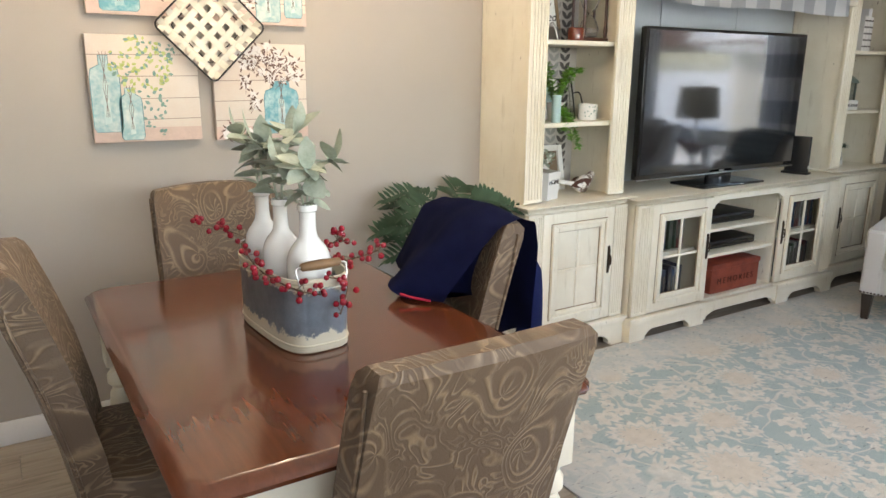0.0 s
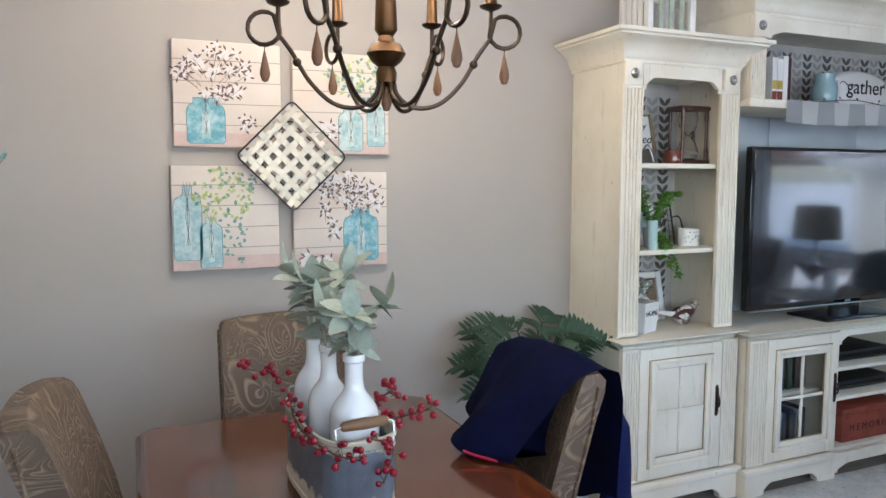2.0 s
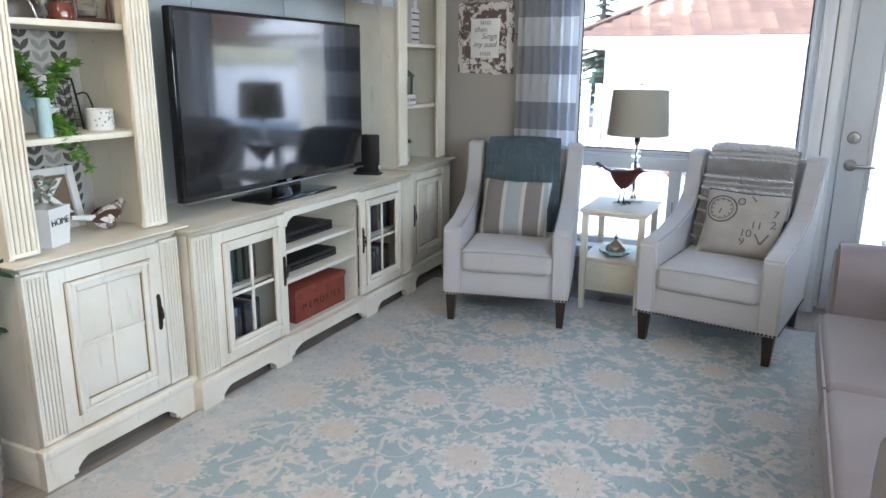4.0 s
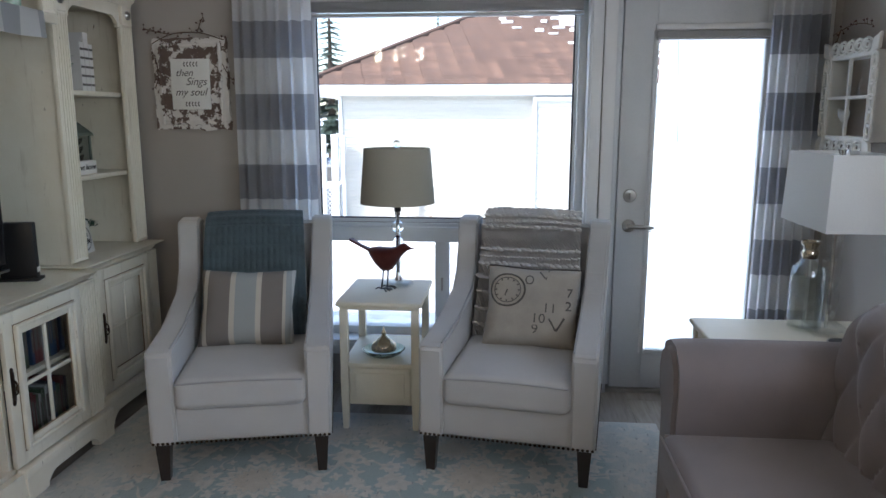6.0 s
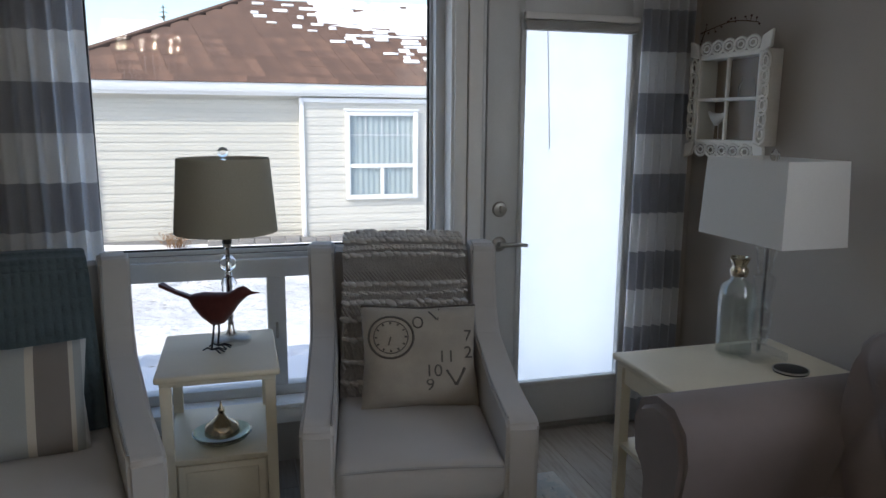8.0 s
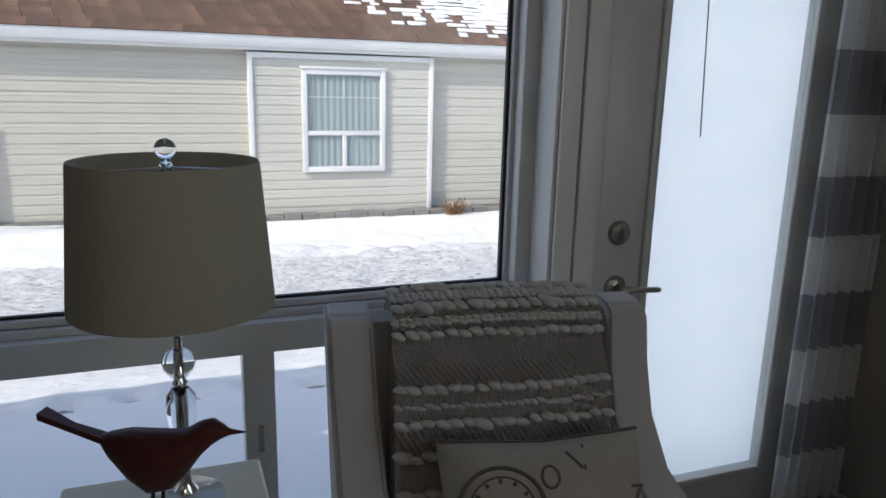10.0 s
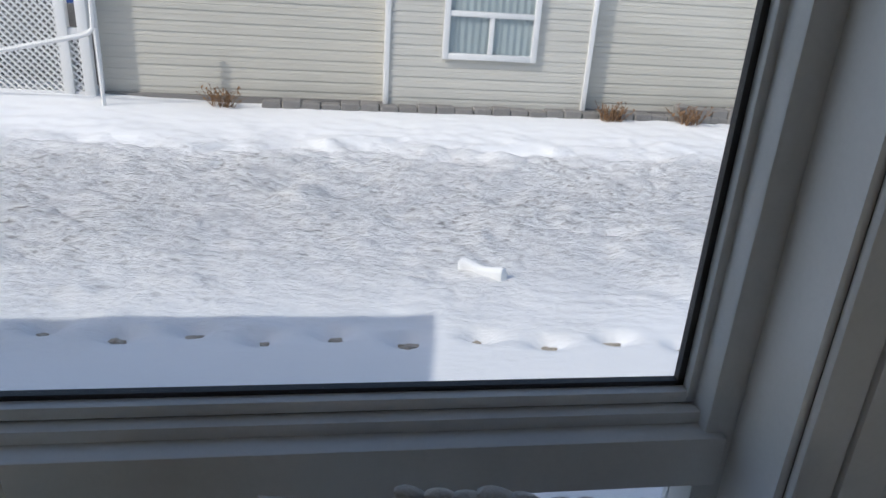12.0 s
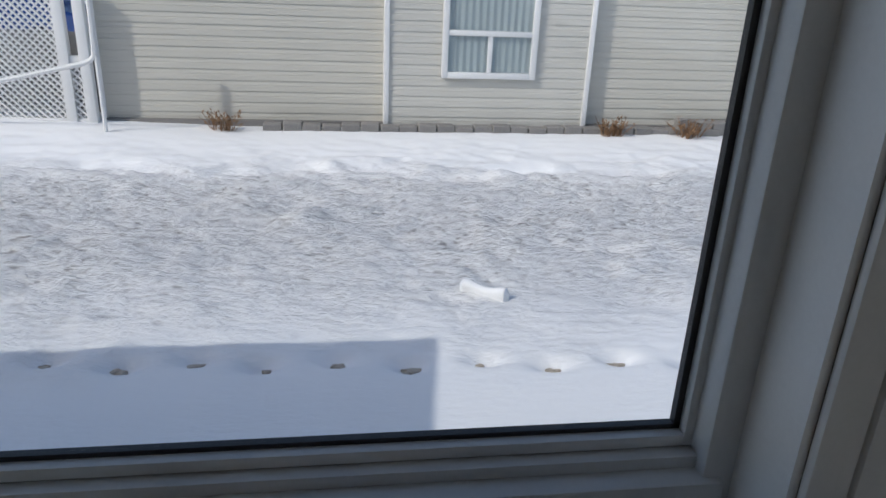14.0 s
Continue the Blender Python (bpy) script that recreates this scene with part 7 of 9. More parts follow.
# ---- side table between the chairs ----
def side_table(m, label, w, d, h, drawer=True):
    t = thing("side_table", label, "side table", m, "side tables")
    part("tabletop", B().box((-w / 2, -d / 2, h - 0.022), (w / 2, d / 2, h), 0.008, 3), CREAMPAINT, t)
    part("moulding", B().box((-w / 2 + 0.014, -d / 2 + 0.014, h - 0.038), (w / 2 - 0.014, d / 2 - 0.014, h - 0.022), 0.004), CREAMPAINT, t)
    for x in (-1, 1):
        for y in (-1, 1):
            cx, cy = x * (w / 2 - 0.032), y * (d / 2 - 0.032)
            part("leg", B().loft([[(cx + a * k, cy + e * k, z) for a, e in ((-1, -1), (1, -1), (1, 1), (-1, 1))] for k, z in ((0.012, 0.0), (0.017, 0.17), (0.017, h - 0.038))]), CREAMPAINT, t, "square tapered leg", smooth=False)
    part("shelf", B().box((-w / 2 + 0.02, -d / 2 + 0.02, 0.305), (w / 2 - 0.02, d / 2 - 0.02, 0.322), 0.003), CREAMPAINT, t)
    if drawer:
        part("box", B().box((-w / 2 + 0.05, -d / 2 + 0.028, 0.125), (w / 2 - 0.05, d / 2 - 0.03, 0.305), 0.003), CREAMPAINT, t)
        dr = part("drawer", B().box((-w / 2 + 0.055, -d / 2 + 0.018, 0.135), (w / 2 - 0.055, -d / 2 + 0.029, 0.30), 0.004).box((-w / 2 + 0.08, -d / 2 + 0.012, 0.16), (w / 2 - 0.08, -d / 2 + 0.019, 0.28), 0.004), CREAMPAINT, t, "panelled drawer front")
    else:
        part("apron", B().box((-w / 2 + 0.03, -d / 2 + 0.025, h - 0.10), (w / 2 - 0.03, d / 2 - 0.025, h - 0.038), 0.003), CREAMPAINT, t)
    return t


side_table(pose(3.838, -1.684, 0.0, 0, 0, -90), "cream painted side table with drawer and open shelf", 0.385, 0.475, 0.61)
side_table(pose(3.19, -3.29, 0.0, 0, 0, 0), "cream painted end table beside the sofa", 0.46, 0.64, 0.63, False)

# lamp with a drum shade
lm = thing("table_lamp", "crystal-column table lamp with an oatmeal drum shade, unlit", "lamp", pose(3.94, -1.725, 0.61))
part("base", B().lathe([(0.0, 0), (0.068, 0), (0.070, 0.006), (0.070, 0.018), (0.062, 0.024), (0.0, 0.026)], 32, None, False), CLEARGLASS, lm, "round crystal foot")
part("stem_collar", B().lathe([(0.018, 0.025), (0.022, 0.032), (0.012, 0.05), (0.010, 0.085), (0.010, 0.24), (0.014, 0.25), (0.008, 0.262), (0.008, 0.34), (0.014, 0.345), (0.014, 0.36), (0.004, 0.37)], 16), CHROME, lm, "chrome rod and collars")
part("spindle", B().lathe([(0.010, 0.085), (0.018, 0.12), (0.027, 0.19), (0.026, 0.225), (0.016, 0.24)], 8), CRYSTAL, lm, "faceted crystal spindle")
part("crystal_ball", B().ball((0, 0, 0.29), 0.030, 10), CRYSTAL, lm)
part("harp", B().tube(bez([(0.0, 0.03, 0.38), (0.0, 0.065, 0.46), (0.0, 0.05, 0.60), (0.0, 0.0, 0.645), (0.0, -0.05, 0.60), (0.0, -0.065, 0.46), (0.0, -0.03, 0.38)], 6), 0.0025, 6), CHROME, lm)
part("socket", B().lathe([(0.016, 0.36), (0.018, 0.42), (0.012, 0.43)], 14), BLACK, lm)
part("shade", B().lathe([(0.175, 0.402), (0.176, 0.406), (0.1565, 0.656), (0.155, 0.66), (0.153, 0.656), (0.172, 0.406), (0.175, 0.402)], 48, None, False), SHADE_OATMEAL, lm, "oatmeal linen drum shade")
b = B()
for k in range(3):
    a = k * 2.094
    b.tube([(0, 0, 0.648), (0.153 * math.cos(a), 0.153 * math.sin(a), 0.65)], 0.0016, 5)
part("spider", b, CHROME, lm)
part("finial", B().ball((0, 0, 0.680), 0.018, 16).lathe([(0.008, 0.645), (0.012, 0.65), (0.007, 0.664)], 12), CRYSTAL, lm, "crystal ball finial")

# metal bird
bd = thing("bird_figurine", "red-brown metal bird figurine on wire legs", "figurine", pose(3.856, -1.674, 0.61, 0, 0, -115) @ Matrix.Scale(1.18, 4))
def bird_body():
    secs = [(-0.075, 0.178, 0.008, 0.010), (-0.06, 0.172, 0.020, 0.022), (-0.03, 0.160, 0.034, 0.040), (0.0, 0.150, 0.040, 0.050), (0.03, 0.155, 0.038, 0.046), (0.055, 0.172, 0.030, 0.034), (0.075, 0.192, 0.024, 0.026), (0.092, 0.203, 0.019, 0.020), (0.106, 0.205, 0.011, 0.012), (0.118, 0.204, 0.005, 0.005), (0.142, 0.205, 0.001, 0.001)]
    return [[(x, ry * math.cos(a), z - 0.026 + rz * math.sin(a)) for a in [2 * math.pi * k / 14 for k in range(14)]] for x, z, ry, rz in secs]
part("body", B().loft(bird_body()), RUSTBIRD, bd)
part("tail", B().loft([[(x, w * c, z - 0.026 + 0.005 * s) for c, s in ((-1, -1), (1, -1), (1, 1), (-1, 1))] for x, z, w in ((-0.06, 0.178, 0.011), (-0.12, 0.196, 0.007), (-0.165, 0.216, 0.013))]), RUSTBIRD, bd, "long cocked tail")
for s in (-1, 1):
    lg = part("leg", B().tube([(0.005, s * 0.016, 0.085), (0.002, s * 0.018, 0.05), (-0.004, s * 0.02, 0.006)], 0.0032, 6), BLACK, bd, "black wire leg")
    for dx, dy in ((0.04, 0.0), (0.035, 0.018), (0.035, -0.018), (-0.028, 0.0)):
        part("toe", B().tube([(-0.004, s * 0.02, 0.006), (-0.004 + dx * 0.5, s * 0.02 + dy * 0.5, 0.011), (-0.004 + dx, s * 0.02 + dy, 0.002)], 0.0024, 5), BLACK, lg)

# glass dish with a silver bell lid on the shelf
gd = thing("glass_dish", "pale glass dish with a domed silver lid", "dish", pose(3.74, -1.684, 0.322))
part("plate", B().lathe([(0.0, 0.0), (0.05, 0.0), (0.085, 0.018), (0.098, 0.035), (0.094, 0.037), (0.08, 0.022), (0.048, 0.005), (0.0, 0.005)], 32, None, False), MILKGLASS, gd)
part("lid", B().lathe([(0.058, 0.03), (0.058, 0.05), (0.052, 0.062), (0.03, 0.078), (0.018, 0.088), (0.009, 0.10), (0.013, 0.112), (0.006, 0.124), (0.001, 0.145)], 24), SILVER, gd, "silver dome lid with a finial")

# ---- sofa along the wall ----
sf = thing("sofa", "taupe rolled-arm sofa with a button-tufted back", "sofa", pose(2.0, SY + 0.07, 0))
part("base", B().box((-0.86, 0.05, 0.11), (0.72, 0.95, 0.32), 0.02, 3), SOFA_UP, sf)
def arm_ring(y):
    prof = [(0.70, 0.10), (0.70, 0.52), (0.685, 0.60), (0.70, 0.675), (0.755, 0.72), (0.83, 0.725), (0.90, 0.695), (0.93, 0.63), (0.92, 0.565), (0.88, 0.53), (0.865, 0.50), (0.865, 0.10)]
    return [(x, y, z) for x, z in prof]
part("arm", B().loft([arm_ring(0.02), arm_ring(0.90), [(x * 0.995 + 0.004, 0.945, z * 0.995) for x, _, z in arm_ring(0)]]), SOFA_UP, sf, "rolled upholstered arm")
part("arm_front", B().loft([[(0.79 + (x - 0.79) * 0.86, 0.945, 0.42 + (z - 0.42) * 0.93) for x, _, z in arm_ring(0)], [(0.79 + (x - 0.79) * 0.82, 0.958, 0.42 + (z - 0.42) * 0.90) for x, _, z in arm_ring(0)]]), SOFA_UP, sf, "padded arm front")
part("arm", B().loft([[(-x - 0.14, y, z) for x, y, z in arm_ring(0.02)], [(-x - 0.14, y, z) for x, y, z in arm_ring(0.94)]]), SOFA_UP, sf, "rolled upholstered arm")
for x0, x1 in ((-0.838, -0.072), (-0.068, 0.698)):
    cu = part("seat_cushion", B().box((x0, 0.42, 0.32), (x1, 0.995, 0.47), 0.04, 5), SOFA_UP, sf, "boxed seat cushion")
    part("piping", B().tube([(x0 + 0.01 + (x1 - x0 - 0.02) * k / 6, 0.992, 0.452) for k in range(7)], 0.005, 6).tube([(x1 - 0.008, 0.44 + 0.54 * k / 6, 0.455) for k in range(7)], 0.005, 6), SOFA_UP, cu)
def tuft(u, v):
    x = -0.84 + 1.54 * u
    z = 0.40 + 0.50 * v
    cx, cz = x / 0.155, v * 3.2
    row = math.floor(cz)
    a = math.cos(math.pi * (cx + 0.5 * (row % 2))) ** 2 * math.cos(math.pi * (cz - row - 0.5)) ** 0
    d = 0.028 * abs(math.sin(math.pi * (cx + cz * 0.5))) ** 0.5 * abs(math.sin(math.pi * (cx - cz * 0.5))) ** 0.5
    top = max(0.0, (v - 0.8) / 0.2)
    return (x, 0.50 + d - 0.05 * v - 0.06 * top * top, z - 0.02 * top * top)
part("backrest", B().sheet(150, 48, tuft), SOFA_UP, sf, "button-tufted back")
part("back_frame", B().box((-0.86, 0.0, 0.12), (0.70, 0.42, 0.87), 0.03, 4), SOFA_UP, sf)
bm_btn = B().ball((0, 0, 0), 0.012, 10, (1, 0.6, 1)).mesh("button", SOFA_UP, True)
for r in range(3):
    for k in range(10):
        x = -0.775 + 0.155 * k - (0.0775 if r % 2 else 0)
        shared("button", bm_btn, sf, pose(x, 0.515 - 0.05 * (0.31 * (r + 0.5)), 0.40 + 0.156 * (r + 0.5)))
for x in (-0.92, 0.80):
    for y in (0.08, 0.88):
        part("foot", B().lathe([(0.02, 0), (0.028, 0.10)], 12, pose(x, y, 0)), LEGWOOD, sf)
# rolled top of the back at the arm end
part("back_roll", B().tube(bez([(-0.84, 0.36, 0.83), (0.0, 0.36, 0.835), (0.60, 0.36, 0.83), (0.70, 0.37, 0.79)], 6), 0.075, 12), SOFA_UP, sf, "rolled top of the back")

# ---- lamp, bottle and coaster on the end table ----
l2 = thing("box_shade_lamp", "stacked crystal table lamp with a white rectangular shade, unlit", "lamp", pose(3.25, -3.42, 0.63))
part("base", B().box((-0.065, -0.065, 0.0), (0.065, 0.065, 0.028), 0.004), CLEARGLASS, l2, "square crystal foot")
for z in (0.045, 0.165, 0.285):
    part("crystal_block", B().lathe([(0.018, z), (0.024, z + 0.012), (0.036, z + 0.10), (0.034, z + 0.112), (0.014, z + 0.118)], 8), CLEARGLASS, l2, "flared crystal block")
part("rod", B().tube([(0, 0, 0.02), (0, 0, 0.55)], 0.007), CHROME, l2)
def shade_box(b, s, z0, z1):
    W0, D0, W1, D1 = 0.20, 0.12, 0.188, 0.112
    o = [[(-W0, -D0, z0), (W0, -D0, z0), (W0, D0, z0), (-W0, D0, z0)], [(-W1, -D1, z1), (W1, -D1, z1), (W1, D1, z1), (-W1, D1, z1)],
         [(-W1 + s, -D1 + s, z1), (W1 - s, -D1 + s, z1), (W1 - s, D1 - s, z1), (-W1 + s, D1 - s, z1)], [(-W0 + s, -D0 + s, z0), (W0 - s, -D0 + s, z0), (W0 - s, D0 - s, z0), (-W0 + s, D0 - s, z0)], [(-W0, -D0, z0), (W0, -D0, z0), (W0, D0, z0), (-W0, D0, z0)]]
    return b.loft(o, None, False)
part("shade", shade_box(B(), 0.003, 0.40, 0.66), SHADE_WHITE, l2, "white rectangular shade", smooth=False)
part("finial", B().lathe([(0.004, 0.645), (0.014, 0.66), (0.016, 0.672), (0.004, 0.69)], 14), CRYSTAL, l2)
part("spider", B().tube([(-0.185, 0, 0.65), (0.185, 0, 0.65)], 0.002, 5).tube([(0, 0, 0.54), (0, 0, 0.652)], 0.003, 6), CHROME, l2)
gb = thing("glass_bottle", "pale green glass bottle with a silver neck", "bottle", pose(3.30, -3.36, 0.63))
part("body", B().lathe([(0.0, 0.0), (0.05, 0.0), (0.058, 0.01), (0.060, 0.20), (0.054, 0.235), (0.026, 0.262), (0.024, 0.28), (0.020, 0.278), (0.022, 0.258), (0.05, 0.23), (0.055, 0.2), (0.053, 0.012), (0.0, 0.008)], 28, None, False), BOTTLEGLASS, gb)
part("neck", B().lathe([(0.026, 0.27), (0.03, 0.29), (0.022, 0.305), (0.034, 0.33), (0.028, 0.335), (0.02, 0.31)], 20), SILVER, gb, "hammered silver neck")
cst = thing("coaster", "round dark coaster with a pale rim on the end table", "coaster", pose(3.10, -3.42, 0.63))
part("disc", B().lathe([(0.0, 0), (0.052, 0), (0.053, 0.008), (0.048, 0.010), (0.0, 0.010)], 28, None, False), BLACK, cst)
part("rim", B().tube([(0.052 * math.cos(a), 0.052 * math.sin(a), 0.008) for a in [k * math.pi / 14 for k in range(28)]], 0.003, 6, None, True), STEEL, cst)


# ---- four canvas prints and a woven tray ----
CANVAS = surface("pale_plank_canvas", (0.63, 0.57, 0.50), 0.8, dark=(0.60, 0.48, 0.40), big=5, fine=200, amount=0.8, bumps=0.2)
PLANKLINE = surface("painted_plank_line", (0.36, 0.30, 0.26), 0.8)
TEALWASH = surface("teal_watercolour", (0.13, 0.33, 0.39), 0.8, dark=(0.40, 0.56, 0.57), big=22, amount=1.0)
PALETEAL = surface("pale_teal_watercolour", (0.28, 0.44, 0.46), 0.8, dark=(0.57, 0.63, 0.59), big=20, amount=1.0)
MINTWASH = surface("mint_watercolour", (0.52, 0.62, 0.59), 0.8, dark=(0.40, 0.54, 0.53), big=40, amount=1.0)
AQUALINE = surface("dark_teal_line", (0.10, 0.27, 0.31), 0.8)
LIMEWASH = surface("lime_watercolour", (0.36, 0.42, 0.13), 0.8, dark=(0.50, 0.55, 0.26), big=40, amount=1.0)
GREENWASH = surface("blue_green_watercolour", (0.16, 0.28, 0.24), 0.8, dark=(0.30, 0.42, 0.38), big=40)
COTTON = surface("cotton_boll_white", (0.70, 0.66, 0.63), 0.8, big=40)
BROWNLINE = surface("brown_ink_line", (0.16, 0.10, 0.085), 0.8, big=40)
PINKWASH = surface("pink_plank_wash", (0.58, 0.44, 0.38), 0.8, big=12)


def flat(poly, y, b=None):
    """A painted patch: an outline in x, z a hair in front of the canvas."""
    b = b or B()
    vs = [b.bm.verts.new((x, y, z)) for x, z in poly]
    f = b.bm.faces.new(vs)
    f.normal_update()
    if f.normal.y > 0:
        f.normal_flip()
    return b


def jar_outline(cx, z0, w, h, neck):
    r = w / 2
    return [(cx - r * 0.85, z0), (cx + r * 0.85, z0), (cx + r, z0 + h * 0.06), (cx + r, z0 + h * 0.72), (cx + r * 0.9, z0 + h * 0.82), (cx + neck, z0 + h * 0.88), (cx + neck, z0 + h), (cx - neck, z0 + h), (cx - neck, z0 + h * 0.88), (cx - r * 0.9, z0 + h * 0.82), (cx - r, z0 + h * 0.72), (cx - r, z0 + h * 0.06)]


def canvas_print(x0, x1, z0, z1, jars, sprays, label, seed):
    o = thing("canvas_print", label, "painting", pose((x0 + x1) / 2, 0, (z0 + z1) / 2), "dining wall prints")
    W, Hh = (x1 - x0) / 2, (z1 - z0) / 2
    part("canvas", B().box((-W, -0.035, -Hh), (W, -0.001, Hh), 0.004), CANVAS, o)
    rn = random.Random(seed)
    b = B()
    for k in (-0.6, -0.2, 0.22, 0.62):
        flat([(-W, k * Hh), (W, k * Hh + 0.004), (W, k * Hh + 0.007), (-W, k * Hh + 0.0035)], -0.0354, b)
    part("plank_line", b, PLANKLINE, o, smooth=False)
    flat_b = flat([(-W, -Hh), (W, -Hh), (W, -0.74 * Hh), (-W, -0.72 * Hh)], -0.03525)
    part("wash", flat_b, PINKWASH, o, smooth=False)
    for cx, zz, w, h, nk, mt in jars:
        out = jar_outline(cx * W, -Hh + zz * 2 * Hh, w, h, nk)
        j = part("painted_jar", flat(out, -0.0358), mt, o, smooth=False)
        part("outline", B().tube([(x, -0.0362, z) for x, z in out], 0.0013, 4, None, True), AQUALINE, j)
        z_a = -Hh + zz * 2 * Hh
        b = B()
        flat([(cx * W - w * 0.12, z_a + h * 0.1), (cx * W + w * 0.12, z_a + h * 0.12), (cx * W + w * 0.08, z_a + h * 0.65), (cx * W - w * 0.10, z_a + h * 0.68)], -0.0361, b)
        part("highlight", b, PALETEAL if mt is TEALWASH else MINTWASH, j, smooth=False)
        bs = B()
        for k in range(3):
            bs.tube([(cx * W + (k - 1) * 0.006, -0.0363, z_a + h * 0.2), (cx * W - (k - 1) * 0.008, -0.0363, z_a + h * 0.6), (cx * W + (k - 1) * 0.012, -0.0363, z_a + h * 1.05)], 0.001, 4)
        part("painted_stem", bs, BROWNLINE, j)
    for kind, cx, cz, rx, rz, n in sprays:
        bl, bd, bw = B(), B(), B()
        for k in range(n):
            a = rn.random() * 6.28
            rr = rn.random() ** 0.5
            px, pz = cx * W + rx * rr * math.cos(a), cz * Hh + rz * rr * math.sin(a)
            px, pz = max(-W + 0.012, min(W - 0.012, px)), max(-Hh + 0.012, min(Hh - 0.012, pz))
            d = rn.random() * 6.28
            if kind == "cotton":
                s = rn.uniform(0.012, 0.024)
                flat([(px + s * math.cos(t) * (1 + 0.25 * math.sin(3 * t + d)), pz + s * math.sin(t)) for t in [i * 6.28 / 9 for i in range(9)]], -0.0360 - 0.00004 * k, bw)
                for q in range(4):
                    e = d + q * 1.57
                    bl.leaf((px + s * 0.8 * math.cos(e), -0.0385, pz + s * 0.8 * math.sin(e)), (px + s * 1.75 * math.cos(e + 0.4), -0.0385, pz + s * 1.75 * math.sin(e + 0.4)), 0.008, (0, -1, 0), 0, 2)
                bl.tube([(px, -0.038, pz), (cx * W + (px - cx * W) * 0.4, -0.038, pz - rz * 0.5)], 0.0008, 4)
            else:
                s = rn.uniform(0.012, 0.022)
                (bl if rn.random() < 0.65 else bd).leaf((px, -0.0365 - 0.00003 * k, pz), (px + s * math.cos(d), -0.0365 - 0.00003 * k, pz + s * math.sin(d)), s * 0.62, (0, -1, 0), 0, 3)
        if kind == "cotton":
            tagged(part("painted_cotton", bw, COTTON, o, smooth=False), kind="stuff")
            tagged(part("painted_twig", bl, BROWNLINE, o, smooth=False), kind="stuff")
        else:
            tagged(part("painted_leaf", bl, LIMEWASH if kind == "lime" else GREENWASH, o, smooth=False), kind="stuff")
            tagged(part("painted_shadow_leaf", bd, GREENWASH, o, smooth=False), kind="stuff")
    return o


canvas_print(-0.738, -0.350, 1.578, 1.962, [(-0.42, 0.03, 0.135, 0.165, 0.045, TEALWASH)], [("cotton", -0.3, 0.42, 0.14, 0.10, 30), ("cotton", 0.28, -0.62, 0.05, 0.035, 4)], "square canvas print of cotton stems in a teal jar", 1)
canvas_print(-0.305, 0.083, 1.56, 1.95, [(0.18, 0.03, 0.10, 0.17, 0.03, PALETEAL), (0.72, 0.08, 0.075, 0.18, 0.016, PALETEAL)], [("lime", 0.3, 0.55, 0.12, 0.07, 80), ("green", 0.6, 0.3, 0.06, 0.09, 30), ("cotton", -0.2, -0.55, 0.04, 0.03, 3)], "square canvas print of green sprigs in glass bottles", 2)
canvas_print(-0.755, -0.368, 1.12, 1.508, [(-0.72, 0.1, 0.10, 0.275, 0.016, PALETEAL), (-0.30, 0.02, 0.08, 0.19, 0.018, PALETEAL)], [("lime", -0.08, 0.45, 0.115, 0.10, 130), ("green", 0.16, -0.45, 0.045, 0.09, 26), ("green", 0.4, 0.75, 0.05, 0.03, 10)], "square canvas print of leafy sprigs in two teal bottles", 3)
canvas_print(-0.311, 0.073, 1.112, 1.488, [(0.42, 0.05, 0.145, 0.21, 0.035, TEALWASH)], [("cotton", 0.15, 0.55, 0.15, 0.075, 30), ("cotton", -0.35, -0.1, 0.06, 0.07, 6), ("cotton", -0.6, -0.8, 0.07, 0.02, 4)], "square canvas print of cotton stems in a bright teal jar", 4)

tr = thing("woven_tray", "diamond-hung woven cream strip tray with a black wire rim", "wall basket", pose(-0.321, -0.075, 1.545, 0, 45, 0))
SLATCREAM = surface("cream_metal_strip", (0.62, 0.585, 0.49), 0.5, big=9, amount=0.4)
S = 0.148
def rrect(s, r, y):
    out = []
    for cx, cz, a0 in ((s - r, s - r, 0), (-s + r, s - r, 90), (-s + r, -s + r, 180), (s - r, -s + r, 270)):
        out += [(cx + r * math.cos(radians(a0 + 15 * k)), y, cz + r * math.sin(radians(a0 + 15 * k))) for k in range(7)]
    return out
part("rim", B().tube(rrect(S, 0.022, -0.02), 0.0035, 8, None, True), BLACK, tr, "black wire rim")
part("rim", B().tube(rrect(S - 0.05, 0.012, 0.022), 0.002, 6, None, True), BLACK, tr, "inner wire rim")
def tray_y(a):
    return 0.022 - 0.042 * max(0.0, (abs(a) - 0.095) / 0.053)
for k in range(6):
    c = -0.118 + 0.0472 * k
    for ax in (0, 1):
        pts = [-S, -0.095, 0.095, S]
        bb = B()
        for i in range(24):
            s0, s1 = -S + 2 * S * i / 24, -S + 2 * S * (i + 1) / 24
            def wv(s):
                base = min(tray_y(s), tray_y(c))
                return base + 0.0022 * math.sin((s / 0.0472) * math.pi + math.pi * (k + ax))
            q = []
            for s, e in ((s0, -1), (s1, -1), (s1, 1), (s0, 1)):
                t = c + e * 0.0118
                q.append(bb.bm.verts.new((s, wv(s), t) if ax == 0 else (t, wv(s), s)))
            bb.bm.faces.new(q)
        bmesh.ops.remove_doubles(bb.bm, verts=bb.bm.verts[:], dist=0.0002)
        bmesh.ops.solidify(bb.bm, geom=bb.bm.faces[:], thickness=0.0012)
        part("strip", bb, SLATCREAM, tr)

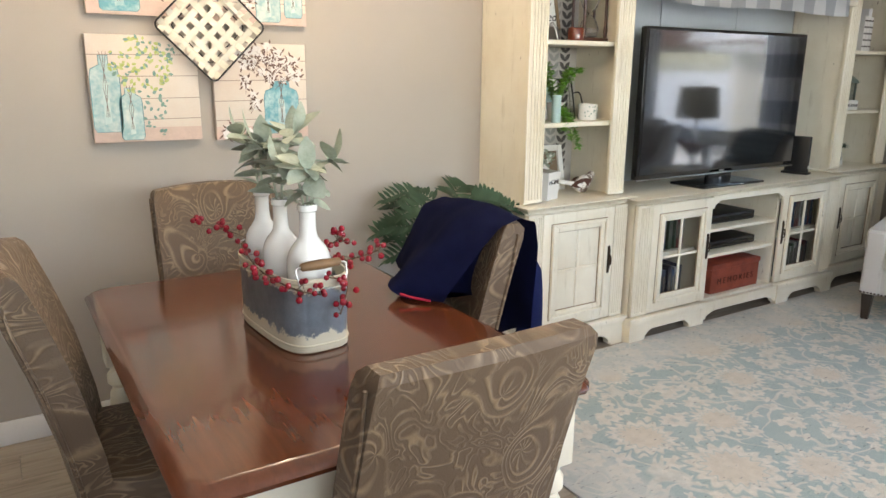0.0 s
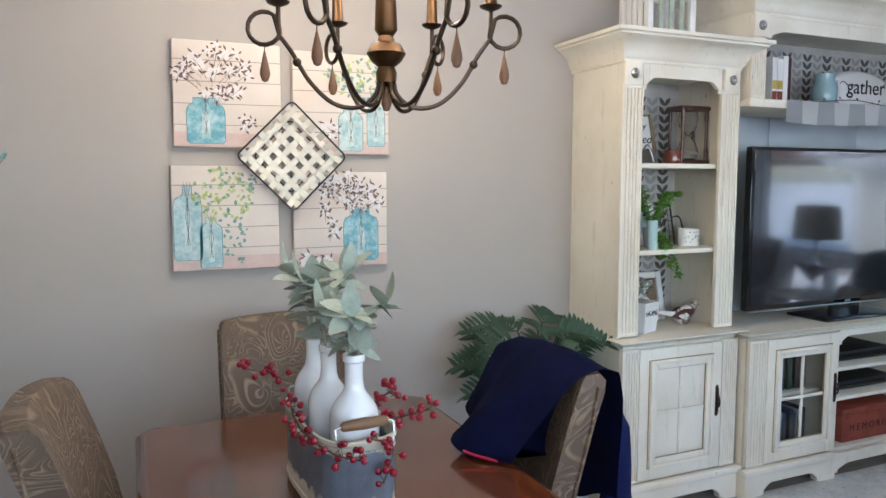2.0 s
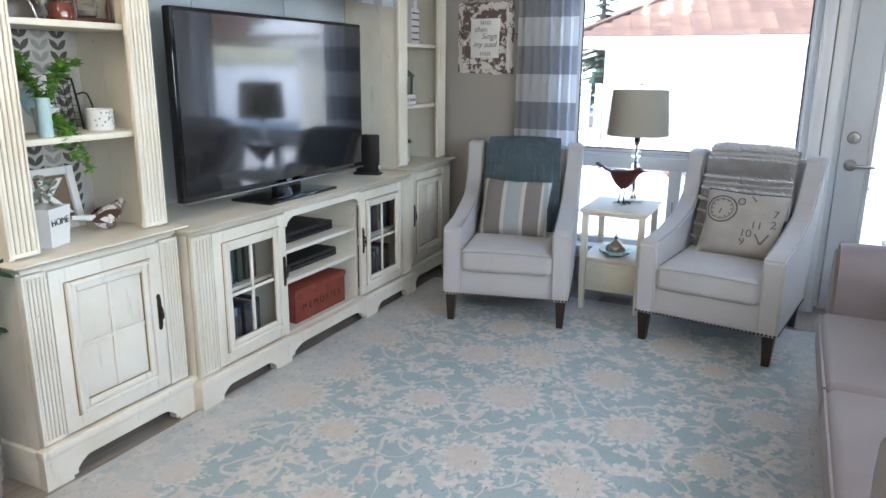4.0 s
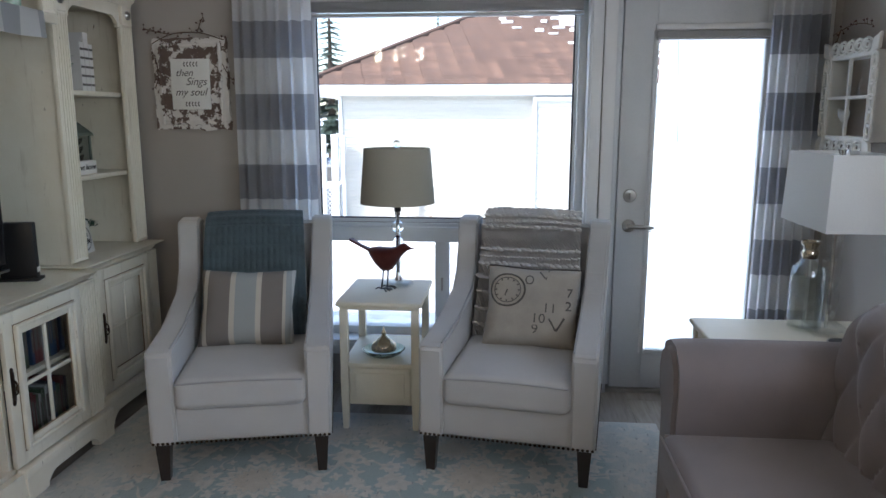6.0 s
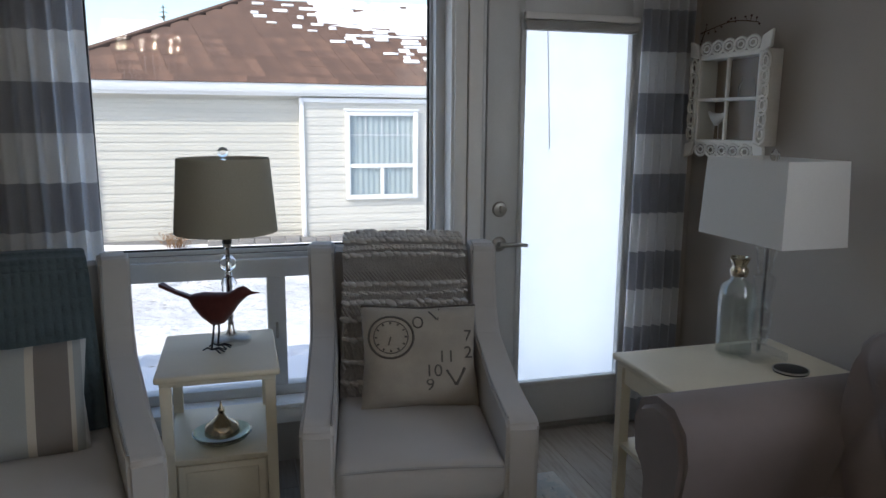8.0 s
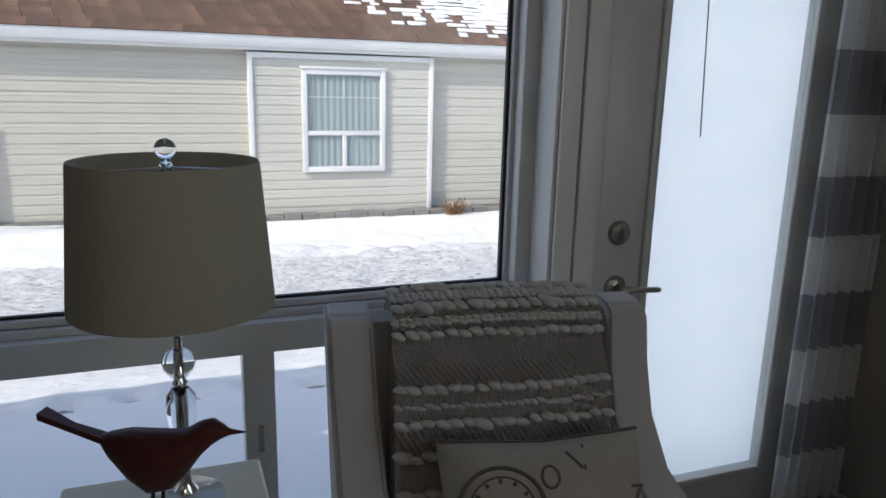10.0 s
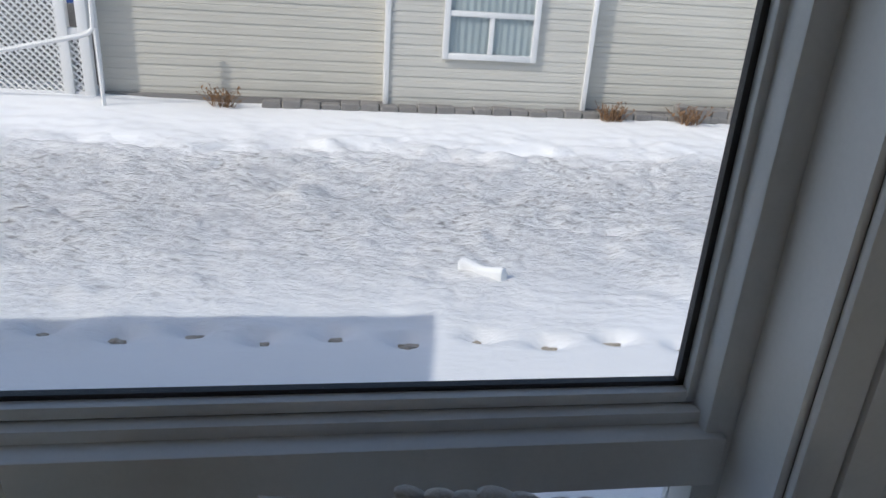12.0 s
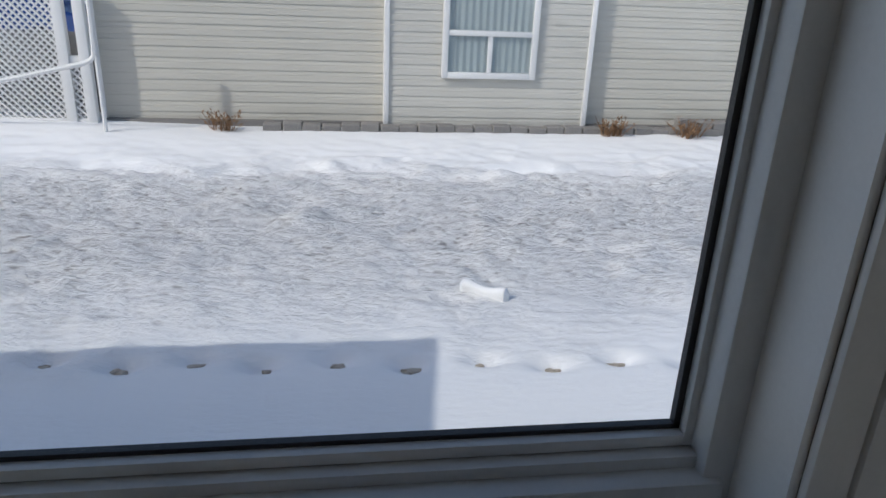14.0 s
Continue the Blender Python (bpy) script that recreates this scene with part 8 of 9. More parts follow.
# ---- wall sign by the window ----
def make_chippy():
    mt, nt, p = nodes("chipped_white_over_brown")
    n = noise_tex(nt, coords(nt), 15, 7, 0.7)
    sep = nt.nodes.new("ShaderNodeSeparateXYZ")
    nt.links.new(coords(nt), sep.inputs[0])
    far = maths(nt, "MAXIMUM", maths(nt, "DIVIDE", maths(nt, "ABSOLUTE", sep.outputs[0]), 0.195), maths(nt, "DIVIDE", maths(nt, "ABSOLUTE", sep.outputs[2]), 0.228))
    worn = ramp(nt, far, [(0.74, (0.09, 0.09, 0.09)), (0.84, (0, 0, 0)), (0.93, (0, 0, 0)), (1.0, (0.06, 0.06, 0.06))])
    f = ramp(nt, maths(nt, "ADD", n, worn), [(0.555, (0, 0, 0)), (0.57, (1, 1, 1))])
    nt.links.new(mix(nt, f, (0.66, 0.62, 0.57), (0.13, 0.088, 0.068)), p.inputs["Base Color"])
    p.inputs["Roughness"].default_value = 0.7
    bump(nt, p, f, -0.5, 0.004)
    return mt
CHIPPY = make_chippy()
sg = thing("wall_sign", "chipped white wooden plaque with hand lettering and berry twigs", "sign", pose(EX, -0.643, 1.575, 0, 0, -90))
def uneven(x0, x1, z0, z1, n, amp, seed):
    rn = random.Random(seed)
    pts = []
    for k in range(n):
        pts.append((x0 + (x1 - x0) * k / n, z0 + rn.uniform(-amp, amp)))
    for k in range(n):
        pts.append((x1 + rn.uniform(-amp, amp), z0 + (z1 - z0) * k / n))
    for k in range(n):
        pts.append((x1 - (x1 - x0) * k / n, z1 + rn.uniform(-amp, amp)))
    for k in range(n):
        pts.append((x0 + rn.uniform(-amp, amp), z1 - (z1 - z0) * k / n))
    return pts
part("board", B().prism(uneven(-0.195, 0.195, -0.228, 0.228, 9, 0.006, 5), -0.022, -0.002, "y"), CHIPPY, sg, smooth=False)
b = B()
for lo, hi in (((-0.165, -0.20), (-0.145, 0.20)), ((0.145, -0.20), (0.165, 0.20)), ((-0.145, -0.20), (0.145, -0.18)), ((-0.145, 0.18), (0.145, 0.20))):
    b.box((lo[0], -0.034, lo[1]), (hi[0], -0.020, hi[1]), 0.006)
part("moulding", b, CHIPPY, sg)
pl = part("plate", B().box((-0.10, -0.032, -0.125), (0.10, -0.020, 0.125), 0.003), WHITEPAINT, sg, "white lettered panel")
for t, x, z, s in (("then", -0.03, 0.055, 0.05), ("Sings", 0.03, 0.012, 0.055), ("my soul", 0.0, -0.04, 0.052)):
    words("lettering", t, s, GREYINK, pl, pose(x, -0.0328, z, 90, 0, 0), 0.0006, lean=0.35)
b = B()
for s in (-1, 1):
    for k in range(5):
        for t in (-1, 1):
            b.leaf((-0.03 + 0.016 * k, -0.0335, s * 0.098), (-0.022 + 0.016 * k, -0.0335, s * 0.098 + t * 0.014), 0.008, (0, -1, 0), 0, 2)
part("painted_leaf", b, GREYINK, pl, smooth=False)


def twigs(parent, lines, seed):
    rn = random.Random(seed)
    b, c = B(), B()
    for ln in lines:
        pts = bez(ln, 8)
        b.tube(pts, 0.0022, 5)
        for p in pts[2:]:
            if rn.random() < 0.55:
                d = Vector((rn.uniform(-1, 1), rn.uniform(-0.6, 0.6), rn.uniform(-1, 1))) * 0.018
                b.tube([p, p + d], 0.001, 4)
                c.ball(p + d, 0.0045, 6)
    part("twig", b, TWIG, parent, "dark twig")
    part("twig_berry", c, surface("dark_dried_berry", (0.07, 0.018, 0.012), 0.5) if "dark_dried_berry" not in bpy.data.materials else bpy.data.materials["dark_dried_berry"], parent, "dried dark berries")


twigs(sg, [[(-0.19, -0.025, 0.20), (-0.08, -0.03, 0.245), (0.06, -0.03, 0.25), (0.18, -0.025, 0.215)], [(-0.10, -0.03, 0.245), (-0.18, -0.03, 0.26), (-0.23, -0.03, 0.275)], [(0.05, -0.03, 0.25), (0.07, -0.03, 0.30), (0.085, -0.03, 0.325)], [(0.17, -0.03, 0.10), (0.21, -0.03, 0.03), (0.25, -0.03, 0.015)], [(-0.18, -0.03, 0.15), (-0.16, -0.04, 0.05), (-0.185, -0.03, -0.02)]], 2)

# ---- white carved window frame on the sofa wall ----
fm = thing("carved_window_frame", "white carved four-pane shadow-box frame with ornaments on the wall", "wall frame", pose(3.865, SY, 1.495, 0, 0, 180) @ Matrix.Scale(1.01, 4))
X, Z = 0.175, 0.162
b = B()
for lo, hi in (((-X - 0.02, -Z - 0.02), (-X, Z + 0.02)), ((X, -Z - 0.02), (X + 0.02, Z + 0.02)), ((-X, -Z - 0.02), (X, -Z)), ((-X, Z), (X, Z + 0.02))):
    b.box((lo[0], -0.095, lo[1]), (hi[0], -0.001, hi[1]), 0.003)
part("box", b, WHITEPAINT, fm)
part("backing", B().box((-X, -0.012, -Z), (X, -0.002, Z)), surface("weathered_backing_board", (0.30, 0.23, 0.17), 0.8, big=9, stretch=(6, 1, 0.6)), fm, "weathered wooden backing")
b = B()
def loops(n, f):
    for k in range(n):
        t = (k + 0.5) / n
        c, tangent = f(t)
        pts = []
        for i in range(14):
            a = 2 * math.pi * i / 14
            e = Vector((math.cos(a) * 0.036 * (1.0 if abs(tangent.x) > 0.5 else 0.72), 0, math.sin(a) * 0.036 * (0.72 if abs(tangent.x) > 0.5 else 1.0)))
            pts.append(c + e)
        b.tube(pts, 0.0055, 6, None, True)
        b.tube([c + Vector((p.x - c.x, 0, p.z - c.z)) * 0.5 for p in pts], 0.004, 6, None, True)
loops(5, lambda t: (Vector((-X + 2 * X * t, -0.097, Z + 0.045)), Vector((1, 0, 0))))
loops(5, lambda t: (Vector((-X + 2 * X * t, -0.097, -Z - 0.042)), Vector((1, 0, 0))))
loops(6, lambda t: (Vector((-X - 0.042, -0.097, -Z + 2 * Z * t)), Vector((0, 0, 1))))
loops(6, lambda t: (Vector((X + 0.042, -0.097, -Z + 2 * Z * t)), Vector((0, 0, 1))))
part("carving", b, WHITEPAINT, fm, "pierced looped carving")
b = B()
for sx in (-1, 1):
    for sz in (-1, 1):
        b.prism([(sx * (X + 0.005), sz * (Z + 0.005)), (sx * (X + 0.07), sz * (Z + 0.02)), (sx * (X + 0.075), sz * (Z + 0.085)), (sx * (X + 0.02), sz * (Z + 0.065))], -0.104, -0.09, "y", 0.004)
part("corner_leaf", b, WHITEPAINT, fm)
part("glazing_bar", B().box((-0.006, -0.096, -Z), (0.006, -0.082, Z), 0.002).box((-X, -0.0955, -0.006), (X, -0.0825, 0.006), 0.002), WHITEPAINT, fm)
part("inner_shelf", B().box((-X, -0.08, -0.006), (X, -0.012, 0.002)), WHITEPAINT, fm)
part("pane", B().box((-X, -0.086, -Z), (X, -0.084, Z)), PANE, fm)
twigs(fm, [[(-0.2, -0.08, 0.10), (-0.25, -0.06, 0.2), (-0.22, -0.05, 0.30)], [(-0.2, -0.07, 0.0), (-0.27, -0.05, 0.05), (-0.33, -0.03, 0.03)], [(-0.21, -0.07, -0.1), (-0.23, -0.05, 0.0), (-0.30, -0.03, 0.12)], [(-0.2, -0.09, 0.275), (0.0, -0.09, 0.30), (0.15, -0.09, 0.28)]], 9)
fb = thing("white_bird_figurine", "small white bird figurine inside the carved frame", "figurine", pose(3.975, SY + 0.05, 1.333))
part("body", B().loft([[(x, ry * math.cos(a), z + rz * math.sin(a)) for a in [k * math.pi / 5 for k in range(10)]] for x, z, ry, rz in ((-0.05, 0.10, 0.003, 0.012), (-0.03, 0.09, 0.012, 0.018), (0.0, 0.08, 0.02, 0.026), (0.03, 0.095, 0.014, 0.018), (0.045, 0.11, 0.009, 0.010), (0.06, 0.108, 0.001, 0.001))]), WHITEPAINT, fb)
for s in (-1, 1):
    part("leg", B().tube([(0.005 * s, 0.006 * s, 0.06), (0.008 * s, 0.006 * s, 0.0)], 0.002, 5), WHITEPAINT, fb)
gj = thing("glass_jar", "small clear glass jar inside the carved frame", "jar", pose(3.80, SY + 0.047, 1.498))
part("body", B().lathe([(0.0, 0), (0.03, 0), (0.035, 0.01), (0.033, 0.05), (0.022, 0.065), (0.024, 0.08), (0.021, 0.08), (0.019, 0.066), (0.03, 0.05), (0.031, 0.008), (0.0, 0.004)], 20, None, False), CRYSTAL, gj)

# ---- left bookcase ----
LT = [0.781, 1.1535, 1.5295]
def letter_frame(x, y, z):
    o = thing("framed_letter", "grey distressed picture frame with a white letter", "picture frame", pose(x, y, z, -12, 0, 0))
    b = B()
    for lo, hi in (((-0.10, 0.0), (-0.07, 0.235)), ((0.07, 0.0), (0.10, 0.235)), ((-0.07, 0.0), (0.07, 0.03)), ((-0.07, 0.205), (0.07, 0.235))):
        b.box((lo[0], -0.012, lo[1]), (hi[0], 0.012, hi[1]), 0.004)
    part("moulding", b, WHITEPAINT, o)
    part("burlap", B().box((-0.07, 0.002, 0.03), (0.07, 0.008, 0.205)), surface("brown_burlap", (0.20, 0.14, 0.09), 0.95, fine=300), o)
    words("letter", "K", 0.20, WHITEPAINT, o, pose(0, -0.003, 0.117, 90, 0, 0), 0.004)
letter_frame(1.375, -0.10, LT[0])
def song_bird(x, y, z, rz):
    o = thing("ceramic_bird", "chipped cream ceramic bird with a long brown tail", "figurine", pose(x, y, z, 0, 0, rz))
    part("body", B().loft([[(xx, ry * math.cos(a), zz + rzz * math.sin(a)) for a in [k * math.pi / 7 for k in range(14)]] for xx, zz, ry, rzz in ((-0.07, 0.052, 0.006, 0.008), (-0.05, 0.048, 0.018, 0.024), (-0.02, 0.044, 0.03, 0.040), (0.015, 0.050, 0.032, 0.046), (0.04, 0.068, 0.025, 0.034), (0.058, 0.090, 0.020, 0.022), (0.07, 0.096, 0.012, 0.014), (0.078, 0.094, 0.003, 0.003), (0.09, 0.090, 0.0005, 0.0005))]), CHIPPY, o)
    part("tail", B().tube([(-0.05, 0, 0.052), (-0.11, 0, 0.064), (-0.155, 0, 0.072)], [0.014, 0.010, 0.008], 6), WHITEPAINT, o)
    part("wing", B().leaf((0.03, -0.034, 0.068), (-0.08, -0.022, 0.045), 0.05, (0, -1, 0), 0.1).leaf((0.03, 0.034, 0.068), (-0.08, 0.022, 0.045), 0.05, (0, 1, 0), 0.1), BURGUNDY, o, "brown worn wing")
song_bird(1.465, -0.245, LT[0], 0)
hp = thing("letter_planter", "white ceramic planter lettered along its side with a small plant", "planter", pose(1.195, -0.265, LT[0], 0, 0, 20))
part("pot", B().loft([[(-0.05, -0.05, 0), (0.05, -0.05, 0), (0.05, 0.05, 0), (-0.05, 0.05, 0)], [(-0.06, -0.06, 0.135), (0.06, -0.06, 0.135), (0.06, 0.06, 0.135), (-0.06, 0.06, 0.135)]]), CERAMIC, hp, smooth=False)
words("lettering", "HOME", 0.034, INK, hp, pose(0.0, -0.0575, 0.085, 85, 0, 0))
b = B()
rn = random.Random(6)
for k in range(40):
    a = rn.random() * 6.28
    p = Vector((rn.uniform(-0.04, 0.04), rn.uniform(-0.04, 0.04), 0.13 + rn.uniform(0, 0.10)))
    b.leaf(p, p + Vector((math.cos(a) * 0.03, math.sin(a) * 0.03, 0.02)), 0.018, n=3)
part("foliage", b, SAGE, hp)


def ivy(x, y, z, seed, n=110, trail=True, mat=None, w=0.10, h=0.15):
    o = thing("ivy_plant", "bright green trailing ivy in a small pot", "plant", pose(x, y, z))
    part("pot", B().lathe([(0.0, 0), (0.035, 0), (0.045, 0.09), (0.04, 0.09), (0.0, 0.08)], 20, None, False), CERAMIC, o)
    rn = random.Random(seed)
    b, st = B(), B()
    for s in range(9):
        a = rn.random() * 6.28
        end = Vector((math.cos(a) * w, math.sin(a) * w * 0.8, 0.09 + h * rn.uniform(0.1, 1.0)))
        if trail and s < 3:
            end = Vector((-0.03 + 0.05 * s, -0.10, -0.04 - 0.04 * s))
        pts = bez([(0, 0, 0.08), end * 0.55 + Vector((0, -0.02 if trail and s < 3 else 0, 0.07)), end], 7)
        st.tube(pts, 0.0016, 4)
        for p in pts[2:]:
            for q in range(n // 60 + 1):
                d = rn.random() * 6.28
                L = rn.uniform(0.018, 0.032)
                b.leaf(p, p + Vector((math.cos(d) * L, math.sin(d) * L, rn.uniform(-0.4, 0.9) * L)), L * 0.6, n=3)
    part("stem", st, mat or FRESH, o)
    part("leaf", b, mat or FRESH, o)


ivy(1.265, -0.245, LT[1], 4, 480, True, None, 0.125, 0.18)
cd = thing("candle", "pale mint pillar candle beside the ivy", "candle", pose(1.20, -0.325, LT[1]))
part("wax", B().lathe([(0.0, 0), (0.021, 0), (0.022, 0.004), (0.022, 0.125), (0.018, 0.128), (0.0, 0.122)], 20, None, False), surface("mint_wax", (0.42, 0.58, 0.55), 0.5), cd)
bp = thing("botanical_picture", "small pale picture propped behind the ivy", "picture", pose(1.30, -0.15, LT[1], -10, 0, 0))
part("board", B().box((-0.075, 0.0, 0.0), (0.075, 0.010, 0.20), 0.002), WHITEPAINT, bp)
part("motif", B().ball((0, -0.001, 0.11), 0.045, 12, (1, 0.05, 1.3)), PALETEAL, bp)
wb = thing("wire_tray", "black wire grid tray leaning at the back of the shelf", "tray", pose(1.40, -0.16, LT[1], -16, 8, 0))
part("rim", B().tube(bez([(-0.055, 0, 0.004), (0.06, 0, 0.004), (0.072, 0, 0.02), (0.058, 0, 0.185), (0.045, 0, 0.198), (-0.055, 0, 0.198)], 5), 0.004, 6), BLACK, wb)
b = B()
for k in range(5):
    b.tube([(-0.05 + 0.024 * k, 0, 0.004), (-0.05 + 0.022 * k, 0, 0.198)], 0.0012, 4)
for k in range(7):
    b.tube([(-0.055, 0, 0.02 + 0.026 * k), (0.066, 0, 0.02 + 0.026 * k)], 0.0012, 4)
part("mesh_wire", b, BLACK, wb)
part("handle", B().tube(bez([(0.062, 0.0, 0.14), (0.11, 0.0, 0.15), (0.13, 0.0, 0.09), (0.125, 0.0, 0.06)], 6), 0.0035, 6), BLACK, wb)
mg = thing("candle_pot", "small white ceramic pot with blue leaf sprigs", "pot", pose(1.49, -0.23, LT[1]))
part("body", B().lathe([(0.0, 0), (0.045, 0), (0.049, 0.005), (0.049, 0.075), (0.045, 0.078), (0.043, 0.072), (0.0, 0.065)], 28, None, False), CERAMIC, mg)
b = B()
rn = random.Random(2)
for k in range(26):
    a = rn.uniform(-2.6, -0.5)
    z = rn.uniform(0.015, 0.065)
    p = Vector((0.0495 * math.cos(a), 0.0495 * math.sin(a), z))
    a2 = a + rn.uniform(-0.25, 0.25)
    b.leaf(p, (0.0498 * math.cos(a2), 0.0498 * math.sin(a2), z + rn.uniform(0.004, 0.014)), 0.007, (math.cos(a), math.sin(a), 0), 0, 2)
part("leaf_print", b, GREENWASH, mg)
hg = thing("hourglass", "wooden-framed hourglass with pale sand", "hourglass", pose(1.495, -0.2, LT[2]))
for z in (0.0, 0.245):
    part("plate", B().box((-0.085, -0.055, z), (0.085, 0.055, z + 0.02), 0.006), BURGUNDY, hg)
for x in (-0.07, 0.07):
    for y in (-0.042, 0.042):
        part("post", B().lathe([(0.008, 0.02), (0.010, 0.06), (0.007, 0.08), (0.007, 0.19), (0.010, 0.21), (0.008, 0.245)], 10, pose(x, y, 0)), BURGUNDY, hg)
part("glass", B().lathe([(0.004, 0.02), (0.04, 0.025), (0.048, 0.06), (0.036, 0.10), (0.006, 0.132), (0.036, 0.165), (0.048, 0.205), (0.04, 0.24), (0.004, 0.245)], 24), CRYSTAL, hg)
part("sand", B().lathe([(0.038, 0.028), (0.042, 0.045), (0.03, 0.06), (0.002, 0.068)], 20), LINEN, hg)
sb = thing("tilted_sign", "white framed sign with script lettering, leaning back", "sign", pose(1.285, -0.12, LT[2], -14, 0, 0))
part("board", B().box((-0.09, 0.0, 0.07), (0.09, 0.012, 0.235), 0.003), WHITEPAINT, sb)
part("edge", B().box((0.09, -0.008, 0.06), (0.105, 0.03, 0.245), 0.002), surface("tan_wood_edge", (0.26, 0.18, 0.10), 0.6), sb)
words("lettering", "simply", 0.05, INK, sb, pose(0.0, -0.001, 0.185, 90, 0, 0), lean=0.35)
words("lettering", "blessed", 0.058, INK, sb, pose(0.0, -0.001, 0.12, 90, 0, 0), lean=0.35)
part("easel", B().tube(bez([(-0.06, -0.03, 0.0), (-0.05, -0.02, 0.07), (-0.03, -0.035, 0.085), (0.0, -0.03, 0.06), (0.03, -0.035, 0.085), (0.05, -0.03, 0.06), (0.07, -0.02, 0.0)], 6), 0.004, 6).box((-0.08, -0.02, 0.0), (0.08, 0.06, 0.07), 0.004), STEEL, sb, "scrolled metal easel")
aj = thing("amber_jar", "small brown glass jar candle", "jar", pose(1.36, -0.255, LT[2]))
part("jar", B().lathe([(0.0, 0), (0.04, 0), (0.042, 0.006), (0.042, 0.055), (0.038, 0.062), (0.0, 0.06)], 24, None, False), surface("amber_glaze", (0.14, 0.03, 0.015), 0.15, coat=0.5, bumps=0), aj)

# open crate on the tower top
cr = thing("slatted_crate", "white slatted wooden lantern crate on top of the bookcase", "crate", pose(1.255, -0.25, 2.062))
for x in (-0.115, 0.115):
    for y in (-0.085, 0.085):
        part("post", B().box((x - 0.014, y - 0.014, 0.0), (x + 0.014, y + 0.014, 0.215), 0.002), WHITEPAINT, cr)
for z in (0.0, 0.195):
    part("rail", B().box((-0.135, -0.105, z), (0.135, -0.09, z + 0.028), 0.002), WHITEPAINT, cr)
    part("rail", B().box((-0.135, 0.09, z), (0.135, 0.105, z + 0.028), 0.002), WHITEPAINT, cr)
    part("rail", B().box((-0.14, -0.089, z), (-0.125, 0.089, z + 0.028), 0.002), WHITEPAINT, cr)
    part("rail", B().box((0.125, -0.089, z), (0.14, 0.089, z + 0.028), 0.002), WHITEPAINT, cr)
for k in range(3):
    part("slat", B().box((-0.128, -0.055 + 0.038 * k, 0.028), (-0.12, -0.028 + 0.038 * k, 0.195), 0.001), WHITEPAINT, cr)
    part("slat", B().box((-0.07 + 0.055 * k, -0.098, 0.028), (-0.045 + 0.055 * k, -0.09, 0.195), 0.001), SAGE, cr, "green-grey slat")

# ---- on the bridge ----
BZ = 1.816
rnr = thing("table_runner", "grey and white striped cloth runner hanging over the shelf edge", "runner", pose(2.60, 0, BZ))
def _runner(nt):
    sep = nt.nodes.new("ShaderNodeSeparateXYZ")
    nt.links.new(coords(nt), sep.inputs[0])
    s = maths(nt, "GREATER_THAN", maths(nt, "FRACT", maths(nt, "MULTIPLY", maths(nt, "ADD", sep.outputs[0], 0.02), 1 / 0.21)), 0.5)
    n = noise_tex(nt, coords(nt), 300, 2)
    return mix(nt, s, mix(nt, n, (0.74, 0.74, 0.73), (0.82, 0.82, 0.81)), mix(nt, n, (0.50, 0.51, 0.52), (0.57, 0.58, 0.59)))
RUNNER = cloth_thin("striped_runner_cloth", _runner, 0.15)
def run_f(u, v):
    x = -0.75 + 1.50 * u
    if v < 0.62:
        return (x, -0.10 - 0.335 * v / 0.62, 0.003)
    k = (v - 0.62) / 0.38
    return (x, -0.4335 - 0.006 * math.sin(u * 40) * k, 0.003 - 0.10 * k - 0.006 * math.sin(u * 9))
part("cloth", B().sheet(80, 26, run_f, 0.002), RUNNER, rnr)


def book(x, y, z, w, d, h, col, name="book", lab="book standing upright on the shelf", rz=0):
    o = thing(name, lab, "book", pose(x, y, z, 0, 0, rz), "shelf books")
    part("cover", B().box((0, -d / 2, 0), (w, -d / 2 + 0.003, h), 0.001).box((0, -d / 2 + 0.003, 0), (0.003, d / 2, h)).box((w - 0.003, -d / 2 + 0.003, 0), (w, d / 2, h)), col, o, smooth=False)
    part("page_block", B().box((0.0035, -d / 2 + 0.004, 0.003), (w - 0.0035, d / 2 - 0.003, h - 0.003)), LINEN, o, smooth=False)
    return o


bx = 1.865
for w, h, c in ((0.03, 0.205, CERAMIC), (0.035, 0.20, CERAMIC), (0.03, 0.215, WHITEPAINT), (0.018, 0.21, BURGUNDY)):
    o = book(bx, -0.26, BZ + 0.004, w, 0.15, h, c)
    if c == CERAMIC:
        part("band", B().box((0.001, -0.0765, 0.0), (w - 0.001, -0.0755, 0.05)), REDTIN, o, "red band", smooth=False)
        part("band", B().box((0.001, -0.0765, 0.06), (w - 0.001, -0.0755, 0.10)), surface("yellow_spine", (0.55, 0.42, 0.08), 0.6) if "yellow_spine" not in bpy.data.materials else bpy.data.materials["yellow_spine"], o, "yellow band", smooth=False)
    bx += w + 0.002
pt = thing("pitcher", "pale blue ceramic pitcher on the bridge shelf", "pitcher", pose(2.33, -0.24, BZ + 0.005))
part("body", B().lathe([(0.0, 0), (0.045, 0), (0.058, 0.03), (0.06, 0.09), (0.045, 0.135), (0.05, 0.165), (0.046, 0.165), (0.042, 0.138), (0.0, 0.13)], 24, None, False), surface("pale_blue_glaze", (0.30, 0.45, 0.47), 0.2, coat=0.5), pt)
part("handle", B().tube(bez([(0.046, 0, 0.145), (0.092, 0, 0.14), (0.095, 0, 0.07), (0.057, 0, 0.04)], 6), 0.007, 8), CERAMIC, pt)
gp = thing("platter", "oval white platter with black script lettering, propped up", "platter", pose(2.70, -0.20, BZ + 0.006, -14, 0, 0))
